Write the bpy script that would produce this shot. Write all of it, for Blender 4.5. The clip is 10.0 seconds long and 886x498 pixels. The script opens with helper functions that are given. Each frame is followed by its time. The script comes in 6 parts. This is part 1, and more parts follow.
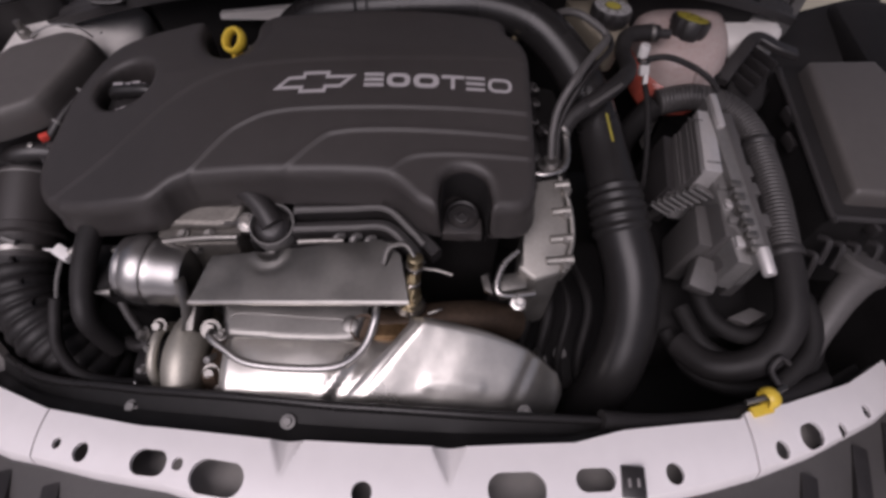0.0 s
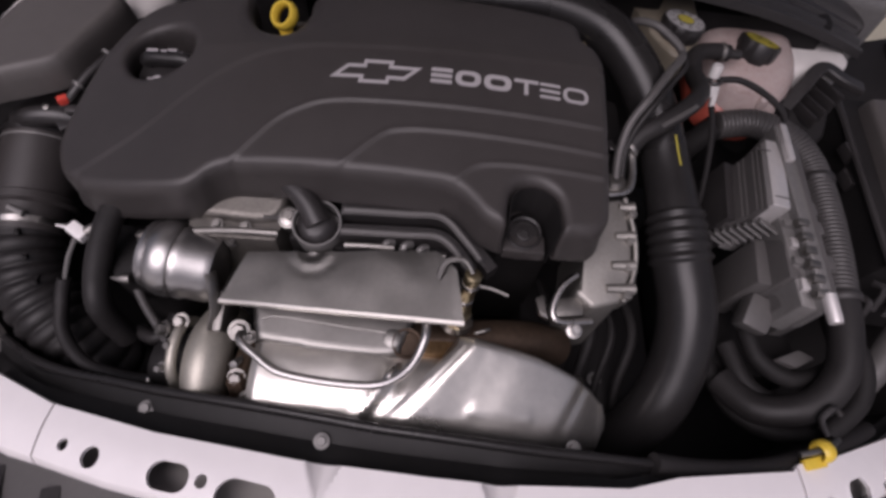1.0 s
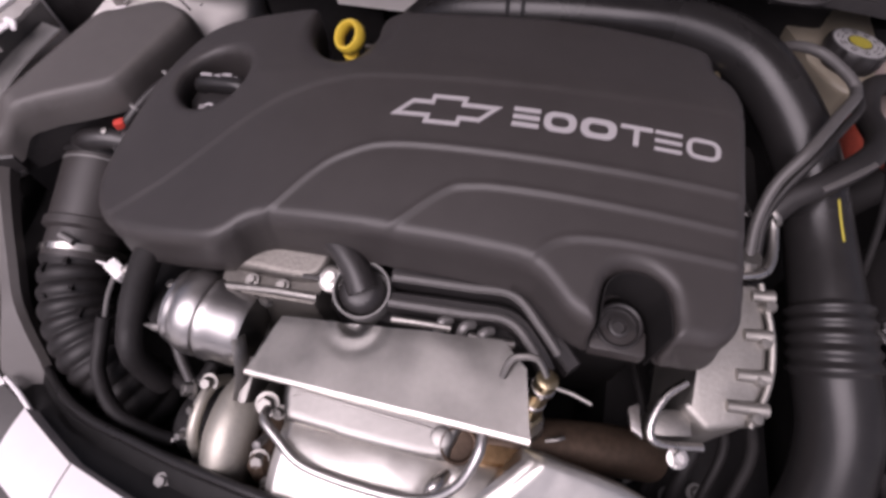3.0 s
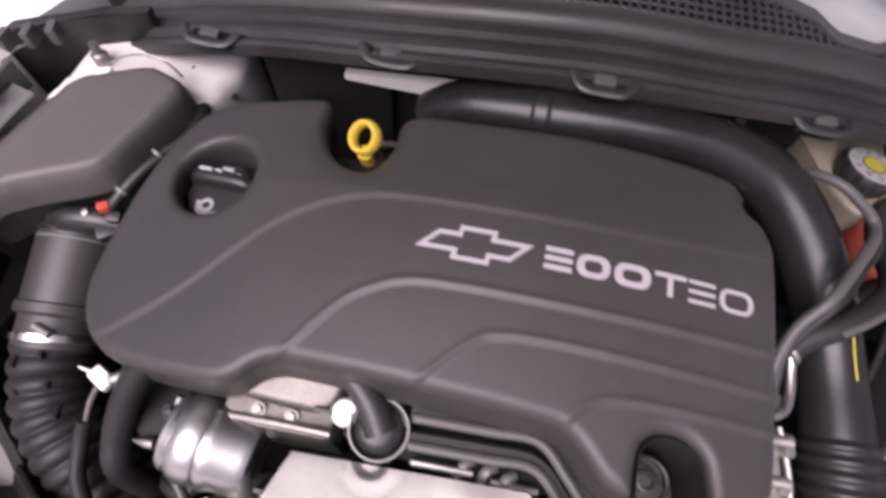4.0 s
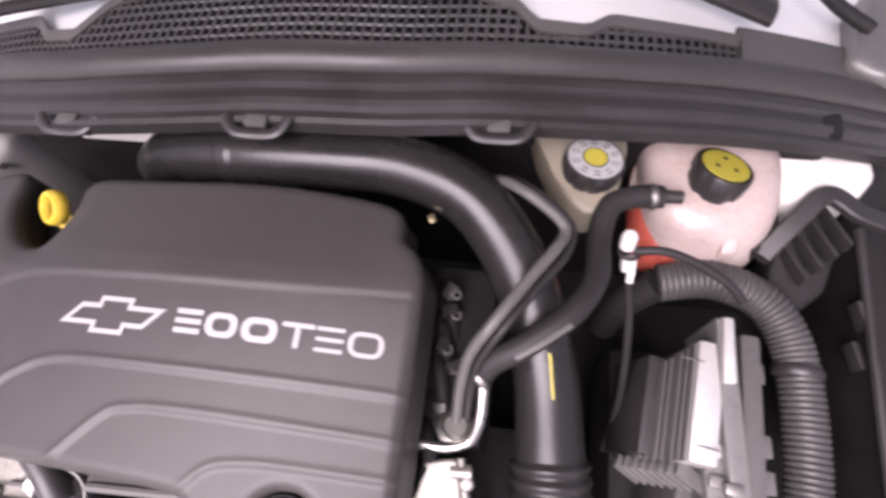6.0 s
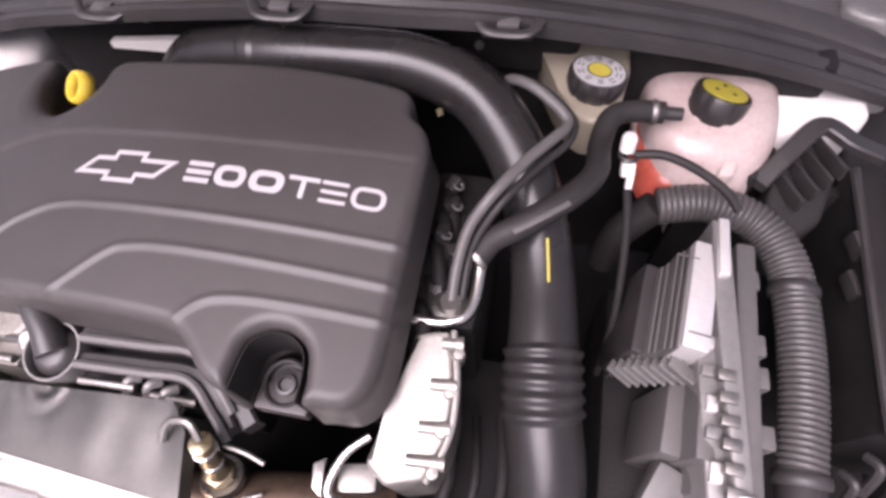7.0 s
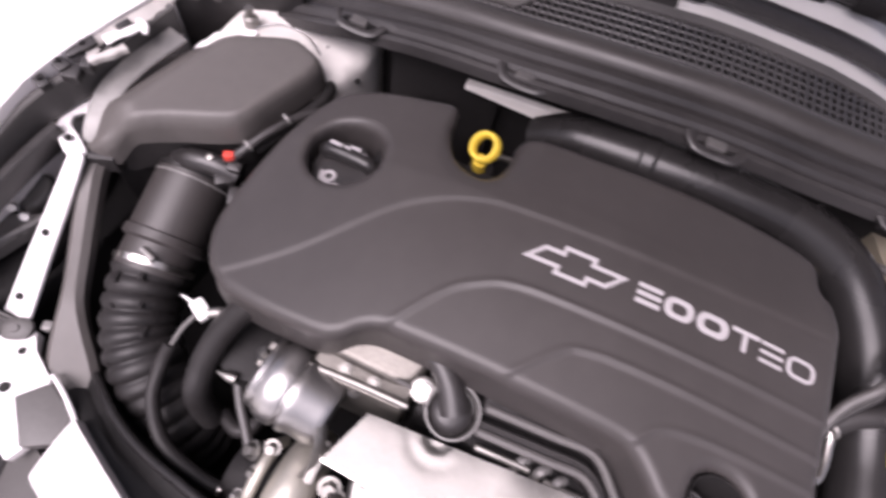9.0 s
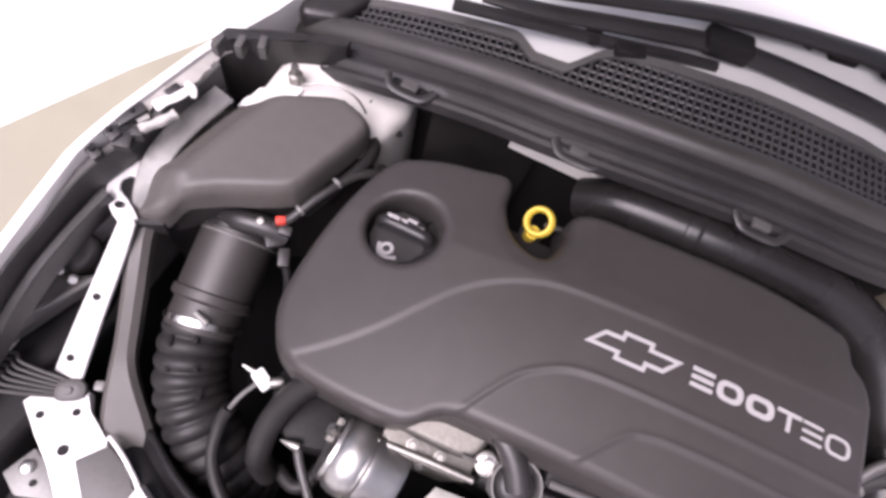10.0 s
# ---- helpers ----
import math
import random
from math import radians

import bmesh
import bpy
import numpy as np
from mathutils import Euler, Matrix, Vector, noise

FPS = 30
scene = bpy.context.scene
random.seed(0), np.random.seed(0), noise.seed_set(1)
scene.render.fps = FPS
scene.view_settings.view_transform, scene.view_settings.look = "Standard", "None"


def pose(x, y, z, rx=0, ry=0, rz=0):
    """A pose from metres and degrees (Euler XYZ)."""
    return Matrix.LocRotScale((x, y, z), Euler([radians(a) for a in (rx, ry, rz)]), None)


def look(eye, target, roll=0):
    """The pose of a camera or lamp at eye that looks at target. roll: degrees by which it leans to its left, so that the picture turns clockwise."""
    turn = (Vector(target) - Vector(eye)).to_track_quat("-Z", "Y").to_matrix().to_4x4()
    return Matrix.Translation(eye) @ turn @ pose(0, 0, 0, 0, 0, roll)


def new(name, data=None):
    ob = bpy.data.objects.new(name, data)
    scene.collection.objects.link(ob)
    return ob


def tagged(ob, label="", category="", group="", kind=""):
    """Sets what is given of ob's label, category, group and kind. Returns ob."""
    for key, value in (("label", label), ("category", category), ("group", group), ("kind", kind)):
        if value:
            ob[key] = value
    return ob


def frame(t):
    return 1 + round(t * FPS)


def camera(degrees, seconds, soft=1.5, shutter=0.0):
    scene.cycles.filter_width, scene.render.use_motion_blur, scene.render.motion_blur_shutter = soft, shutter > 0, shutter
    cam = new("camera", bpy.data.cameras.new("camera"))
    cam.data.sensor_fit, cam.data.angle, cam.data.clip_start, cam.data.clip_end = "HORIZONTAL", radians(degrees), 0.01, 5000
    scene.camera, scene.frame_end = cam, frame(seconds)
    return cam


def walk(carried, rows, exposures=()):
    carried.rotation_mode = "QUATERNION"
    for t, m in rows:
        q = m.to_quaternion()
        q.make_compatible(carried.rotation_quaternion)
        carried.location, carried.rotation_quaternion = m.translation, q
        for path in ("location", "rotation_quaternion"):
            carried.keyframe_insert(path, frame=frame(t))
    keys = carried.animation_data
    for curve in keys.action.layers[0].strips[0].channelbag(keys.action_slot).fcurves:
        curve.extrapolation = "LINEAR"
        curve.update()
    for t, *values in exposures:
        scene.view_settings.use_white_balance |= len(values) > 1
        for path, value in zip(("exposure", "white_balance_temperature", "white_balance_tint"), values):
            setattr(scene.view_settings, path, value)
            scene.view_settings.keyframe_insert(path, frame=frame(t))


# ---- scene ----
cam = camera(81.0, 10.0, soft=3.2, shutter=0.4)
PATH = [
    (0, (0.01, -0.472, 1.279), (0.0, 0.541, -0.445), 0.2),
    (0.5, (-0.043, -0.453, 1.256), (-0.008, 0.504, -0.5), 4.1),
    (1, (-0.073, -0.428, 1.252), (-0.011, 0.548, -0.493), 9.0),
    (1.5, (-0.072, -0.377, 1.241), (-0.032, 0.518, -0.547), 3.7),
    (2, (-0.119, -0.344, 1.211), (-0.142, 0.578, -0.564), 4.3),
    (2.2, (-0.093, -0.337, 1.194), (-0.199, 0.628, -0.554), 1.5),
    (3.3, (-0.052, -0.276, 1.192), (-0.318, 0.648, -0.562), -3.7),
    (3.5, (-0.037, -0.241, 1.198), (-0.27, 0.699, -0.551), -1.9),
    (4, (-0.147, -0.199, 1.234), (-0.257, 0.703, -0.548), 5.9),
    (4.5, (-0.193, -0.106, 1.254), (-0.228, 0.727, -0.564), 12.3),
    (5, (-0.034, -0.097, 1.237), (-0.16, 0.722, -0.583), 2.6),
    (5.5, (0.046, -0.109, 1.235), (-0.146, 0.73, -0.57), -4.1),
    (6, (0.178, -0.079, 1.246), (-0.084, 0.705, -0.575), -11.8),
    (6.2, (0.212, -0.108, 1.237), (-0.066, 0.689, -0.576), -13.4),
    (7.3, (0.175, -0.227, 1.187), (-0.11, 0.721, -0.551), -5.2),
    (7.5, (0.147, -0.232, 1.191), (-0.118, 0.712, -0.552), -3.6),
    (8, (0.025, -0.253, 1.199), (-0.197, 0.668, -0.562), 2.7),
    (8.5, (-0.08, -0.244, 1.226), (-0.292, 0.712, -0.518), 6.9),
    (9, (-0.229, -0.251, 1.262), (-0.369, 0.673, -0.506), 17.1),
    (9.5, (-0.389, -0.185, 1.291), (-0.371, 0.648, -0.528), 27.7),
    (10, (-0.35, -0.203, 1.311), (-0.369, 0.662, -0.493), 23.8),
]
EXPO = [(0.0, -0.63, 6250, 26), (2.2, -0.2, 6250, 29), (3.5, 0.35, 6300, 31), (4.5, 1.0, 6300, 30), (6.0, 1.35, 6300, 29), (7.5, 1.18, 6300, 31), (8.5, 0.95, 6300, 30), (10.0, 0.95, 6200, 26)]
walk(cam, [(t, look(eye, target, roll)) for t, eye, target, roll in PATH], EXPO)

# ---------------- world, sun ----------------
SUN_EL, SUN_ROT = 58.0, 206.0
world = bpy.data.worlds.new("world")
scene.world = world
world.use_nodes = True
wn = world.node_tree.nodes
sky = wn.new("ShaderNodeTexSky")
sky.sky_type = 'NISHITA'
sky.sun_disc = False
sky.sun_elevation, sky.sun_rotation = radians(SUN_EL), radians(SUN_ROT)
sky.air_density, sky.dust_density, sky.ozone_density = 1.0, 6.0, 0.6
pale = wn.new("ShaderNodeHueSaturation")
pale.inputs["Saturation"].default_value = 0.4
world.node_tree.links.new(sky.outputs[0], pale.inputs["Color"])
world.node_tree.links.new(pale.outputs[0], wn["Background"].inputs[0])
wn["Background"].inputs[1].default_value = 0.075
sun = new("sun", bpy.data.lights.new("sun", "SUN"))
sun.data.energy, sun.data.angle, sun.data.color = 2.8, radians(50), (1.0, 0.95, 0.9)
sdir = Vector((math.sin(radians(SUN_ROT)) * math.cos(radians(SUN_EL)), math.cos(radians(SUN_ROT)) * math.cos(radians(SUN_EL)), math.sin(radians(SUN_EL))))
sun.matrix_world = look(sdir * 20, (0, 0, 0))

# ---------------- materials ----------------
MATS = {}


def mat(name, col, rough=0.5, metal=0.0, var=0.25, scale=40.0, bump=0.0, bscale=400.0, rvar=0.12, coat=0.0, col2=None, trans=0.0, spec=0.5, stretch=None, sss=0.0):
    """A surface with two scales of colour variation, uneven gloss and fine relief."""
    m = bpy.data.materials.new(name)
    m.use_nodes = True
    t = m.node_tree
    n, l = t.nodes, t.links
    b = n["Principled BSDF"]
    b.inputs["Metallic"].default_value = metal
    b.inputs["Specular IOR Level"].default_value = spec
    b.inputs["Coat Weight"].default_value = coat
    b.inputs["Coat Roughness"].default_value = 0.12
    b.inputs["Transmission Weight"].default_value = trans
    if sss:
        b.inputs["Subsurface Weight"].default_value = sss
        b.inputs["Subsurface Radius"].default_value = (0.02, 0.015, 0.012)
    co = n.new("ShaderNodeTexCoord")
    src = co.outputs["Object"]
    if stretch:
        mp = n.new("ShaderNodeMapping")
        mp.inputs["Scale"].default_value = stretch
        l.new(src, mp.inputs[0])
        src = mp.outputs[0]
    big = n.new("ShaderNodeTexNoise")
    big.inputs["Scale"].default_value = scale * 0.25
    big.inputs["Detail"].default_value = 5
    fine = n.new("ShaderNodeTexNoise")
    fine.inputs["Scale"].default_value = scale * 4
    fine.inputs["Detail"].default_value = 3
    l.new(src, big.inputs[0]), l.new(src, fine.inputs[0])
    mixf = n.new("ShaderNodeMix")
    mixf.inputs[0].default_value = 0.35
    l.new(big.outputs[0], mixf.inputs[2]), l.new(fine.outputs[0], mixf.inputs[3])
    ramp = n.new("ShaderNodeMapRange")
    ramp.inputs[1].default_value, ramp.inputs[2].default_value = 0.3, 0.7
    l.new(mixf.outputs[0], ramp.inputs[0])
    mixc = n.new("ShaderNodeMix")
    mixc.data_type = 'RGBA'
    c2 = col2 or tuple(min(1, c * (1 + var)) for c in col)
    c1 = col if col2 else tuple(c * (1 - var) for c in col)
    mixc.inputs[6].default_value, mixc.inputs[7].default_value = (*c1, 1), (*c2, 1)
    l.new(ramp.outputs[0], mixc.inputs[0])
    l.new(mixc.outputs[2], b.inputs["Base Color"])
    rr = n.new("ShaderNodeMapRange")
    rr.inputs[1].default_value, rr.inputs[2].default_value = 0.3, 0.7
    rr.inputs[3].default_value, rr.inputs[4].default_value = max(0.02, rough - rvar), min(1, rough + rvar)
    l.new(big.outputs[0], rr.inputs[0])
    l.new(rr.outputs[0], b.inputs["Roughness"])
    if bump:
        g = n.new("ShaderNodeTexNoise")
        g.inputs["Scale"].default_value = bscale
        g.inputs["Detail"].default_value = 4
        l.new(src, g.inputs[0])
        bu = n.new("ShaderNodeBump")
        bu.inputs["Strength"].default_value = bump
        bu.inputs["Distance"].default_value = 0.002
        l.new(g.outputs[0], bu.inputs["Height"])
        l.new(bu.outputs[0], b.inputs["Normal"])
    MATS[name] = m
    return m


SEALRUB = mat("seal_rubber", (0.036, 0.033, 0.032), 0.46, var=0.18, scale=30, bump=0.06, bscale=600)
COVER = mat("grained_cover_plastic", (0.036, 0.032, 0.031), 0.45, var=0.16, scale=14, bump=0.12, bscale=1400, rvar=0.05)
BLACK = mat("black_plastic", (0.024, 0.022, 0.022), 0.42, var=0.3, bump=0.1, bscale=700)
GRILLE = mat("grille_black", (0.050, 0.047, 0.047), 0.45, var=0.3)
# black for grimy parts, and for shade painted into pockets, holes, deep bay
DARK = mat("grimy_shaded_black", (0.012, 0.011, 0.011), 0.7, var=0.4, bump=0.2, bscale=300, spec=0.25)
RUBBER = mat("black_rubber", (0.018, 0.0165, 0.0165), 0.55, var=0.3, bump=0.08, bscale=500, rvar=0.15, spec=0.3)
GREYLOOM = mat("faded_loom_plastic", (0.055, 0.052, 0.051), 0.42, var=0.2, scale=60)
GLOSSHOSE = mat("satin_hose_plastic", (0.017, 0.016, 0.016), 0.30, var=0.25, scale=25, bump=0.05, bscale=300, rvar=0.08, spec=0.35)
SHROUDM = mat("dusty_shroud_plastic", (0.012, 0.0115, 0.0115), 0.5, var=0.35, scale=20, bump=0.1, bscale=500, spec=0.25)
FINGREY = mat("fin_grey", (0.17, 0.165, 0.16), 0.45, metal=0.3, var=0.2)
GREYPL = mat("grey_plastic", (0.078, 0.074, 0.072), 0.5, var=0.15, bump=0.08, bscale=700)
AIRBOX = mat("airbox_plastic", (0.082, 0.075, 0.071), 0.5, var=0.12, scale=16, bump=0.1, bscale=1200, rvar=0.06)
CAST = mat("pale_casting", (0.315, 0.302, 0.28), 0.5, metal=0.85, var=0.18, scale=70, bump=0.15, bscale=400, rvar=0.1)
ALU = mat("cast_aluminium", (0.27, 0.26, 0.245), 0.48, metal=1.0, var=0.22, scale=70, bump=0.12, bscale=500, rvar=0.12)
STEEL = mat("bright_steel", (0.56, 0.54, 0.515), 0.27, metal=1.0, var=0.12, scale=60, bump=0.06, bscale=250, rvar=0.1)
SATIN = mat("satin_steel", (0.43, 0.42, 0.412), 0.36, metal=1.0, var=0.06, scale=30, rvar=0.05)
SHIELD = mat("stamped_heat_shield", (0.72, 0.695, 0.65), 0.35, metal=0.9, var=0.10, scale=30, bump=0.12, bscale=60, rvar=0.1)
PLATE = mat("brushed_shield_plate", (0.245, 0.238, 0.226), 0.42, metal=1.0, var=0.1, scale=40, bump=0.08, bscale=120, rvar=0.06)
# cast aluminium darkened for the dark cover wall and hood it reflects
HEADM = mat("darkened_casting", (0.17, 0.16, 0.145), 0.52, metal=0.8, var=0.3, scale=60, bump=0.25, bscale=300)
IRON = mat("cast_iron_tan", (0.43, 0.41, 0.36), 0.5, metal=0.7, var=0.15, scale=60, bump=0.12, bscale=300)
BRASS = mat("zinc_gold", (0.52, 0.44, 0.28), 0.35, metal=1.0, var=0.25, scale=80)
SOOT = mat("sooty_steel", (0.10, 0.07, 0.05), 0.5, metal=0.7, var=0.4, scale=50)
TINT = mat("heat_tinted_steel", (0.36, 0.23, 0.12), 0.4, metal=0.9, var=0.4, scale=50)
WHITE = mat("white_car_paint", (0.86, 0.83, 0.83), 0.35, var=0.04, scale=12, coat=0.4, rvar=0.08)
TOWERM = mat("white_body_paint", (0.66, 0.635, 0.61), 0.42, var=0.1, scale=14, bump=0.06, bscale=150)
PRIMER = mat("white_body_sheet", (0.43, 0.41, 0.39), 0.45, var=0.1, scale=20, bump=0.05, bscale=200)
YELLOW = mat("yellow_plastic", (0.66, 0.47, 0.05), 0.35, var=0.12, scale=60)
YPRINT = mat("yellow_print", (0.42, 0.36, 0.05), 0.45, var=0.1)
RED = mat("red_plastic", (0.6, 0.06, 0.04), 0.4, var=0.15)
COOLANT = mat("red_coolant", (0.44, 0.09, 0.06), 0.35, var=0.3, scale=30, sss=0.2)
MILKY = mat("milky_polyethylene", (0.36, 0.275, 0.255), 0.38, var=0.08, scale=40, col2=(0.47, 0.41, 0.39), sss=0.2, bump=0.05, bscale=60)
BEIGE = mat("beige_polyethylene", (0.25, 0.22, 0.17), 0.4, var=0.12, scale=14, sss=0.15)
LETTER = mat("silver_grey_print", (0.34, 0.325, 0.33), 0.45, var=0.05)
PALERED = mat("pale_red_stain", (0.62, 0.34, 0.31), 0.35, var=0.1, sss=0.2)
LABEL = mat("pale_label", (0.30, 0.285, 0.28), 0.5, var=0.1)
WHITEPL = mat("white_plastic", (0.82, 0.8, 0.78), 0.4, var=0.06)
CONNWHITE = mat("dull_white_plastic", (0.55, 0.535, 0.52), 0.45, var=0.1)
SILVERPL = mat("silver_die_cast", (0.64, 0.62, 0.61), 0.42, metal=0.6, var=0.1, scale=40, bump=0.1, bscale=500)
CAPGREY = mat("grey_cap_label", (0.38, 0.375, 0.375), 0.45, var=0.1)
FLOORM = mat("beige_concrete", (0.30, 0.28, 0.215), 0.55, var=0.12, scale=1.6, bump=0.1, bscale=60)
BLOWNWHITE = mat("blown_out_white_ground", (0.86, 0.85, 0.85), 0.5, var=0.03, scale=2)
GLASSM = mat("glare_painted_glass", (0.80, 0.79, 0.78), 0.12, var=0.1, scale=3, coat=1.0)

# ---------------- mesh helpers ----------------
BASE = {}


def smooth(pts, n=8, closed=False):
    """A Catmull-Rom line through the points."""
    p = [Vector(q) for q in pts]
    out = []
    m = len(p)
    for i in range(m if closed else m - 1):
        a, b, c, d = (p[(i - 1) % m], p[i], p[(i + 1) % m], p[(i + 2) % m]) if closed else (p[max(i - 1, 0)], p[i], p[i + 1], p[min(i + 2, m - 1)])
        for k in range(n):
            t = k / n
            out.append(0.5 * ((2 * b) + (c - a) * t + (2 * a - 5 * b + 4 * c - d) * t * t + (3 * b - a - 3 * c + d) * t ** 3))
    if not closed:
        out.append(p[-1])
    return out


def resample(pts, step):
    out, left = [pts[0].copy()], step
    for a, b in zip(pts, pts[1:]):
        d = (b - a).length
        s = 0.0
        while d - s >= left:
            s += left
            out.append(a.lerp(b, s / d))
            left = step
        left -= d - s
    out.append(pts[-1].copy())
    return out


def loft(bm, loops, caps=True, closed=True):
    rows = [[bm.verts.new(v) for v in lp] for lp in loops]
    n = len(rows[0])
    for a, b in zip(rows, rows[1:]):
        for i in range(n if closed else n - 1):
            j = (i + 1) % n
            bm.faces.new((a[i], a[j], b[j], b[i]))
    if caps and closed:
        bm.faces.new(rows[0][::-1]), bm.faces.new(rows[-1])
    return rows


def tube(bm, pts, r, seg=14, n=8, caps=True, rfun=None, flat=1.0, step=None, up=None):
    """A pipe along a smooth line. rfun(s, length): its radius along the way; flat: height over width."""
    line = smooth(pts, n) if n > 1 else [Vector(p) for p in pts]
    if step:
        line = resample(line, step)
    total = sum((b - a).length for a, b in zip(line, line[1:]))
    loops, s, nrm = [], 0.0, None
    for i, p in enumerate(line):
        d = (line[min(i + 1, len(line) - 1)] - line[max(i - 1, 0)]).normalized()
        if nrm is None:
            nrm = d.orthogonal().normalized() if up is None else Vector(up)
        nrm = (nrm - d * nrm.dot(d)).normalized()
        bi = d.cross(nrm)
        if i:
            s += (p - line[i - 1]).length
        q = rfun(s, total) if rfun else r
        loops.append([p + nrm * (q * flat * math.cos(a)) + bi * (q * math.sin(a)) for a in [2 * math.pi * k / seg for k in range(seg)]])
    loft(bm, loops, caps)


def ribbed(r, a, pitch, lo=0.0, hi=1.0):
    def fun(s, total):
        if not lo * total <= s <= hi * total:
            return r
        return r + a * (abs(math.sin(math.pi * s / pitch)) ** 0.8 - 0.3)
    return fun


def axis_frame(axis):
    z = Vector(axis).normalized()
    x = z.orthogonal().normalized()
    return x, z.cross(x), z


def lathe(bm, prof, origin, axis=(0, 0, 1), seg=28, wob=None):
    """A turned shape: rows of (radius, height) along the axis. wob(angle): a factor on the radius."""
    x, y, z = axis_frame(axis)
    o = Vector(origin)
    loops = []
    for r, h in prof:
        loops.append([o + z * h + (x * math.cos(a) + y * math.sin(a)) * (max(r, 1e-5) * (wob(a, h) if wob else 1)) for a in [2 * math.pi * k / seg for k in range(seg)]])
    loft(bm, loops)


def box(bm, c, s, bev=0.004, rot=(0, 0, 0), seg=2):
    m = pose(*c, *rot) @ Matrix.Diagonal((*s, 1))
    made = bmesh.ops.create_cube(bm, size=1.0, matrix=m)
    if bev:
        vs = set(made["verts"])
        es = [e for e in bm.edges if e.verts[0] in vs and e.verts[1] in vs]
        bmesh.ops.bevel(bm, geom=es, offset=bev, segments=seg, profile=0.6, affect='EDGES', clamp_overlap=True)


def prism(bm, poly, z0, z1, bev=0.004, seg=2, taper=0.0, zf=None):
    """An upright slab over a polygon in plan; zf(x, y) is added to its top."""
    cx, cy = sum(p[0] for p in poly) / len(poly), sum(p[1] for p in poly) / len(poly)
    lo = [bm.verts.new((cx + (x - cx) * (1 + taper), cy + (y - cy) * (1 + taper), z0)) for x, y in poly]
    hi = [bm.verts.new((x, y, z1 + (zf(x, y) if zf else 0))) for x, y in poly]
    n = len(poly)
    fs = [bm.faces.new((lo[i], lo[(i + 1) % n], hi[(i + 1) % n], hi[i])) for i in range(n)]
    top = bm.faces.new(hi)
    bm.faces.new(lo[::-1])
    if bev:
        es = set(top.edges) | {e for f in fs for e in f.edges if e.verts[0].co.z != e.verts[1].co.z or True} - set()
        es = [e for e in es if not (e.verts[0] in lo and e.verts[1] in lo)]
        bmesh.ops.bevel(bm, geom=es, offset=bev, segments=seg, profile=0.6, affect='EDGES', clamp_overlap=True)


def hexbolt(bm, o, axis=(0, 0, 1), r=0.006, h=0.006, washer=True):
    x, y, z = axis_frame(axis)
    o = Vector(o)
    if washer:
        lathe(bm, [(0, -0.001), (r * 1.45, -0.001), (r * 1.45, 0.0012), (r, 0.0015)], o, axis, 16)
    ring = lambda q, hh: [o + z * hh + (x * math.cos(a) + y * math.sin(a)) * q for a in [math.pi / 3 * k for k in range(6)]]
    loft(bm, [ring(r, 0), ring(r, h * 0.85), ring(r * 0.85, h)])


def torus(bm, o, axis, R, r, seg=28, sub=10, flat=1.0):
    x, y, z = axis_frame(axis)
    o = Vector(o)
    rows = []
    for k in range(seg):
        a = 2 * math.pi * k / seg
        d = x * math.cos(a) + y * math.sin(a)
        rows.append([bm.verts.new(o + d * (R + r * math.cos(b)) + z * (r * flat * math.sin(b))) for b in [2 * math.pi * j / sub for j in range(sub)]])
    for k in range(seg):
        for j in range(sub):
            bm.faces.new((rows[k][j], rows[(k + 1) % seg][j], rows[(k + 1) % seg][(j + 1) % sub], rows[k][(j + 1) % sub]))


def step3(a, b, x):
    t = min(1.0, max(0.0, (x - a) / (b - a)))
    return t * t * (3 - 2 * t)


def to_mesh(name, bm, material, base, sharp=38):
    bmesh.ops.recalc_face_normals(bm, faces=bm.faces)
    lim = radians(sharp)
    for f in bm.faces:
        f.smooth = True
    for e in bm.edges:
        if len(e.link_faces) == 2 and e.calc_face_angle(0) > lim:
            e.smooth = False
    bmesh.ops.translate(bm, verts=bm.verts, vec=-base)
    me = bpy.data.meshes.new(name)
    bm.to_mesh(me)
    bm.free()
    me.materials.append(material)
    return me


def solo(name, bm, material, label, category, group="", kind="", sharp=38):
    """A thing of one mesh, its origin at its foot."""
    xs = [v.co for v in bm.verts]
    base = Vector((sum(v.x for v in xs) / len(xs), sum(v.y for v in xs) / len(xs), min(v.z for v in xs)))
    ob = new(name, to_mesh(name, bm, material, base, sharp))
    ob.location = base
    BASE[ob.name] = base
    return tagged(ob, label, category, group, kind)


def thing(name, base, label, category, group="", kind=""):
    ob = new(name)
    ob.location = base
    ob.empty_display_size = 0.02
    BASE[ob.name] = Vector(base)
    return tagged(ob, label, category, group, kind)


def part(name, bm, material, parent, label="", sharp=38):
    """One mesh object under a thing, or under a part of it."""
    base = BASE[parent.name]
    ob = new(name, to_mesh(name, bm, material, base, sharp))
    ob.parent = parent
    BASE[ob.name] = base
    return tagged(ob, label)


def B():
    return bmesh.new()

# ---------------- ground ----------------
# the overexposed surroundings are put into this sheet's white colour
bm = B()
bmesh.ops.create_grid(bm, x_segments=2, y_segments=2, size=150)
solo("ground", bm, BLOWNWHITE, "ground coloured white for the blown-out brightness round the car", "ground", kind="structure")
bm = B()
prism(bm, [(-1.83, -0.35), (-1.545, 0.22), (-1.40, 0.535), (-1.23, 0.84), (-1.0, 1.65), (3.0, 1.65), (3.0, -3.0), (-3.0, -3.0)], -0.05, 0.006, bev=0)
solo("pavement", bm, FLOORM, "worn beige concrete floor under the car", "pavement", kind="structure")

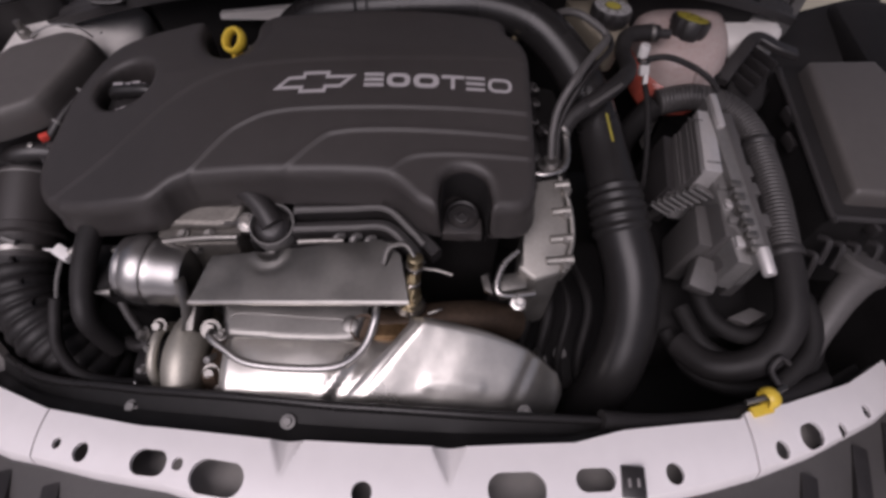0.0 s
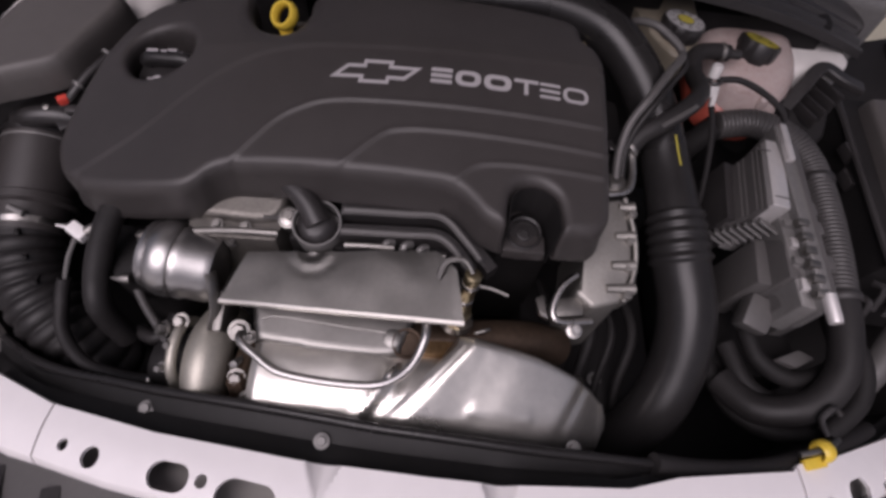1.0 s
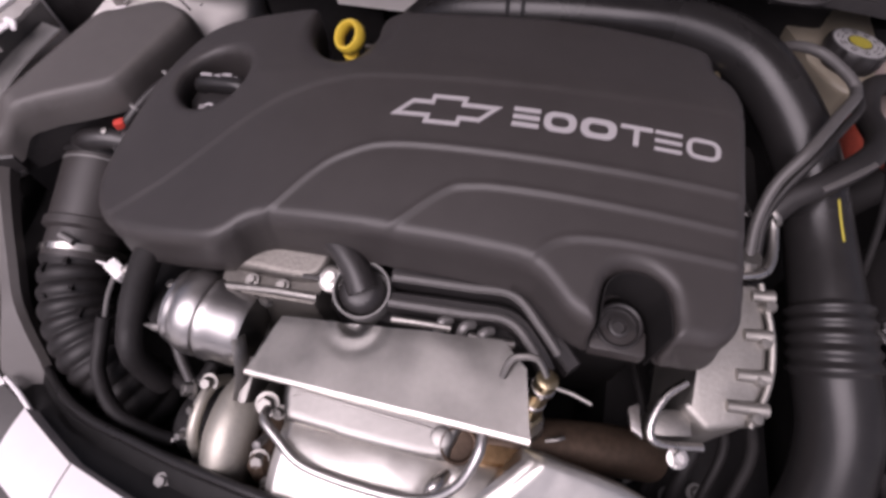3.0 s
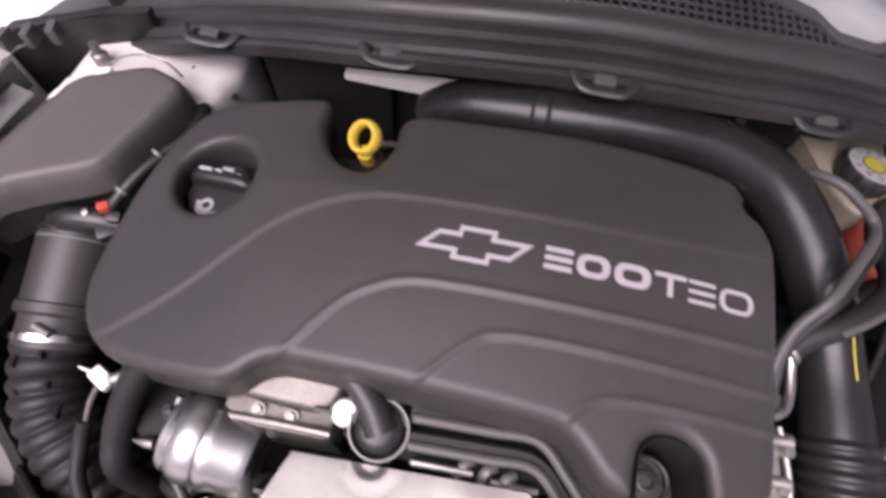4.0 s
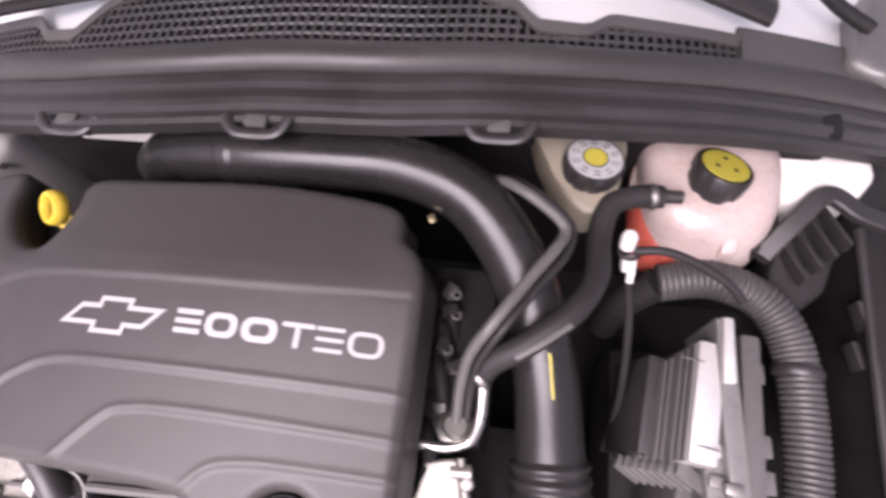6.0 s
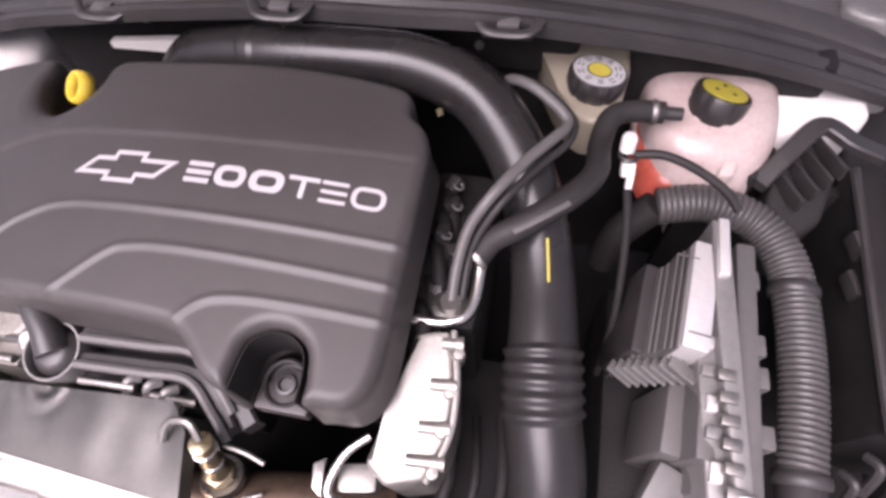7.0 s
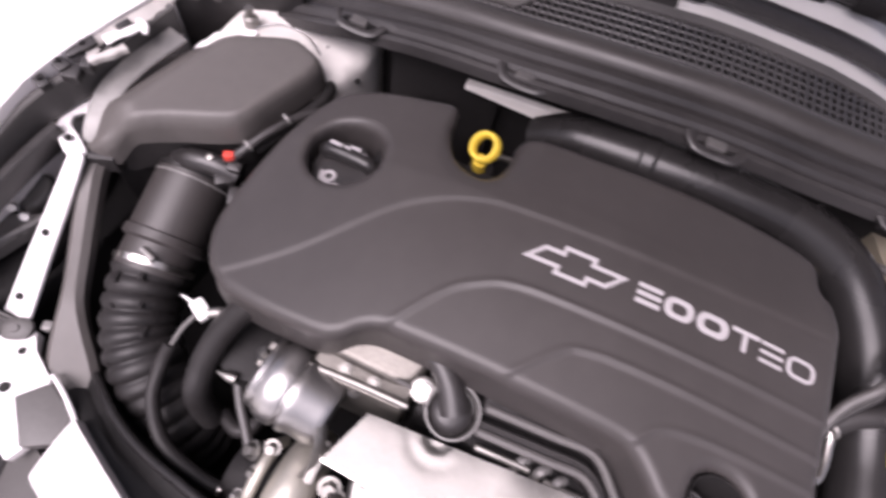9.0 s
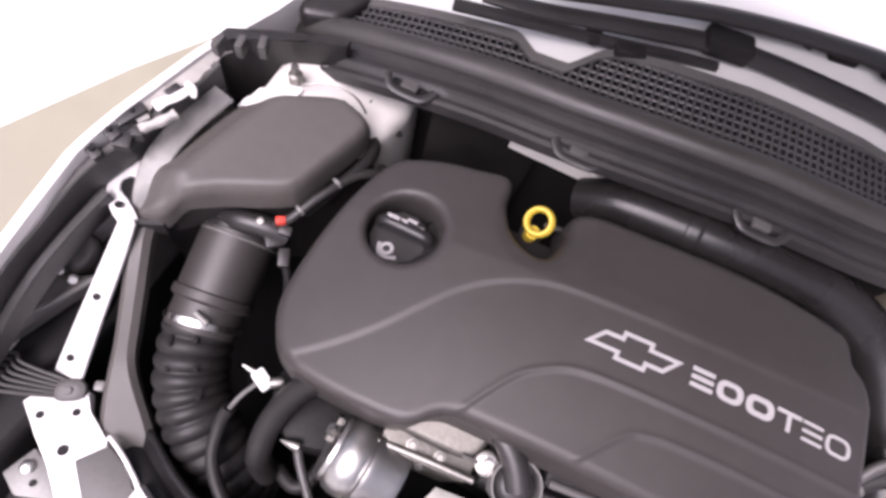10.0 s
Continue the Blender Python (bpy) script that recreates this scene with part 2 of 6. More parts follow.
# ---------------- body of the car round the bay ----------------


def sup_z(x):
    return 0.735 - 0.4 * (x + 0.05) ** 2


def interp(x, table):
    xs, ys = zip(*table)
    return float(np.interp(x, xs, ys))


SUP_BACK = [(-0.64, -0.262), (-0.534, -0.303), (-0.445, -0.334), (-0.316, -0.358), (-0.169, -0.374), (-0.05, -0.379), (0.02, -0.380), (0.145, -0.372), (0.20, -0.357), (0.35, -0.335), (0.358, -0.327), (0.425, -0.310), (0.55, -0.269), (0.66, -0.216)]
SUP_FRONT = [(-0.64, -0.34), (-0.48, -0.386), (-0.437, -0.393), (-0.357, -0.409), (-0.27, -0.422), (-0.2, -0.44), (-0.1, -0.462), (0.1, -0.46), (0.2, -0.432), (0.291, -0.413), (0.351, -0.398), (0.44, -0.370), (0.587, -0.314), (0.66, -0.278)]
# holes: centre x, y, half length, half width, turn
SUP_HOLES = [(-0.409, -0.374, 0.006, 0.006, 0), (-0.374, -0.384, 0.010, 0.010, 0), (-0.289, -0.396, 0.021, 0.0125, -6), (-0.256, -0.398, 0.006, 0.0065, 0),
             (-0.212, -0.411, 0.029, 0.016, -8), (-0.067, -0.423, 0.010, 0.010, 0), (0.082, -0.418, 0.029, 0.016, 3), (0.162, -0.407, 0.021, 0.011, 4),
             (0.249, -0.398, 0.0105, 0.0105, 0), (0.394, -0.366, 0.010, 0.010, 10), (0.446, -0.346, 0.020, 0.014, 20), (0.503, -0.334, 0.007, 0.009, 15), (0.562, -0.304, 0.008, 0.009, 20)]


def hole_dist(x, y):
    """Distance to the rim of the nearest oval hole, minus inside it, and that hole."""
    best, which = 9.0, None
    for h in SUP_HOLES:
        cx, cy, a, b, t = h
        c, s = math.cos(radians(t)), math.sin(radians(t))
        u, v = (x - cx) * c + (y - cy) * s, -(x - cx) * s + (y - cy) * c
        k = max(a - b, 0.0)
        w = max(b, 1e-4) if a >= b else a
        d = math.hypot(max(abs(u) - k, 0), v if a >= b else v * a / b) - w
        if d < best:
            best, which = d, h
    return best, which


def support_strip(x0, x1, nx, ny=26):
    """A stretch of the pressed sheet with its holes cut out and its back edge turned down."""
    bm = B()
    grid = {}
    for i in range(nx + 1):
        x = x0 + (x1 - x0) * i / nx
        yb, yf = interp(x, SUP_BACK), interp(x, SUP_FRONT)
        for j in range(ny + 1):
            v = j / ny
            y = yb + (yf - yb) * v
            z = sup_z(x) + 0.004 * math.sin(math.pi * v) - 0.012 * max(0, v - 0.9) / 0.1
            for cx, w in ((-0.148, 0.016), (0.016, 0.017)):
                k = w * (1 - v / 0.48)
                if v < 0.48 and abs(x - cx) < k:
                    z -= 0.012 * (1 - abs(x - cx) / k) ** 0.5 * (1 - v / 0.48)
            d, h = hole_dist(x, y)
            xx, yy = x, y
            if abs(d) < 0.0028 and h:
                e = 1e-4
                gx, gy = (hole_dist(x + e, y)[0] - d) / e, (hole_dist(x, y + e)[0] - d) / e
                g = math.hypot(gx, gy) or 1
                xx, yy = x - gx / g * d, y - gy / g * d
                d = 0.0
            grid[i, j] = (bm.verts.new((xx, yy, z)), d)
    for i in range(nx):
        for j in range(ny):
            q = [grid[i, j], grid[i + 1, j], grid[i + 1, j + 1], grid[i, j + 1]]
            if sum(d for _, d in q) / 4 < -0.0004:
                continue
            bm.faces.new([v for v, _ in q])
    bmesh.ops.delete(bm, geom=[v for v in bm.verts if not v.link_faces], context='VERTS')
    bound = [e for e in bm.edges if len(e.link_faces) == 1]
    ext = bmesh.ops.extrude_edge_only(bm, edges=bound)
    for v in ext["geom"]:
        if isinstance(v, bmesh.types.BMVert):
            d, _ = hole_dist(v.co.x, v.co.y)
            v.co.z -= 0.006 if d < 0.004 else 0.03
    return bm


support = thing("radiator_support", (-0.05, -0.4, 0.6), "white painted steel radiator support with oval holes", "radiator support")
part("middle_panel", support_strip(-0.44, 0.354, 300), WHITE, support, sharp=30)
part("end_panel", support_strip(0.3565, 0.66, 120), WHITE, support, sharp=30)
part("end_panel", support_strip(-0.55, -0.4425, 60), WHITE, support, sharp=30)
bm = B()
box(bm, (0.2, -0.408, sup_z(0.2) + 0.003), (0.024, 0.03, 0.012), 0.002, (0, -4, -4))
part("black_clip", bm, BLACK, support, "black plastic clip on white steel")
bm = B()
for dx in (-0.005, 0.004):
    box(bm, (0.2 + dx, -0.409, sup_z(0.2) + 0.0095), (0.0025, 0.008, 0.002), 0.0005)
part("clip_tab", bm, LABEL, support)

# dark channel between the support and the engine
bm = B()
rows = []
for x in np.linspace(-0.60, 0.62, 60):
    yb = interp(x, SUP_BACK)
    yt = interp(x, [(-0.6, -0.24), (-0.497, -0.289), (-0.334, -0.313), (-0.1, -0.336), (0.05, -0.343), (0.183, -0.343), (0.339, -0.328), (0.45, -0.30), (0.62, -0.22)])
    z = sup_z(x)
    rows.append([Vector((x, yb - 0.01, z - 0.02)), Vector((x, yb + 0.01, z - 0.024)), Vector((x, (yb + yt) / 2, z - 0.03)), Vector((x, yt - 0.006, z - 0.024)), Vector((x, yt, z - 0.026)), Vector((x, yt + 0.004, z - 0.06)), Vector((x, yt + 0.004, z - 0.25)), Vector((x, yb - 0.01, z - 0.25))])
loft(bm, rows)
shroud = solo("fan_shroud", bm, SHROUDM, "black plastic radiator fan shroud with a ribbed rim", "fan shroud")
bm = B()
tube(bm, [(x, interp(x, [(-0.6, -0.24), (-0.497, -0.289), (-0.334, -0.313), (-0.1, -0.336), (0.05, -0.343), (0.183, -0.343)]), sup_z(x) - 0.024) for x in np.linspace(-0.58, 0.185, 14)], 0.005, 10, 4)
part("rim", bm, GLOSSHOSE, shroud)
bm = B()
tube(bm, [(0.183, -0.343, 0.693), (0.25, -0.342, 0.676), (0.34, -0.329, 0.655), (0.45, -0.292, 0.62), (0.52, -0.262, 0.59)], 0.011, 14, 6)
solo("cable_sleeve", bm, RUBBER, "black foam sleeve lying along the white support", "cable sleeve")
for x, y, z in ((-0.157, -0.352, 0.705), (0.10, -0.335, 0.69), (-0.35, -0.33, 0.67)):
    bm = B()
    hexbolt(bm, (x, y, z), (0, -0.2, 1), 0.0055, 0.005)
    solo("shroud_bolt", bm, FINGREY, "dull grey flange bolt in the fan shroud", "bolt", "bolts along the shroud")

# crash beam below the support
bm = B()
rows = []
for x in np.linspace(-0.55, 0.6, 40):
    yb, yf, z = interp(x, SUP_BACK), interp(x, SUP_FRONT), sup_z(x)
    m, h = (yb + yf) / 2 - 0.004, (yb - yf) * 0.34
    rows.append([Vector((x, m + h, z - 0.05)), Vector((x, m, z - 0.036)), Vector((x, m - h, z - 0.034)), Vector((x, m - h, z - 0.10)), Vector((x, m + h, z - 0.10))])
loft(bm, rows)
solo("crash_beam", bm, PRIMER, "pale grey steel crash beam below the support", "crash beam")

# bumper skin in front of the support
bm = B()
rows = []
for x in np.linspace(-0.75, 0.75, 40):
    yf = interp(x, SUP_FRONT)
    z = sup_z(x)
    rows.append([Vector((x, yf + 0.012, z - 0.035)), Vector((x, yf - 0.03, z - 0.04)), Vector((x, yf - 0.10 - 0.02 * abs(x), z - 0.055)), Vector((x, yf - 0.2, z - 0.14)), Vector((x, yf - 0.22, z - 0.4)), Vector((x, yf - 0.1, z - 0.4))])
loft(bm, rows)
bumper = solo("bumper_cover", bm, GREYPL, "dark grey plastic front bumper top below the support", "bumper")
for i, x in enumerate((-0.62, -0.5, -0.42, 0.44, 0.55, 0.64)):
    bm = B()
    box(bm, (x, interp(x, SUP_FRONT) - 0.05, sup_z(x) - 0.04), (0.02, 0.075, 0.016), 0.003, (-8, 0, -20 if x > 0 else 15))
    part("stiffener", bm, BLACK, bumper)

# fender on the left, curved over at its top
bm = B()
FEN = [(-0.60, -0.86, 0.60), (-0.42, -0.80, 0.665), (-0.25, -0.755, 0.73), (-0.167, -0.745, 0.76), (-0.10, -0.737, 0.781), (-0.028, -0.733, 0.796), (0.026, -0.721, 0.803), (0.08, -0.705, 0.809), (0.145, -0.692, 0.808), (0.20, -0.676, 0.805), (0.25, -0.660, 0.803), (0.33, -0.64, 0.803), (0.55, -0.63, 0.83), (0.9, -0.63, 0.85)]
rows = []
for y in np.linspace(-0.6, 0.9, 70):
    x = interp(y, [(f[0], f[1]) for f in FEN])
    z = interp(y, [(f[0], f[2]) for f in FEN])
    rows.append([Vector((x - 0.012, y, z - 0.03)), Vector((x - 0.013, y, z - 0.002)), Vector((x - 0.016, y, z)), Vector((x - 0.023, y, z - 0.002)), Vector((x - 0.031, y, z - 0.011)), Vector((x - 0.045, y, z - 0.045)), Vector((x - 0.07, y, z - 0.15)), Vector((x - 0.09, y, z - 0.35)), Vector((x - 0.06, y, z - 0.55)), Vector((x + 0.0, y, z - 0.55)), Vector((x - 0.03, y, z - 0.2))])
loft(bm, rows)
fender = thing("front_fender", (-0.75, 0.0, 0.25), "white painted front fender with a rolled top edge", "fender")
part("skin", bm, WHITE, fender)
bm = B()
rows = []
for y in np.linspace(0.03, 0.17, 40):
    x = interp(y, [(f[0], f[1]) for f in FEN])
    z = interp(y, [(f[0], f[2]) for f in FEN])
    w = 0.008 + 0.005 * (math.sin(70 * y) > 0.2) + 0.002 * math.sin(190 * y)
    rows.append([Vector((x - 0.011, y, z - 0.006)), Vector((x - 0.011 + w, y, z - 0.012)), Vector((x - 0.011 + w, y, z - 0.014)), Vector((x - 0.011, y, z - 0.009))])
loft(bm, rows)
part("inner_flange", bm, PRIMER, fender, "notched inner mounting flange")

# inner side of the bay on both sides, floor of the bay
bm = B()
prism(bm, [(-0.86, -0.5), (-0.73, -0.5), (-0.69, -0.1), (-0.66, 0.3), (-0.70, 0.3), (-0.76, -0.1)], 0.3, 0.60, 0.02)
solo("wheel_housing", bm, DARK, "dark inner wheel housing beside the engine", "wheel housing")
bm = B()
box(bm, (0.80, 0.0, 0.42), (0.12, 0.9, 0.5), 0.02)
solo("wheel_housing", bm, DARK, "dark inner wheel housing beside the fuse box", "wheel housing")
bm = B()
box(bm, (-0.05, -0.05, 0.3), (1.75, 0.85, 0.03), 0.01)
solo("undertray", bm, DARK, "black undertray closing the engine bay below", "undertray")

# firewall
wall = thing("firewall", (-0.02, 0.31, 0.34), "black insulated firewall behind the engine", "firewall")
bm = B()
box(bm, (-0.02, 0.31, 0.56), (1.05, 0.05, 0.44), 0.01)
part("lower_wall", bm, DARK, wall)
bm = B()
box(bm, (-0.05, 0.29, 0.80), (0.56, 0.05, 0.09), 0.01)
part("upper_wall", bm, DARK, wall)
for x, z in ((-0.40, 0.80), (-0.345, 0.825), (-0.30, 0.79), (0.02, 0.80), (0.12, 0.79)):
    bm = B()
    lathe(bm, [(0, 0), (0.006, 0), (0.005, 0.003), (0, 0.004)], (x, 0.264, z), (0, -1, 0.2), 12)
    part("fastener", bm, GREYPL, wall)
bm = B()
prism(bm, [(-0.336, 0.226), (-0.182, 0.226), (-0.182, 0.238), (-0.336, 0.238)], 0.774, 0.782, 0.002, 2, 0, lambda x, y: 0.11 * (x + 0.335))
solo("firewall_strip", bm, TOWERM, "pale sheet-metal strip across the dark firewall", "strip")
bm = B()
box(bm, (-0.372, 0.278, 0.67), (0.16, 0.05, 0.24), 0.012, (0, 0, 8))
solo("insulation_panel", bm, DARK, "black insulation panel beside the strut tower", "panel")

# strut tower, left
tower = thing("strut_tower", (-0.56, 0.22, 0.5), "white painted strut tower with small holes", "strut tower")
bm = B()
prism(bm, [(-0.645, 0.12), (-0.645, 0.225), (-0.585, 0.25), (-0.56, 0.30), (-0.480, 0.30), (-0.472, 0.235), (-0.482, 0.185), (-0.512, 0.14), (-0.57, 0.11)], 0.45, 0.776, 0.02, 4, 0.06, lambda x, y: -0.35 * max(0, x + 0.56))
part("tower_shell", bm, TOWERM, tower)
# flat dark discs painted in place of the tower's shaded holes
for p in ((-0.521, 0.212, 0.7565), (-0.476, 0.203, 0.7305), (-0.565, 0.225, 0.772)):
    bm = B()
    lathe(bm, [(0, 0), (0.0045, 0), (0.0045, 0.0015), (0, 0.0015)], p, (0.33, 0, 1), 12)
    part("plug", bm, DARK, tower)
bm = B()
lathe(bm, [(0.006, 0), (0.006, 0.03), (0.009, 0.03), (0.009, 0.042), (0.005, 0.044), (0.005, 0.056), (0, 0.056)], (-0.612, 0.178, 0.745), (0.0, 0.05, 1), 12)
part("stud", bm, ALU, tower)
bm = B()
tube(bm, [(-0.60, 0.172, 0.782), (-0.575, 0.184, 0.790), (-0.55, 0.187, 0.791), (-0.53, 0.185, 0.787), (-0.515, 0.18, 0.775)], 0.0014, 8, 6)
solo("ground_wire", bm, STEEL, "thin bare wire looped over the strut tower", "wire")
bm = B()
prism(bm, [(-0.662, 0.118), (-0.645, 0.128), (-0.632, 0.136), (-0.60, 0.155), (-0.596, 0.172), (-0.615, 0.182), (-0.63, 0.172), (-0.645, 0.15), (-0.658, 0.138)], 0.70, 0.770, 0.006, 2, 0.1, lambda x, y: 0.25 * (x + 0.63))
solo("tower_bracket", bm, WHITE, "crumpled white sheet bracket beside the strut tower", "bracket")
# right tower
bm = B()
prism(bm, [(0.42, 0.26), (0.46, 0.235), (0.53, 0.235), (0.56, 0.27), (0.56, 0.40), (0.42, 0.40)], 0.45, 0.735, 0.018, 3, 0.05)
solo("strut_tower", bm, TOWERM, "white painted strut tower behind the coolant tank", "strut tower")
# added black panel covers the tower's pale lower front
bm = B()
box(bm, (0.485, 0.222, 0.535), (0.17, 0.016, 0.24), 0.006)
solo("tower_panel", bm, DARK, "added black panel hiding the strut tower's lower front", "panel")
bm = B()
prism(bm, [(0.585, 0.245), (0.72, 0.235), (0.86, 0.235), (0.86, 0.50), (0.60, 0.42)], 0.40, 0.62, 0.012, 3, 0.0, lambda x, y: 0.15 * (y - 0.25))
solo("inner_fender", bm, DARK, "black inner fender panel behind the fuse box", "panel")
# baffle at the rear corner
baffle = thing("corner_baffle", (-0.65, 0.22, 0.6), "dark grey plastic baffle in the corner under the cowl", "baffle")
bm = B()
prism(bm, [(-0.710, 0.160), (-0.700, 0.152), (-0.684, 0.172), (-0.66, 0.184), (-0.612, 0.212), (-0.570, 0.234), (-0.570, 0.248), (-0.612, 0.226), (-0.66, 0.206), (-0.704, 0.185)], 0.60, 0.812, 0.003, 2, -0.03, lambda x, y: 0.004 * math.sin(90 * x))
part("wall", bm, BLACK, baffle)
for k in range(3):
    bm = B()
    box(bm, (-0.698 + 0.022 * k, 0.158 + 0.012 * k, 0.806), (0.009, 0.02, 0.02), 0.002, (0, 0, 10 * k))
    part("tab", bm, GREYPL, baffle)

# ---------------- cowl ----------------
RIDGE = [(-0.72, 0.327), (-0.66, 0.309), (-0.56, 0.297), (-0.465, 0.286), (-0.38, 0.278), (-0.28, 0.268), (-0.16, 0.268), (-0.06, 0.274), (0.05, 0.28), (0.135, 0.293), (0.26, 0.312), (0.38, 0.337), (0.485, 0.358), (0.577, 0.378), (0.66, 0.402)]
RIDGE_LINE = smooth([(x, y, 0) for x, y in RIDGE], 10)
RIDGE_TAB = [(p.x, p.y) for p in RIDGE_LINE]


def ridge(x):
    return interp(x, RIDGE_TAB), 0.90 - 0.36 * (x + 0.05) ** 2


def sweep(prof, x0, x1, n=90, fun=None):
    bm = B()
    rows = []
    for x in np.linspace(x0, x1, n):
        y, z = ridge(x)
        pr = fun(x) if fun else prof
        rows.append([Vector((x, y + a, z + b)) for a, b in pr])
    loft(bm, rows)
    return bm


bulb = [(-0.017 + 0.019 * math.cos(a), -0.017 + 0.019 * math.sin(a)) for a in [radians(d) for d in range(-10, 195, 12)]]
seal = thing("cowl_seal", (-0.05, 0.25, 0.85), "black rubber hood seal along the cowl edge", "seal")
part("bulb", sweep(bulb + [(-0.034, -0.026), (0.0, -0.026)], -0.68, 0.60), SEALRUB, seal)
part("foot", sweep([(-0.033, -0.0262), (-0.002, -0.0262), (-0.002, -0.034), (-0.033, -0.034)], -0.68, 0.60), RUBBER, seal)
flange = [(-0.034, -0.018), (-0.0389, -0.01), (-0.047, -0.012), (-0.0502, -0.018), (-0.0599, -0.018), (-0.0632, -0.014), (-0.0696, -0.016), (-0.0729, -0.021), (-0.0794, -0.021), (-0.0826, -0.017), (-0.0875, -0.019), (-0.0891, -0.032), (-0.0794, -0.034), (-0.03, -0.034)]
cowl = thing("cowl", (-0.05, 0.2, 0.84), "black plastic cowl with stepped front lip and clips", "cowl")
part("stepped_lip", sweep(flange, -0.66, 0.58), BLACK, cowl)
for cx, cy, cz in ((-0.472, 0.200, 0.833), (-0.265, 0.185, 0.868), (-0.059, 0.183, 0.886), (0.157, 0.206, 0.868)):
    bm = B()
    w = 0.030
    tube(bm, [(cx - w, cy + 0.007, cz - 0.002), (cx - w + 0.004, cy - 0.001, cz - 0.004), (cx - w + 0.012, cy - 0.008, cz - 0.006), (cx, cy - 0.009, cz - 0.007), (cx + w - 0.012, cy - 0.008, cz - 0.006), (cx + w - 0.004, cy - 0.001, cz - 0.004), (cx + w, cy + 0.007, cz - 0.002)], 0.0052, 10, 6, flat=0.6, up=(0, 0, 1))
    loop = part("clip_loop", bm, BLACK, cowl)
    bm = B()
    box(bm, (cx, cy + 0.002, cz - 0.012), (2 * w - 0.012, 0.02, 0.006), 0.002)
    part("clip_base", bm, DARK, loop)
    bm = B()
    box(bm, (cx, cy + 0.003, cz - 0.004), (0.021, 0.012, 0.006), 0.002)
    part("clip_tongue", bm, GREYPL, loop)


def rear(x):
    """How far the grille reaches behind the ridge; two scoops show the glass."""
    y = interp(x, [(-0.66, 0.05), (-0.48, 0.058), (-0.385, 0.060), (-0.356, 0.034), (-0.312, 0.034), (-0.283, 0.074), (-0.265, 0.086), (-0.2, 0.094), (-0.1, 0.098), (0.05, 0.094), (0.1, 0.084), (0.16, 0.062), (0.183, 0.034), (0.233, 0.031), (0.256, 0.048), (0.4, 0.035), (0.6, 0.04)])
    return y


grille = thing("cowl_grille", (-0.05, 0.3, 0.8), "black plastic cowl grille of small square holes", "grille")
for x in np.arange(-0.60, 0.40, 0.0098):
    y, z = ridge(x)
    r = rear(x)
    if r > 0.02:
        bm = B()
        box(bm, (x, y + 0.004 + r / 2, z - 0.0195), (0.0034, r - 0.006, 0.006), 0)
        part("cross_bar", bm, GRILLE, grille)
for k in range(10):
    pts = []
    for x in np.linspace(-0.60, 0.40, 70):
        y, z = ridge(x)
        d = 0.006 + k * 0.0125
        if d < rear(x) - 0.004:
            pts.append((x, y + d, z - 0.0182))
        elif len(pts) > 3:
            bm = B()
            tube(bm, pts, 0.0019, 6, 1)
            part("long_bar", bm, GRILLE, grille)
            pts = []
        else:
            pts = []
    if len(pts) > 3:
        bm = B()
        tube(bm, pts, 0.0019, 6, 1)
        part("long_bar", bm, GRILLE, grille)
bm = B()
loft(bm, [[Vector((x, ridge(x)[0] + rear(x) + a, ridge(x)[1] + b)) for a, b in ((-0.010, -0.0145), (0.002, -0.0115), (0.005, -0.014), (0.005, -0.020), (-0.010, -0.019))] for x in np.linspace(-0.66, 0.6, 150)])
part("rear_rim", bm, GREYPL, grille)
# dark sheet added behind the bars for the shaded depth below the holes
part("dark_backing", sweep([(-0.01, -0.027), (0.17, -0.040), (0.17, -0.05), (-0.01, -0.045)], -0.66, 0.6, 60), DARK, grille)
part("end_panel", sweep([(0.003, -0.013), (0.03, -0.011), (0.052, -0.014), (0.052, -0.02), (0.003, -0.02)], 0.393, 0.575, 30), GREYPL, grille)
# windscreen: white glare is put into the glass's base colour
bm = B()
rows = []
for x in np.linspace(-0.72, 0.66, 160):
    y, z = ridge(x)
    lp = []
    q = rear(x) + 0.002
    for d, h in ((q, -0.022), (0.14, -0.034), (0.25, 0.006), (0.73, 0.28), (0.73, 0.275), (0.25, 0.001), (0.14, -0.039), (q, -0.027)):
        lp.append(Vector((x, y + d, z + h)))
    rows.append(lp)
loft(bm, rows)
solo("windscreen", bm, GLASSM, "windscreen glass coloured near-white in place of glare", "windscreen")


def wiper(name, pts, blade, label):
    w = thing(name, pts[0], label, "wiper")
    bm = B()
    tube(bm, pts, 0.011, 10, 8, rfun=lambda s, t: 0.012 + 0.007 * min(1, s / t * 1.5), flat=0.5, up=(0, 0, 1))
    part("arm", bm, BLACK, w)
    bm = B()
    tube(bm, blade, 0.008, 8, 8, flat=0.9, up=(0, 0, 1))
    part("blade", bm, RUBBER, w)
    bm = B()
    k = Vector(pts[len(pts) // 2])
    d = (Vector(pts[-1]) - Vector(pts[0])).normalized()
    ang = math.degrees(math.atan2(d.y, d.x))
    box(bm, k + Vector((0, 0, 0.004)), (0.062, 0.036, 0.024), 0.006, (0, 0, ang))
    part("joint", bm, DARK, w)
    bm = B()
    q = Vector(blade[len(blade) // 2])
    box(bm, q + Vector((0.02, -0.006, 0.001)), (0.04, 0.020, 0.014), 0.004, (0, 0, ang + 8))
    box(bm, q + Vector((-0.03, -0.005, 0.0)), (0.022, 0.022, 0.012), 0.004, (0, 0, ang - 12))
    part("blade_holder", bm, DARK, w)
    return w


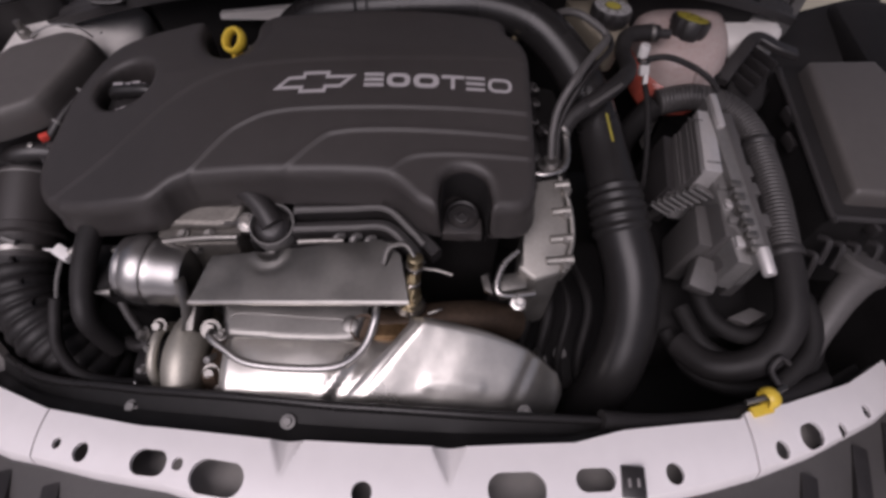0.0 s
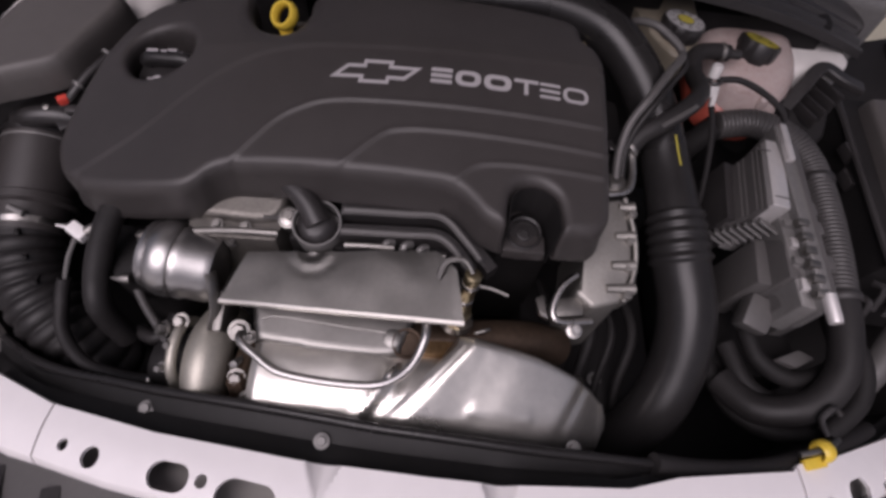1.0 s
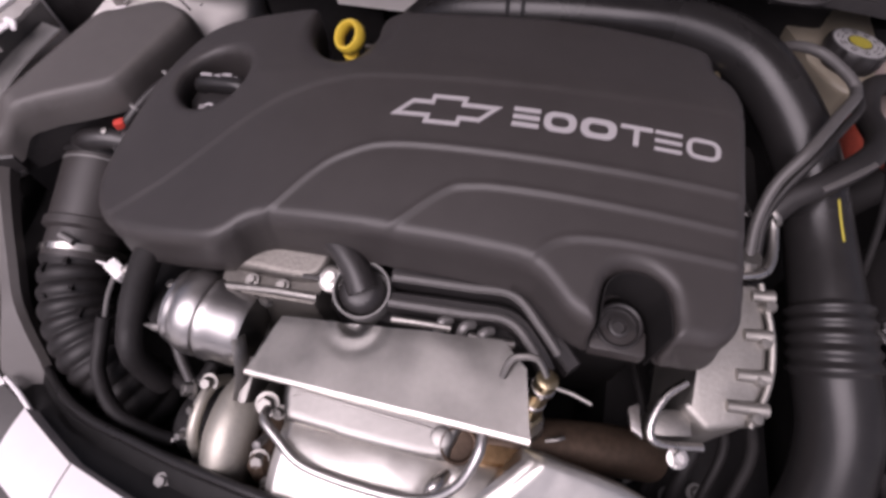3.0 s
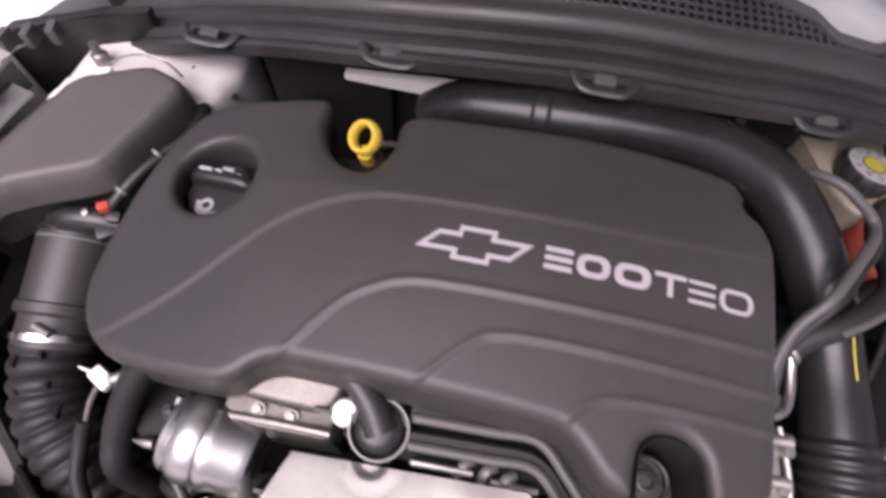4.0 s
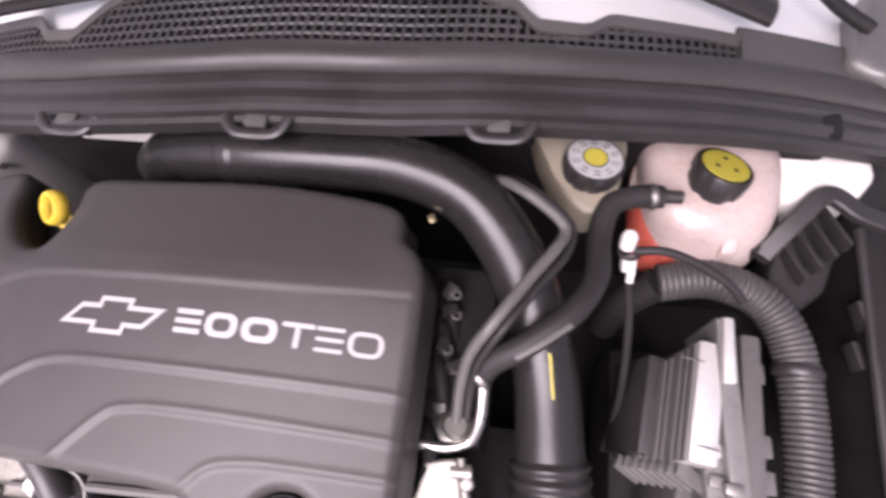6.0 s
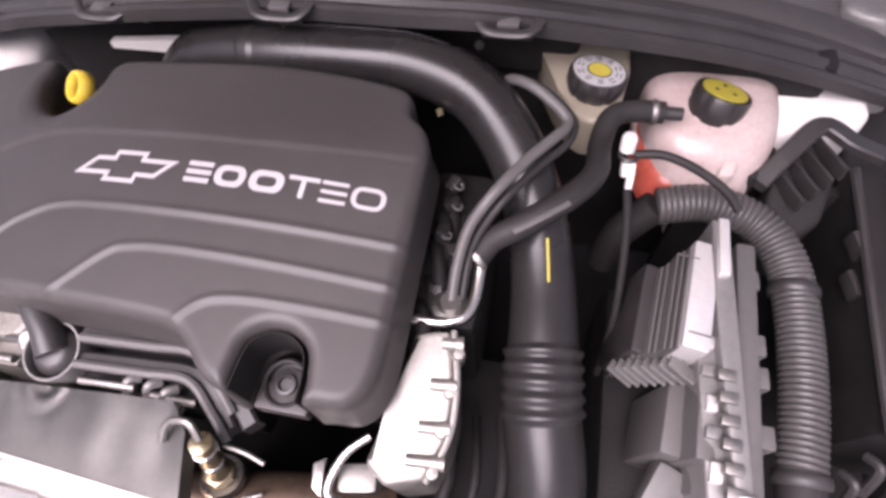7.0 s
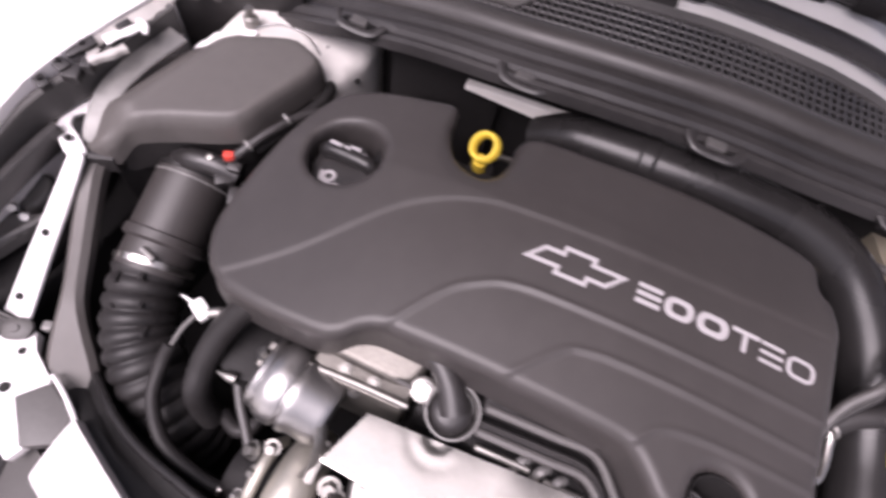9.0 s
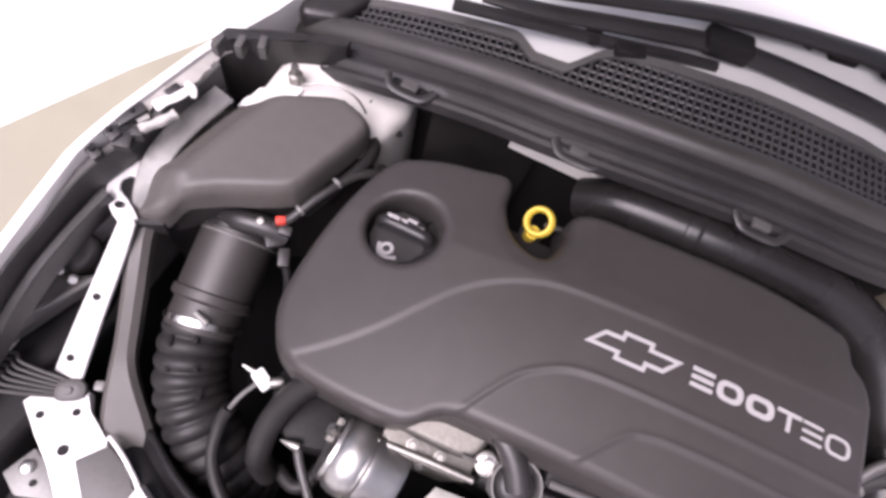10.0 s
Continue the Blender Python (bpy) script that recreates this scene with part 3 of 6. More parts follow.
wiper("wiper", [(-0.44, 0.338, 0.876), (-0.367, 0.348, 0.882), (-0.25, 0.388, 0.884), (-0.14, 0.424, 0.884), (0.0, 0.436, 0.882), (0.104, 0.440, 0.876), (0.20, 0.430, 0.860)],
      [(-0.47, 0.318, 0.862), (-0.38, 0.336, 0.868), (-0.27, 0.364, 0.870), (-0.20, 0.386, 0.870), (-0.14, 0.402, 0.870)], "black windscreen wiper arm resting on the glass")
wiper("wiper", [(-0.37, 0.362, 0.900), (-0.17, 0.440, 0.908), (-0.012, 0.478, 0.910), (0.085, 0.490, 0.906), (0.20, 0.460, 0.888), (0.31, 0.420, 0.860), (0.42, 0.393, 0.832)],
      [(-0.40, 0.372, 0.886), (-0.17, 0.456, 0.894), (-0.012, 0.494, 0.896), (0.085, 0.506, 0.892)], "black windscreen wiper arm higher up the glass")
bm = B()
prism(bm, [(-0.69, 0.31), (-0.655, 0.272), (-0.61, 0.29), (-0.59, 0.35), (-0.66, 0.40)], 0.74, 0.79, 0.012, 3)
solo("cowl_corner", bm, BLACK, "dark grey plastic corner piece at the windscreen foot", "corner piece")
bm = B()
prism(bm, [(0.515, 0.385), (0.545, 0.362), (0.62, 0.35), (0.66, 0.42), (0.62, 0.52), (0.55, 0.49), (0.535, 0.43)], 0.66, 0.785, 0.018, 4, 0.05)
solo("cowl_corner", bm, FINGREY, "grey plastic corner piece at the fender end of the cowl", "corner piece")

bm = B()
tube(bm, [(0.36, 0.47, 0.86), (0.42, 0.455, 0.842), (0.47, 0.455, 0.822), (0.51, 0.44, 0.80), (0.545, 0.425, 0.787)], 0.008, 10, 8)
solo("washer_hose", bm, RUBBER, "black washer hose curving into the cowl corner", "hose")

# open hood over the bay, out of view; its added grey pad dulls reflections
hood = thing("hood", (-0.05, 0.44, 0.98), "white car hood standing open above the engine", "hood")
for name, off, ins, m in (("skin", 0.0, 0.0, WHITE), ("inner_frame", 0.016, 0.03, PRIMER), ("added_pad", 0.032, 0.26, GREYPL)):
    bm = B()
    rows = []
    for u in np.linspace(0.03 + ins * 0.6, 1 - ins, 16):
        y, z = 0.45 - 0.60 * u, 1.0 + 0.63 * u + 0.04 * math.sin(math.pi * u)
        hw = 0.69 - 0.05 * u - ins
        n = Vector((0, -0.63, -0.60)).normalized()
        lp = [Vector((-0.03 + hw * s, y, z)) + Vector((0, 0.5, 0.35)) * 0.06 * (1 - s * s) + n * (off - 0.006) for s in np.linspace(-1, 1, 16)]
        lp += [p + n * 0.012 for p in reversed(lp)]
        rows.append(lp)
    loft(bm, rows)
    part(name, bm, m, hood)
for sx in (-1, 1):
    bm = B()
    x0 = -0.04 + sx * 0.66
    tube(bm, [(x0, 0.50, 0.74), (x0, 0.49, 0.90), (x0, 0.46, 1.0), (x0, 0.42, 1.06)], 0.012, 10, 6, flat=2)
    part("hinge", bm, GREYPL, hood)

# ---------------- engine cover ----------------
OUT = [(-0.436, -0.138), (-0.460, -0.124), (-0.477, -0.103), (-0.487, -0.073), (-0.486, -0.02), (-0.478, 0.035), (-0.463, 0.092), (-0.444, 0.123), (-0.405, 0.138), (-0.36, 0.143), (-0.318, 0.143),
       (-0.310, 0.107), (-0.294, 0.078), (-0.268, 0.063), (-0.250, 0.068), (-0.240, 0.098), (-0.233, 0.133),
       (-0.15, 0.137), (-0.05, 0.140), (0.03, 0.136), (0.070, 0.130), (0.083, 0.119), (0.087, 0.099), (0.100, 0.087), (0.108, 0.068), (0.110, 0.04), (0.110, -0.04), (0.110, -0.11), (0.106, -0.138), (0.092, -0.154), (0.07, -0.157), (0.0585, -0.157),
       (0.0575, -0.14), (0.053, -0.121), (0.042, -0.111), (0.029, -0.108), (0.016, -0.111), (0.006, -0.121), (0.003, -0.14), (0.002, -0.157),
       (-0.008, -0.157), (-0.022, -0.150), (-0.038, -0.134), (-0.052, -0.124), (-0.075, -0.120), (-0.17, -0.117), (-0.262, -0.116), (-0.282, -0.118), (-0.297, -0.125), (-0.310, -0.137), (-0.327, -0.144), (-0.36, -0.145), (-0.40, -0.143)]
OIL = (-0.402, 0.040, 0.040)
RIBS = [[(-0.283, -0.118), (-0.246, -0.066), (-0.218, -0.045), (-0.19, -0.035), (-0.14, -0.032), (0.0, -0.031), (0.112, -0.031)],
        [(-0.172, -0.116), (-0.132, -0.074), (-0.11, -0.065), (-0.074, -0.062), (0.0, -0.062), (0.112, -0.064)],
        [(-0.056, -0.122), (-0.038, -0.102), (-0.016, -0.094), (0.028, -0.091), (0.112, -0.091)]]
CREASE = [(-0.458, -0.128), (-0.42, -0.10), (-0.385, -0.068), (-0.33, -0.006), (-0.29, 0.022), (-0.252, 0.036), (-0.215, 0.041), (-0.13, 0.043), (0.0, 0.046), (0.112, 0.052)]


def line2(pts, n=10):
    return np.array([(p.x, p.y) for p in smooth([(a, b, 0) for a, b in pts], n)])


def seg_dist(P, L, closed=False):
    """Distance of points P to a line L, the nearest points, and the side they lie on."""
    A = L
    Bq = np.roll(L, -1, 0) if closed else L[1:]
    A = A if closed else L[:-1]
    D = Bq - A
    best = np.full(len(P), 9.0)
    near = np.zeros_like(P)
    side = np.zeros(len(P))
    for a, d in zip(A, D):
        t = np.clip(((P - a) @ d) / (d @ d + 1e-12), 0, 1)
        q = a + t[:, None] * d
        r = np.hypot(*(P - q).T)
        m = r < best
        best[m], near[m] = r[m], q[m]
        side[m] = (d[0] * (P - a)[:, 1] - d[1] * (P - a)[:, 0])[m]
    return best, near, side


def inside(P, L):
    A, Bq = L, np.roll(L, -1, 0)
    c = np.zeros(len(P), bool)
    for (x0, y0), (x1, y1) in zip(A, Bq):
        if y0 != y1:
            c ^= ((y0 > P[:, 1]) != (y1 > P[:, 1])) & (P[:, 0] < (x1 - x0) * (P[:, 1] - y0) / (y1 - y0) + x0)
    return c


def dome(P):
    x, y = P[:, 0], P[:, 1]
    return 0.8565 + 0.10 * np.minimum(y, 0.04) - 0.05 * np.maximum(y - 0.06, 0) - 0.36 * (x + 0.06) ** 2


def cover_height(P, d):
    z = dome(P)
    R = 0.011
    k = np.clip((R - d) / R, 0, 1)
    z = z - R * (1 - np.sqrt(np.maximum(0, 1 - k ** 2))) * 0.9
    for n, rib in enumerate(RIBS):
        r, _, s = seg_dist(P, line2(rib))
        fade = np.clip((P[:, 1] + 0.125) / 0.02, 0.15, 1)
        z = z + 0.0009 * np.exp(-(r / 0.0026) ** 2) * fade
        z = z - 0.0016 * np.where(s < 0, np.clip(r / 0.004, 0, 1), 0)
    r, _, s = seg_dist(P, line2(CREASE))
    z = z - 0.0013 * np.where(s < 0, np.clip(r / 0.008, 0, 1) ** 2 * (3 - 2 * np.clip(r / 0.008, 0, 1)), 0)
    # scoop beside the dipstick
    q = np.hypot(P[:, 0] + 0.268, (P[:, 1] - 0.11) * 0.8)
    z = z - 0.02 * np.clip((0.055 - q) / 0.055, 0, 1) ** 1.3
    return z


def build_cover():
    L = line2(OUT + OUT[:1], 5)[:-1]
    g = 0.0022
    xs, ys = np.arange(-0.492, 0.1145, g), np.arange(-0.166, 0.1475, g)
    X, Y = np.meshgrid(xs, ys, indexing="ij")
    P = np.stack([X.ravel(), Y.ravel()], 1)
    d, near, _ = seg_dist(P, L, True)
    ins = inside(P, L)
    v = P - np.array(OIL[:2])
    rr = np.hypot(*v.T)
    d2 = rr - OIL[2]
    usehole = np.abs(d2) < d
    near = np.where(usehole[:, None], np.array(OIL[:2]) + v / np.maximum(rr, 1e-6)[:, None] * OIL[2], near)
    sd = np.where(ins, np.minimum(d, d2), -d)
    snap = (sd < g * 0.55) & (sd > -g * 1.1)
    P = np.where(snap[:, None], near, P)
    sd = np.where(snap, 0, sd)
    Z = cover_height(P, np.maximum(sd, 0))
    bm = B()
    ok = sd >= 0
    vs = [bm.verts.new((P[i, 0], P[i, 1], Z[i])) if ok[i] else None for i in range(len(P))]
    ny = len(ys)
    for i in range(len(xs) - 1):
        for j in range(ny - 1):
            q = [vs[i * ny + j], vs[(i + 1) * ny + j], vs[(i + 1) * ny + j + 1], vs[i * ny + j + 1]]
            q = [a for a in q if a is not None]
            if len(q) >= 3:
                bm.faces.new(q)
    bmesh.ops.remove_doubles(bm, verts=bm.verts, dist=0.0004)
    bmesh.ops.dissolve_degenerate(bm, edges=bm.edges, dist=0.0002)
    bmesh.ops.delete(bm, geom=[a for a in bm.verts if not a.link_faces], context='VERTS')
    # side walls
    for step, (drop, push) in enumerate(((0.010, 0.0005), (0.022, 0.001), (0.012, 0.0035), (0.004, -0.004))):
        bound = [e for e in bm.edges if len(e.link_faces) == 1]
        ext = bmesh.ops.extrude_edge_only(bm, edges=bound)
        new_v = [a for a in ext["geom"] if isinstance(a, bmesh.types.BMVert)]
        pts = np.array([(a.co.x, a.co.y) for a in new_v])
        dd, nn, _ = seg_dist(pts, L, True)
        for a, p, q in zip(new_v, pts, nn):
            hole = math.hypot(a.co.x - OIL[0], a.co.y - OIL[1]) < OIL[2] + 0.012
            a.co.z -= drop
            if not hole:
                c = Vector((-0.15, 0.0))
                o = (Vector((a.co.x, a.co.y)) - c).normalized() * push
                a.co.x += o.x
                a.co.y += o.y
    return bm


cover = thing("engine_cover", (-0.16, 0.0, 0.80), "dark grey grained plastic engine cover with raised ribs", "engine cover")
part("shell", build_cover(), COVER, cover, sharp=50)


def on_cover(x, y, up=0.0):
    P = np.array([[x, y]])
    return Vector((x, y, float(cover_height(P, np.array([0.05]))[0]) + up))


def decal(name, poly, holes, parent, material=LETTER, h=0.0012):
    """A flat raised shape on the cover: an outline in plan, with inner outlines of the same number of corners."""
    bm = B()
    n = len(poly)
    top = lambda p: bm.verts.new(on_cover(p[0], p[1], h))
    low = lambda p: bm.verts.new(on_cover(p[0], p[1], -0.001))
    if holes:
        inner = holes
        a, b, c, d = [top(p) for p in poly], [top(p) for p in inner], [low(p) for p in poly], [low(p) for p in inner]
        for i in range(n):
            j = (i + 1) % n
            bm.faces.new((a[i], a[j], b[j], b[i])), bm.faces.new((a[j], a[i], c[i], c[j])), bm.faces.new((b[i], b[j], d[j], d[i]))
    else:
        a, c = [top(p) for p in poly], [low(p) for p in poly]
        bm.faces.new(a)
        for i in range(n):
            j = (i + 1) % n
            bm.faces.new((a[j], a[i], c[i], c[j]))
    return part(name, bm, material, parent, "flat silver-grey mark")


# emblem: two slanted outlines
ex, ey = -0.146, 0.0035


def cross(w, h, k, bw, bh, bk):
    """One slanted cross-shaped outline: a wide bar and an upright block in one."""
    f = bk / bh * h
    right = [(bw - f, -h), (w - k, -h), (w + k, h), (bw + f, h), (bw + bk, bh)]
    left = [(-bw + bk, bh), (-bw + f, h), (-w + k, h), (-w - k, -h), (-bw - f, -h), (-bw - bk, -bh)]
    return [(ex + x, ey + y) for x, y in [(bw - bk, -bh)] + right + left]


decal("emblem", cross(0.040, 0.0090, 0.0085, 0.0160, 0.0155, 0.0018), cross(0.0348, 0.0052, 0.0050, 0.0120, 0.0117, 0.0013), cover)


def rrect(cx, cy, w, h, r, n=5):
    out = []
    for sx, sy, a0 in ((1, 1, 0), (-1, 1, 90), (-1, -1, 180), (1, -1, 270)):
        for k in range(n):
            a = radians(a0 + 90 * k / (n - 1))
            out.append((cx + sx * (w - r) + r * math.cos(a), cy + sy * (h - r) + r * math.sin(a)))
    return out


TX0, TXY = -0.0875, 0.0018
cells = [(0.000, 0.023, 'b', 0.0058), (0.0265, 0.0275, 'o', 0.0062), (0.0575, 0.030, 'o', 0.0066), (0.0905, 0.0265, 't', 0.0044), (0.1190, 0.0225, 'b', 0.0042), (0.1450, 0.0285, 'o', 0.0043)]
for x, w, shape, s in cells:
    cx, cy, hh = TX0 + x + w / 2, TXY + 0.0035 - 0.012 * x, 0.0098
    if shape == 'o':
        decal("mark", rrect(cx, cy, w / 2, hh, 0.0085), rrect(cx, cy, w / 2 - s, hh - s * 0.75, 0.0045), cover)
    elif shape == 'b':
        for dy in (-1, 0, 1):
            t = s * 0.36
            decal("mark", rrect(cx, cy + dy * (hh - t), w / 2, t, 0.0006, 2), None, cover)
    else:
        decal("mark", rrect(cx, cy + hh - s * 0.42, w / 2, s * 0.42, 0.0004, 2), None, cover)
        decal("mark", rrect(cx, cy - s * 0.42, s / 2, hh - s * 0.42, 0.0004, 2), None, cover)

# pocket with a bolt at the front of the cover
bm = B()
lathe(bm, [(0, -0.03), (0.0195, -0.03), (0.0195, 0.0), (0.018, 0.0015), (0.016, 0.0), (0.016, -0.008), (0, -0.008)], (0.0280, -0.138, 0.787), (0, -0.12, 1), 30)
boss = part("bolt_boss", bm, BLACK, cover)
bm = B()
prism(bm, [(0.006, -0.160), (0.051, -0.160), (0.051, -0.138), (0.006, -0.138)], 0.768, 0.783, 0.003)
part("pocket_floor", bm, COVER, cover)
bm = B()
lathe(bm, [(0, 0), (0.0145, 0), (0.014, 0.003), (0.009, 0.004), (0.0085, 0.008), (0.006, 0.0085), (0.005, 0.005), (0, 0.005)], (0.0280, -0.138, 0.779), (0, -0.12, 1), 20)
part("bolt", bm, BLACK, boss)
# dark arched sheet puts the recess's shade into the pocket
bm = B()
arch = smooth([(0.0565, -0.158, 0), (0.0558, -0.14, 0), (0.0515, -0.1225, 0), (0.041, -0.113, 0), (0.029, -0.110, 0), (0.017, -0.113, 0), (0.0075, -0.1225, 0), (0.0048, -0.14, 0), (0.0040, -0.158, 0)], 5)
for z0, z1 in ((0.76, 0.829),):
    loft(bm, [[p + Vector((0, 0, z0)), p + Vector((0, 0, z1)), p.lerp(Vector((0.0295, -0.14, 0)), 0.03) + Vector((0, 0, z1)), p.lerp(Vector((0.0295, -0.14, 0)), 0.03) + Vector((0, 0, z0))] for p in arch])
part("pocket_shade", bm, DARK, cover, "dark sheet painting the shade inside the bolt pocket")
# lower lip steps of the front wall
bm = B()
tube(bm, [(-0.255, -0.114, 0.808), (-0.16, -0.111, 0.812), (-0.07, -0.116, 0.812), (-0.045, -0.124, 0.808), (-0.022, -0.146, 0.80)], 0.003, 10, 6)
part("lip", bm, BLACK, cover)

# oil filler cap in its well
oil = thing("oil_filler_cap", (-0.402, 0.04, 0.73), "black plastic oil filler cap with a white can mark", "oil cap")
bm = B()
lathe(bm, [(0, 0), (0.034, 0), (0.034, 0.022), (0.032, 0.026), (0, 0.026)], (-0.402, 0.038, 0.762), (-0.15, 0, 1), 36, lambda a, h: 1 + 0.03 * math.cos(12 * a))
part("cap", bm, BLACK, oil)
bm = B()
tube(bm, [(-0.430, 0.048, 0.788), (-0.424, 0.048, 0.794), (-0.402, 0.047, 0.797), (-0.380, 0.046, 0.798), (-0.373, 0.045, 0.792)], 0.009, 14, 6, up=(0, 0, 1))
part("grip", bm, GLOSSHOSE, oil)
# the grip's bright shine, put on as pale raised bars
bm = B()
for x0, x1, dy in ((-0.426, -0.412, 0.004), (-0.4105, -0.402, 0.004), (-0.4005, -0.383, 0.003), (-0.404, -0.392, 0.0085)):
    tube(bm, [(x0, 0.0475 + dy, 0.8035 - 0.0015 * (dy > 0.006)), ((x0 + x1) / 2, 0.047 + dy, 0.8045 - 0.0015 * (dy > 0.006)), (x1, 0.0465 + dy, 0.8055 - 0.0015 * (dy > 0.006))], 0.0022, 8, 3, flat=0.5, up=(0, 0, 1))
part("cap_bars", bm, LETTER, oil, "pale bars painted for the shine along the grip")
bm = B()
torus(bm, (-0.412, 0.020, 0.7875), (-0.15, 0, 1), 0.006, 0.0022, 16, 6, 0.5)
tube(bm, [(-0.422, 0.024, 0.786), (-0.418, 0.012, 0.7865), (-0.408, 0.0095, 0.7885), (-0.398, 0.013, 0.790)], 0.0022, 8, 5, flat=0.5, up=(0, 0, 1))
part("can_mark", bm, LETTER, oil)

# dipstick
dip = thing("dipstick", (-0.272, 0.10, 0.76), "yellow loop handle of the oil dipstick", "dipstick")
bm = B()
torus(bm, (-0.272, 0.108, 0.828), (-0.40, -0.48, 0.78), 0.0142, 0.0037, 30, 10, 2.0)
part("loop", bm, YELLOW, dip)
bm = B()
tube(bm, [(-0.272, 0.102, 0.812), (-0.272, 0.105, 0.80), (-0.27, 0.112, 0.77)], 0.008, 12, 5)
part("stem", bm, YELLOW, dip)
bm = B()
lathe(bm, [(0.011, -0.06), (0.011, 0), (0.014, 0.002), (0.014, 0.012), (0.009, 0.014)], (-0.27, 0.113, 0.775), (0, 0.1, 1), 16)
part("guide_tube", bm, BLACK, dip)
bm = B()
box(bm, (-0.252, 0.122, 0.806), (0.022, 0.006, 0.006), 0.001, (0, 0, 10))
part("clip", bm, STEEL, dip)

# ---------------- moulded and sheet shapes ----------------
def moulded(poly, zfun, R=0.012, depth=0.05, g=0.004, flare=0.002, n=5):
    """A moulded lid: a rounded outline in plan, its top height zfun(x, y), rounded rim and side wall."""
    L = line2(poly + poly[:1], n)[:-1]
    lo, hi = L.min(0) - g, L.max(0) + g
    xs, ys = np.arange(lo[0], hi[0] + g, g), np.arange(lo[1], hi[1] + g, g)
    X, Y = np.meshgrid(xs, ys, indexing="ij")
    P = np.stack([X.ravel(), Y.ravel()], 1)
    d, near, _ = seg_dist(P, L, True)
    sd = np.where(inside(P, L), d, -d)
    snap = (sd < g * 0.55) & (sd > -g * 1.1)
    P = np.where(snap[:, None], near, P)
    sd = np.where(snap, 0, sd)
    bm = B()
    vs = []
    for (x, y), s in zip(P, sd):
        k = min(1.0, max(0.0, (R - s) / R))
        vs.append(bm.verts.new((x, y, zfun(x, y) - R * (1 - math.sqrt(max(0, 1 - k * k))))) if s >= 0 else None)
    ny = len(ys)
    for i in range(len(xs) - 1):
        for j in range(ny - 1):
            q = [a for a in (vs[i * ny + j], vs[(i + 1) * ny + j], vs[(i + 1) * ny + j + 1], vs[i * ny + j + 1]) if a is not None]
            if len(q) >= 3:
                bm.faces.new(q)
    bmesh.ops.remove_doubles(bm, verts=bm.verts, dist=0.0005)
    bmesh.ops.dissolve_degenerate(bm, edges=bm.edges, dist=0.0003)
    bmesh.ops.delete(bm, geom=[a for a in bm.verts if not a.link_faces], context='VERTS')
    c = Vector((float(L[:, 0].mean()), float(L[:, 1].mean())))
    for drop in (depth * 0.3, depth * 0.7):
        ext = bmesh.ops.extrude_edge_only(bm, edges=[e for e in bm.edges if len(e.link_faces) == 1])
        for a in ext["geom"]:
            if isinstance(a, bmesh.types.BMVert):
                o = (a.co.xy - c).normalized() * flare
                a.co += Vector((o.x, o.y, -drop))
    return bm


def strip(bm, pts, w, t, n=6, c=0.0015):
    """A flat bar along a line, w wide to each side in plan, t thick, with softened edges."""
    line = smooth(pts, n)
    loops = []
    for i, p in enumerate(line):
        d = (line[min(i + 1, len(line) - 1)] - line[max(i - 1, 0)])
        s = Vector((d.y, -d.x, 0)).normalized()
        u = Vector((0, 0, 1))
        a = w(i / (len(line) - 1)) if callable(w) else w
        loops.append([p - s * (a - c), p + s * (a - c), p + s * a - u * c, p + s * a - u * (t - c), p + s * (a - c) - u * t, p - s * (a - c) - u * t, p - s * a - u * (t - c), p - s * a - u * c])
    loft(bm, loops)


# ---------------- engine block and front ----------------
bm = B()
box(bm, (-0.15, 0.0, 0.63), (0.47, 0.22, 0.33), 0.02)
block = thing("engine_block", (-0.15, 0.0, 0.46), "grimy dark engine block with a cast aluminium head", "engine")
part("crankcase", bm, DARK, block)
bm = B()
prism(bm, [(-0.33, -0.165), (-0.235, -0.162), (-0.228, -0.11), (-0.34, -0.10)], 0.62, 0.757, 0.006)
part("cylinder_head", bm, HEADM, block, "cast aluminium cylinder head")
bm = B()
prism(bm, [(-0.225, -0.155), (-0.16, -0.162), (-0.04, -0.163), (-0.03, -0.10), (-0.225, -0.10)], 0.62, 0.752, 0.006)
part("head_front", bm, DARK, block)
part("cam_cover_boss", moulded([(-0.318, -0.142), (-0.25, -0.142), (-0.232, -0.126), (-0.236, -0.10), (-0.30, -0.10)], lambda x, y: 0.771 + 0.25 * (y + 0.12), 0.006, 0.03, 0.003, 0.001, 4), HEADM, block, "pale cast aluminium boss", sharp=50)
bm = B()
box(bm, (-0.242, -0.140, 0.768), (0.018, 0.004, 0.002), 0.0005)
part("casting_mark", bm, GREYPL, block)
for pts in ([(-0.345, -0.160, 0.752), (-0.28, -0.158, 0.763), (-0.232, -0.157, 0.765)], [(-0.160, -0.163, 0.766), (-0.135, -0.162, 0.767), (-0.108, -0.161, 0.766)], [(-0.092, -0.164, 0.764), (-0.07, -0.164, 0.763), (-0.052, -0.163, 0.762)]):
    bm = B()
    tube(bm, pts, 0.0038, 10, 5)
    part("fuel_rail", bm, ALU, block, "bright steel fuel rail")
for pts, m in (([(-0.168, -0.126, 0.781), (-0.10, -0.122, 0.781), (-0.058, -0.121, 0.780), (-0.03, -0.142, 0.772), (0.0, -0.172, 0.762)], BLACK), ([(-0.168, -0.147, 0.773), (-0.10, -0.143, 0.773), (-0.058, -0.143, 0.772), (-0.032, -0.163, 0.764), (-0.02, -0.178, 0.757)], BLACK)):
    bm = B()
    strip(bm, pts, 0.0075, 0.02, 7, 0.0025)
    part("dark_ledge", bm, m, block)
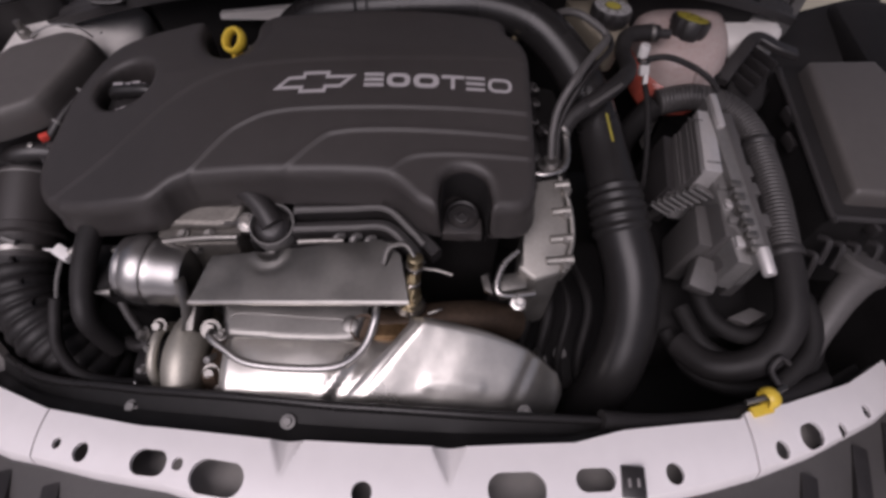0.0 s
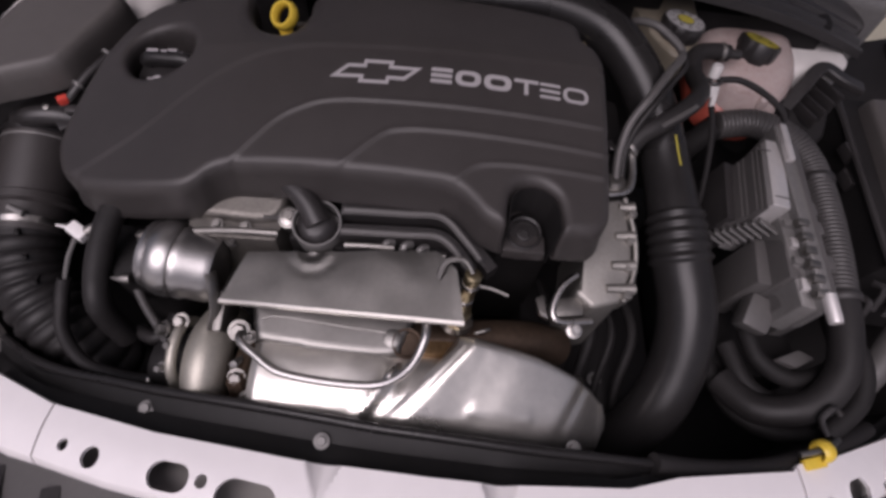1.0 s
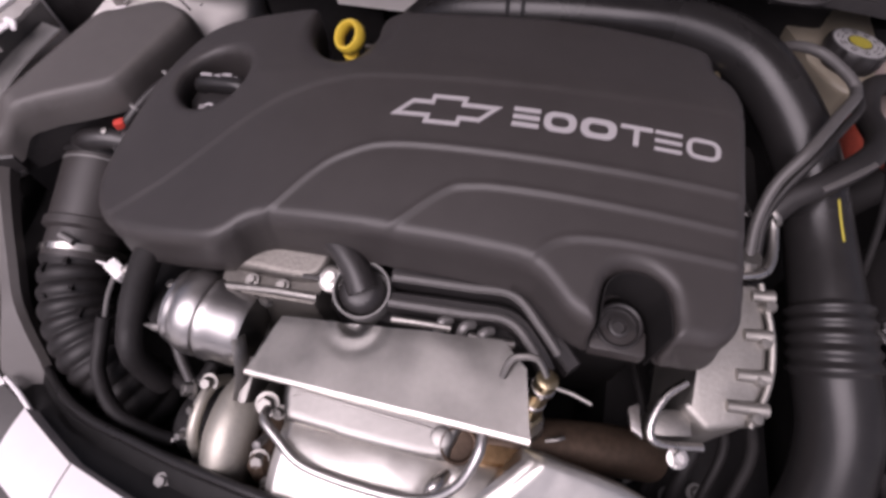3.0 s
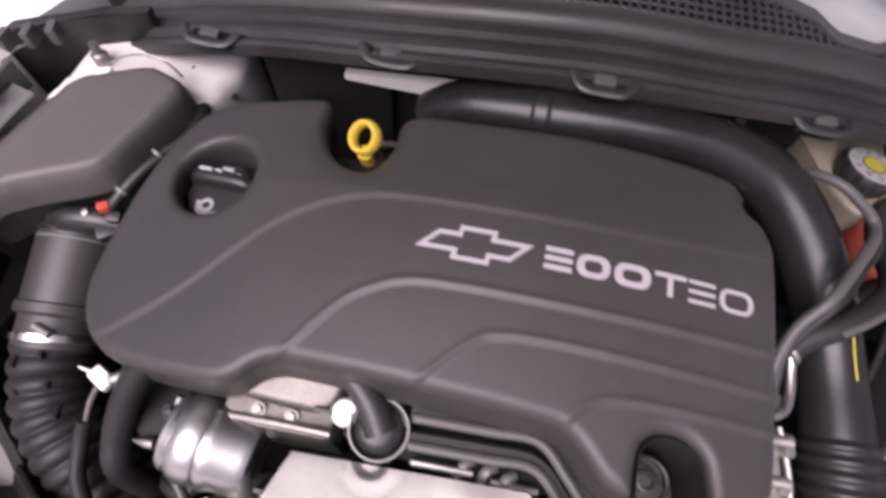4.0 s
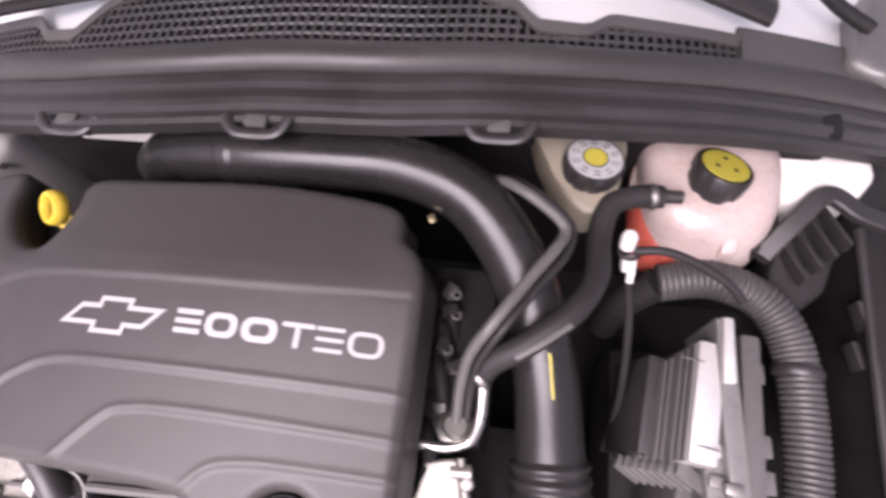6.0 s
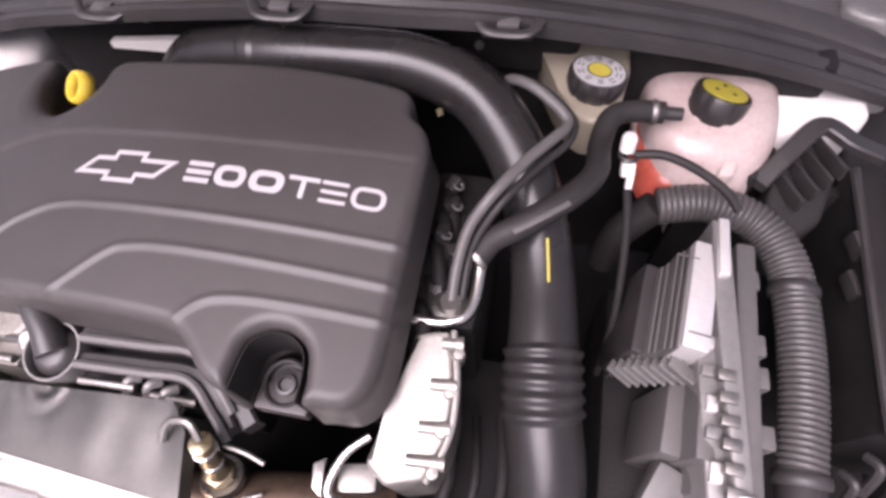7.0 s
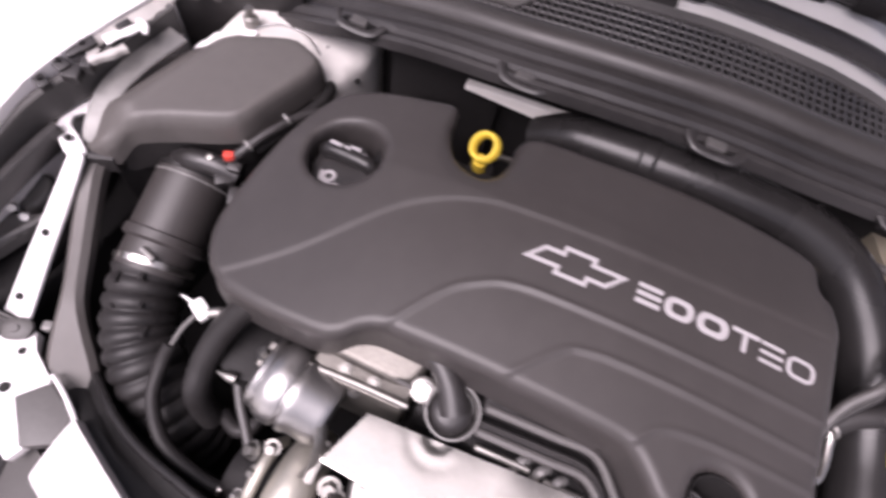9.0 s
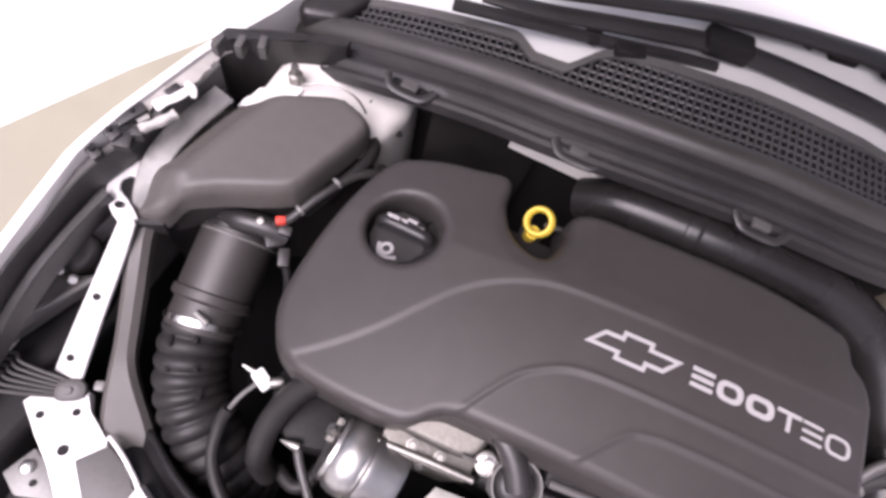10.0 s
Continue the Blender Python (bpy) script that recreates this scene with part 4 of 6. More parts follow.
for dz, dy in ((0.0, 0.0), (-0.008, -0.021)):
    bm = B()
    tube(bm, [(-0.165, -0.131 + dy, 0.783 + dz), (-0.10, -0.128 + dy, 0.783 + dz), (-0.06, -0.127 + dy, 0.782 + dz), (-0.033, -0.148 + dy, 0.774 + dz), (-0.015, -0.166 + dy, 0.767 + dz)], 0.0042, 8, 6)
    part("ledge_line", bm, GREYPL, block)
for p in ((-0.12, -0.158), (-0.10, -0.158), (-0.083, -0.161)):
    bm = B()
    tube(bm, [(p[0], p[1] - 0.010, 0.752), (p[0] + 0.003, p[1], 0.766), (p[0] + 0.010, p[1] + 0.006, 0.762)], 0.0045, 8, 5)
    part("rail_bracket", bm, FINGREY, block)
bm = B()
hexbolt(bm, (-0.07, -0.17, 0.757), (0, 0, 1), 0.005, 0.005)
part("rail_bolt", bm, ALU, block)
for x in (-0.30, -0.27):
    bm = B()
    hexbolt(bm, (x, -0.150, 0.759), (0, -0.2, 1), 0.0045, 0.005)
    part("head_bolt", bm, ALU, block)

pump = thing("pump_sensor", (-0.195, -0.14, 0.74), "black plastic sensor plug in an aluminium collar", "sensor")
PAX = (0.02, -0.22, 1)
bm = B()
lathe(bm, [(0.0265, -0.03), (0.0265, 0.006), (0.0258, 0.008), (0.0243, 0.008), (0.0235, 0.006), (0.0235, -0.018), (0, -0.018)], (-0.192, -0.144, 0.769), PAX, 40)
part("collar", bm, FINGREY, pump)
bm = B()
lathe(bm, [(0, -0.02), (0.021, -0.02), (0.021, 0.004), (0.016, 0.010), (0.011, 0.012), (0, 0.012)], (-0.193, -0.144, 0.766), PAX, 24)
part("plug", bm, BLACK, pump)
bm = B()
tube(bm, [(-0.190, -0.146, 0.774), (-0.203, -0.128, 0.783), (-0.222, -0.112, 0.788), (-0.248, -0.098, 0.784)], 0.012, 14, 6, rfun=lambda s, t: 0.0145 - 0.005 * s / t)
part("boot", bm, BLACK, pump)
bm = B()
lathe(bm, [(0, 0), (0.0035, 0), (0.003, 0.008), (0, 0.009)], (-0.250, -0.096, 0.785), (-1, 0.6, 0.2), 10)
part("boot_tip", bm, FINGREY, pump)
bm = B()
lathe(bm, [(0.0125, -0.012), (0.0125, 0.002), (0.010, 0.003), (0, 0.003)], (-0.2245, -0.137, 0.766), PAX, 22)
part("lug", bm, ALU, pump)
bm = B()
hexbolt(bm, (-0.2245, -0.1375, 0.7695), PAX, 0.0065, 0.006)
part("lug_bolt", bm, STEEL, pump)

# turbo actuator canister
act = thing("turbo_actuator", (-0.325, -0.20, 0.70), "satin silver turbo actuator canister", "actuator")
bm = B()
prof = [(0, -0.042), (0.030, -0.042), (0.036, -0.039), (0.0375, -0.035), (0.0365, -0.032), (0.040, -0.028), (0.0428, -0.020), (0.0428, -0.010), (0.0415, -0.006), (0.0385, -0.005), (0.0385, -0.003), (0.0422, -0.001), (0.0424, 0.004), (0.040, 0.009), (0.0398, 0.030), (0.037, 0.037), (0.028, 0.040), (0, 0.041)]
lathe(bm, prof, (-0.335, -0.181, 0.725), (1.0, -0.08, -0.14), 64)
part("canister", bm, SATIN, act)
for p, d in (((-0.285, -0.162, 0.747), (0.6, 0, 0.8)), ((-0.290, -0.222, 0.724), (0.6, 0, 0.8)), ((-0.378, -0.168, 0.745), (-0.3, 0.2, 0.8))):
    bm = B()
    hexbolt(bm, p, d, 0.005, 0.008)
    part("nut", bm, ALU, act)
bm = B()
box(bm, (-0.288, -0.225, 0.692), (0.010, 0.044, 0.05), 0.004, (15, 0, 0))
part("bracket", bm, ALU, act)
bm = B()
tube(bm, [(-0.300, -0.196, 0.748), (-0.292, -0.214, 0.742), (-0.290, -0.232, 0.722), (-0.296, -0.246, 0.700)], 0.007, 10, 5, flat=0.4)
part("link_strap", bm, ALU, act)
bm = B()
box(bm, (-0.374, -0.165, 0.735), (0.02, 0.028, 0.012), 0.003, (20, 30, 0))
part("side_bracket", bm, ALU, act)

# heat shield plate
plate = thing("heat_shield", (-0.155, -0.2, 0.75), "brushed steel heat shield plate with a folded front edge", "heat shield")
bm = B()
NU, NV = 50, 16
verts = []
for i in range(NU + 1):
    u = i / NU
    x_r, y_r = -0.262 + (0.222) * u, -0.176 + 0.010 * u
    x_f, y_f = -0.283 + (0.254) * u, -0.228 - 0.012 * u
    for j in range(NV + 1):
        v = j / NV
        x, y = x_r + (x_f - x_r) * v, y_r + (y_f - y_r) * v
        cut = max(0, u - 0.9) / 0.1
        y -= 0.022 * cut * (1 - v)
        z = 0.752 + 0.030 * u - (0.014 - 0.003 * u) * v ** 1.2
        q = math.hypot(x + 0.193, y + 0.168)
        z += 0.0025 * math.cos(q * 330) * math.exp(-(q / 0.022) ** 2)
        z += 0.003 * math.exp(-((x + 0.125) / 0.02) ** 2) * (1 - v) * 0.8 + 0.0008 * noise.noise(Vector((x * 30, y * 30, 1)))
        verts.append(bm.verts.new((x, y, z)))
front = [Vector(verts[i * (NV + 1) + NV].co) for i in range(NU + 1)]
for i in range(NU):
    for j in range(NV):
        a = i * (NV + 1) + j
        bm.faces.new((verts[a], verts[a + NV + 1], verts[a + NV + 2], verts[a + 1]))
right = [verts[NU * (NV + 1) + j] for j in range(NV + 1)]
rl = [bm.verts.new(v.co + Vector((0.002, 0, -0.016))) for v in right]
for j in range(NV):
    bm.faces.new((right[j], rl[j], rl[j + 1], right[j + 1]))
bmesh.ops.solidify(bm, geom=bm.faces[:], thickness=-0.0012)
part("plate", bm, PLATE, plate, sharp=50)
bm = B()
loft(bm, [[p + Vector((0, 0.001, 0.0012)), p + Vector((0, -0.002, 0.0006)), p + Vector((0, -0.0028, -0.001)), p + Vector((0, -0.0028, -0.003)), p + Vector((0, 0.0, -0.006)), p + Vector((0, 0.002, -0.004))] for p in front])
part("folded_lip", bm, SHIELD, plate, "bright folded front edge")

# catalytic converter under its clamshell
cat = thing("catalytic_converter", (-0.05, -0.28, 0.55), "shiny stamped steel heat shield over the catalytic converter", "catalytic converter")
SEC = [(-0.248, -0.280, 0.632, 0.040, 0.045), (-0.245, -0.280, 0.632, 0.060, 0.070), (-0.236, -0.280, 0.632, 0.066, 0.075), (-0.17, -0.280, 0.632, 0.069, 0.077), (-0.105, -0.280, 0.632, 0.068, 0.074), (-0.088, -0.280, 0.634, 0.066, 0.069), (-0.06, -0.282, 0.632, 0.064, 0.070), (-0.03, -0.284, 0.634, 0.064, 0.068), (-0.014, -0.284, 0.630, 0.058, 0.064), (0.0, -0.284, 0.628, 0.054, 0.060), (0.05, -0.283, 0.615, 0.046, 0.048), (0.085, -0.280, 0.605, 0.040, 0.040), (0.105, -0.278, 0.600, 0.034, 0.036), (0.118, -0.277, 0.60, 0.032, 0.034), (0.128, -0.276, 0.616, 0.036, 0.042), (0.134, -0.274, 0.612, 0.028, 0.032), (0.137, -0.274, 0.611, 0.012, 0.014)]
xs_ = [s[0] for s in SEC]
bm = B()
loops = []
for x in sorted(set(list(np.linspace(-0.247, 0.136, 90)) + xs_)):
    cy, cz, ry, rz = (sum(interp(x + o, [(s[0], s[k]) for s in SEC]) for o in ((-0.012, -0.009, -0.006, -0.003, 0, 0.003, 0.006, 0.009, 0.012) if -0.22 < x < 0.115 else (0,))) / (9 if -0.22 < x < 0.115 else 1) for k in (1, 2, 3, 4))
    lp = []
    for k in range(64):
        a = 2 * math.pi * k / 64
        c, s = math.cos(a), math.sin(a)
        p = Vector((x, cy + ry * math.copysign(abs(c) ** 0.85, c), cz + rz * math.copysign(abs(s) ** 0.85, s)))
        nz = noise.noise(Vector((x * 14, a * 1.2, 3))) * 0.003 + noise.noise(Vector((x * 45, a * 3, 7))) * 0.0010
        crease = 0.005 * math.exp(-((x + 0.10 + 0.045 * (a - 1.6)) / 0.006) ** 2) * (1 if 1.5 < a < 3.2 else 0)
        crease -= 0.004 * math.exp(-((x + 0.088 + 0.045 * (a - 1.6)) / 0.006) ** 2) * (1 if 1.5 < a < 3.2 else 0)
        crease += 0.003 * math.exp(-((a - 2.1) / 0.05) ** 2) * (1 if -0.035 < x < 0.03 else 0)
        p += Vector((0, c, s)) * (nz + crease)
        lp.append(p)
    loops.append(lp)
loft(bm, loops)
part("clamshell", bm, SHIELD, cat, sharp=60)
# the outer half of the shield: a slanting pressed face with a raised rear edge and a diagonal seam
bm = B()
loops = []
for u in np.linspace(0, 1, 60):
    xm = -0.03 + 0.186 * u
    k = 1 - 0.34 * step3(0.40, 0.90, u) - 0.22 * step3(0.82, 1.0, u) - 0.30 * step3(0.965, 1.0, u)
    zr = 0.738 - 0.27 * (xm + 0.015) - 0.03 * step3(0.7, 1.0, u) - 0.012 * step3(0.10, 0.0, u)
    sec = [(-0.232, zr - 0.10), (-0.236, zr - 0.03), (-0.240, zr - 0.006), (-0.247, zr), (-0.256, zr - 0.001), (-0.280, zr - 0.009), (-0.305, zr - 0.020), (-0.326, zr - 0.033), (-0.340, zr - 0.055), (-0.345, zr - 0.085), (-0.335, zr - 0.12)]
    row = smooth([(0, y, z) for y, z in sec], 4)
    lp = []
    for p in row:
        y = -0.275 + (p.y + 0.275) * k - 0.10 * (xm + 0.015)
        z = zr - 0.03 + (p.z - zr + 0.03) * k
        f = min(1.0, max(0.0, (-0.25 - p.y) / 0.09))
        x = xm - 0.085 * f * (1 - u)
        z += 0.0010 * noise.noise(Vector((x * 22, y * 26, 4))) + 0.0003 * noise.noise(Vector((x * 60, y * 60, 8)))
        z += 0.0030 * math.exp(-((u - 0.03) / 0.02) ** 2)
        z -= 0.0040 * math.exp(-((x - 0.105 - 0.5 * (y + 0.29)) / 0.007) ** 2) * step3(-0.25, -0.275, y)
        z += 0.0032 * math.exp(-((y + 0.308 + 3.0 * (x - 0.02) ** 2) / 0.004) ** 2) * step3(-0.02, -0.01, x) * step3(0.06, 0.05, x)
        lp.append(Vector((x, y, z)))
    loops.append(lp + [Vector((xm, -0.28, zr - 0.14))])
loft(bm, loops)
part("outer_shield", bm, SHIELD, cat, "bright creased outer shield half", sharp=60)
part("upper_shield", moulded([(-0.245, -0.258), (-0.17, -0.263), (-0.10, -0.262), (-0.088, -0.25), (-0.09, -0.20), (-0.245, -0.20)], lambda x, y: 0.7135 + 0.12 * (y + 0.23) + 0.0005 * noise.noise(Vector((x * 25, y * 25, 9))), 0.007, 0.04, 0.004, 0.0, 3), PLATE, cat, "grey stamped upper shield", sharp=50)
bm = B()
tube(bm, [(-0.242, -0.236, 0.713), (-0.225, -0.231, 0.715), (-0.16, -0.235, 0.7145), (-0.108, -0.238, 0.714), (-0.098, -0.246, 0.712)], 0.0010, 8, 6)
part("stamped_bead", bm, PLATE, cat)
bm = B()
lathe(bm, [(0, -0.01), (0.010, -0.01), (0.010, -0.001), (0.008, 0.0), (0, 0.0)], (-0.10, -0.243, 0.7145), (0, -0.2, 1), 18)
part("round_tab", bm, PLATE, cat)
bm = B()
tube(bm, [(-0.10, -0.232, 0.675), (-0.055, -0.232, 0.68), (0.0, -0.222, 0.675), (0.06, -0.212, 0.66), (0.10, -0.205, 0.63)], 0.024, 20, 6)
part("outlet_pipe", bm, SOOT, cat, "sooty dark brown exhaust pipe")
bm = B()
strip(bm, [(-0.075, -0.243, 0.702), (-0.05, -0.243, 0.703), (-0.026, -0.240, 0.701)], 0.012, 0.010, 4, 0.003)
part("tinted_plate", bm, TINT, cat, "brown heat-tinted steel")
bm = B()
lathe(bm, [(0.0, -0.004), (0.013, -0.004), (0.014, 0.0), (0.0165, 0.0005), (0.017, -0.006)], (-0.084, -0.246, 0.710), (0.25, -0.25, 1), 24)
part("pipe_mouth", bm, SOOT, cat, "sooty dark pipe mouth")
bm = B()
tube(bm, [(-0.088, -0.268, 0.704), (-0.097, -0.281, 0.707), (-0.104, -0.292, 0.705)], 0.006, 10, 5, rfun=lambda s, t: 0.003 + 0.004 * math.sin(3 * s / t))
part("weld", bm, STEEL, cat)

# turbo volute
turbo = thing("turbocharger", (-0.31, -0.27, 0.52), "tan cast-iron turbocharger housing with bolts", "turbocharger")
bm = B()
rows = []
for k in range(48):
    a = 2 * math.pi * k / 48
    d = Vector((0, math.cos(a), math.sin(a)))
    r = 0.025 + 0.004 * math.sin(a)
    rows.append([bm.verts.new(Vector((-0.302, -0.266, 0.625)) + d * (0.048 + r * math.cos(b)) + Vector((r * 0.85 * math.sin(b), 0, 0))) for b in [2 * math.pi * j / 18 for j in range(18)]])
for k in range(48):
    for j in range(18):
        bm.faces.new((rows[k][j], rows[(k + 1) % 48][j], rows[(k + 1) % 48][(j + 1) % 18], rows[k][(j + 1) % 18]))
part("volute", bm, IRON, turbo)
bm = B()
lathe(bm, [(0, -0.03), (0.03, -0.03), (0.036, -0.02), (0.036, 0.03), (0, 0.03)], (-0.345, -0.268, 0.62), (1, 0, 0), 28)
part("compressor_back", bm, DARK, turbo)
bm = B()
tube(bm, [(-0.335, -0.225, 0.655), (-0.337, -0.235, 0.675), (-0.338, -0.256, 0.684), (-0.338, -0.285, 0.675), (-0.337, -0.30, 0.65)], 0.006, 10, 6)
part("clamp_band", bm, IRON, turbo)
for p, d, r in (((-0.354, -0.246, 0.68), (-0.6, -0.3, 0.7), 0.007), ((-0.338, -0.236, 0.684), (0.0, -0.4, 0.8), 0.006), ((-0.341, -0.262, 0.68), (-0.3, -0.5, 0.8), 0.005), ((-0.347, -0.286, 0.672), (-0.2, -0.5, 0.8), 0.004), ((-0.267, -0.246, 0.700), (0.1, -0.4, 0.9), 0.008), ((-0.256, -0.250, 0.694), (0.2, -0.4, 0.9), 0.005), ((-0.262, -0.292, 0.684), (0.1, -0.5, 0.8), 0.0065), ((-0.249, -0.312, 0.674), (0.1, -0.5, 0.8), 0.006)):
    bm = B()
    hexbolt(bm, p, d, r, 0.010)
    part("bolt", bm, ALU if r > 0.0045 else FINGREY, turbo)
bm = B()
lathe(bm, [(0, -0.02), (0.004, -0.02), (0.004, 0.012), (0, 0.013)], (-0.264, -0.277, 0.688), (0, -0.5, 0.8), 12)
part("stud", bm, FINGREY, turbo)
bm = B()
box(bm, (-0.262, -0.285, 0.650), (0.018, 0.06, 0.07), 0.007, (-20, 0, 0))
part("flange", bm, SOOT, turbo)
bm = B()
tube(bm, [(-0.262, -0.252, 0.708), (-0.258, -0.262, 0.716), (-0.240, -0.275, 0.716), (-0.21, -0.291, 0.714), (-0.15, -0.297, 0.716), (-0.105, -0.295, 0.722), (-0.078, -0.280, 0.738), (-0.066, -0.255, 0.754), (-0.066, -0.235, 0.755)], 0.0045, 12, 8)
solo("oil_feed_pipe", bm, SATIN, "bent bright steel pipe in front of the converter", "pipe")

# oxygen sensor
o2 = thing("oxygen_sensor", (-0.032, -0.205, 0.70), "brass and steel oxygen sensor with its wire", "sensor")
OAX = (0.12, 0.25, 1)
oo, oz = Vector((-0.032, -0.212, 0.71)), Vector(OAX).normalized()
bm = B()
lathe(bm, [(0, 0), (0.011, 0), (0.011, 0.024), (0.0085, 0.028), (0.0085, 0.062), (0.009, 0.064), (0.009, 0.078), (0.006, 0.08), (0, 0.08)], oo, OAX, 20)
part("body", bm, BRASS, o2)
for h, r, m in ((0.060, 0.0100, STEEL), (0.034, 0.0096, STEEL)):
    bm = B()
    lathe(bm, [(0.0082, 0), (r, 0.001), (r, 0.006), (0.0082, 0.007)], oo + oz * h, OAX, 20)
    part("collar", bm, m, o2)
bm = B()
hexbolt(bm, oo + oz * 0.008, OAX, 0.0135, 0.010, False)
part("hexagon", bm, BRASS, o2)
bm = B()
lathe(bm, [(0, 0), (0.020, 0), (0.018, 0.008), (0, 0.008)], oo - oz * 0.004, OAX, 20)
part("seat", bm, STEEL, o2)
for pts, r in (([(-0.024, -0.192, 0.786), (-0.034, -0.182, 0.794), (-0.052, -0.184, 0.79), (-0.058, -0.197, 0.778)], 0.003), ([(-0.02, -0.19, 0.755), (0.0, -0.192, 0.754), (0.018, -0.197, 0.752)], 0.002)):
    bm = B()
    tube(bm, pts, r, 8, 6)
    part("wire", bm, ALU, o2)
bm = B()
tube(bm, [(-0.010, -0.225, 0.705), (0.0, -0.222, 0.707), (0.006, -0.219, 0.706)], 0.0022, 8, 4)
solo("small_bracket", bm, ALU, "short bright steel stub beside the sensor", "bracket")

# housing at the transmission end
hous = thing("thermostat_housing", (0.14, -0.13, 0.60), "cast aluminium thermostat housing with bolt lugs", "housing")
bm = B()
prism(bm, [(0.118, -0.072), (0.150, -0.066), (0.160, -0.112), (0.160, -0.150), (0.147, -0.185), (0.115, -0.195), (0.095, -0.18), (0.11, -0.14)], 0.60, 0.768, 0.006, 3, 0.0, lambda x, y: 0.25 * (y + 0.07))
part("casting", bm, CAST, hous)
for q in range(4):
    bm = B()
    yy = -0.085 - 0.031 * q
    zz = 0.768 + 0.25 * (yy + 0.07)
    lathe(bm, [(0.0065, -0.03), (0.006, 0.003), (0.0045, 0.0055), (0, 0.006)], (0.158 - 0.002 * q, yy, zz), (0.1, -0.1, 1), 14)
    part("bolt_lug", bm, CAST, hous)
bm = B()
tube(bm, [(0.151, -0.066, 0.768), (0.161, -0.11, 0.760), (0.161, -0.15, 0.749), (0.148, -0.186, 0.740)], 0.003, 8, 5)
part("rim", bm, CAST, hous)
for yy, w in ((-0.078, 0.016), (-0.112, 0.020), (-0.146, 0.024), (-0.172, 0.030)):
    bm = B()
    zz = 0.769 + 0.25 * (yy + 0.07)
    lathe(bm, [(0, 0), (0.0052, 0.001), (0.0056, w * 0.7), (0.0068, w), (0.0068, w + 0.003), (0, w + 0.004)], (0.158 - w, yy, zz - 0.001), (1, 0.08, 0.02), 14)
    part("bolt_stub", bm, CAST, hous)
eye = thing("lifting_eye", (0.08, -0.21, 0.68), "bright bent steel lifting eye with a bolt", "bracket")
bm = B()
tube(bm, [(0.096, -0.160, 0.746), (0.080, -0.175, 0.743), (0.071, -0.195, 0.738), (0.0715, -0.209, 0.734), (0.085, -0.212, 0.731), (0.115, -0.207, 0.728)], 0.0038, 10, 8)
part("rod", bm, STEEL, eye)
bm = B()
prism(bm, [(0.052, -0.188), (0.062, -0.182), (0.062, -0.20), (0.066, -0.212), (0.056, -0.206)], 0.728, 0.734, 0.001)
part("tongue", bm, STEEL, eye)
bm = B()
box(bm, (0.09, -0.192, 0.715), (0.034, 0.024, 0.03), 0.006, (0, 0, 10))
part("lug", bm, ALU, eye)
bm = B()
hexbolt(bm, (0.095, -0.2195, 0.728), (0, -0.3, 1), 0.006, 0.006)
part("bolt", bm, STEEL, eye)

# pipes at the cover's right edge
up = thing("coolant_pipe", (0.14, -0.045, 0.72), "bright bent coolant pipe with a flange", "pipe")
bm = B()
tube(bm, [(0.108, -0.058, 0.763), (0.135, -0.059, 0.764), (0.155, -0.052, 0.765), (0.163, -0.035, 0.766), (0.164, -0.012, 0.770), (0.163, 0.004, 0.775)], 0.0052, 12, 8)
part("bent_pipe", bm, STEEL, up)
bm = B()
lathe(bm, [(0, -0.03), (0.013, -0.03), (0.013, 0), (0.017, 0.001), (0.017, 0.005), (0.012, 0.007), (0.0095, 0.013), (0, 0.013)], (0.143, -0.042, 0.758), (0, 0.15, 1), 22)
part("flange", bm, ALU, up)
bm = B()
tube(bm, [(0.143, -0.04, 0.765), (0.144, -0.01, 0.783), (0.151, 0.016, 0.806), (0.168, 0.038, 0.828), (0.192, 0.075, 0.832), (0.214, 0.108, 0.828), (0.223, 0.126, 0.822), (0.222, 0.137, 0.823), (0.208, 0.147, 0.83), (0.186, 0.160, 0.836), (0.165, 0.177, 0.825), (0.15, 0.195, 0.79), (0.145, 0.20, 0.75)], 0.0052, 12, 8)
solo("brake_line", bm, GREYPL, "grey coated steel line rising to the brake cylinder", "pipe")
bm = B()
tube(bm, [(0.152, -0.035, 0.763), (0.153, -0.005, 0.78), (0.16, 0.014, 0.80), (0.178, 0.038, 0.822), (0.203, 0.075, 0.824), (0.224, 0.106, 0.820), (0.231, 0.128, 0.815), (0.229, 0.142, 0.816), (0.212, 0.155, 0.825), (0.19, 0.168, 0.830), (0.17, 0.184, 0.818), (0.155, 0.20, 0.78), (0.15, 0.205, 0.75)], 0.0038, 10, 8)
solo("brake_line", bm, RUBBER, "thin black steel line rising to the brake cylinder", "pipe")
# hose to the coolant tank
hose = thing("coolant_hose", (0.24, 0.1, 0.76), "black rubber coolant hose with a pale printed strip", "hose")
bm = B()
tube(bm, [(0.160, 0.004, 0.775), (0.172, 0.016, 0.79), (0.193, 0.027, 0.800), (0.235, 0.062, 0.806), (0.256, 0.10, 0.795), (0.260, 0.145, 0.782), (0.270, 0.182, 0.782), (0.295, 0.197, 0.779), (0.322, 0.201, 0.776)], 0.0115, 16, 8)
part("rubber", bm, RUBBER, hose)
bm = B()
tube(bm, [(0.189, 0.0165, 0.8075), (0.21, 0.030, 0.8125), (0.233, 0.0485, 0.8145)], 0.003, 8, 5, flat=0.5, up=(0, 0, 1))
part("print_strip", bm, GREYPL, hose, "pale unreadable print")
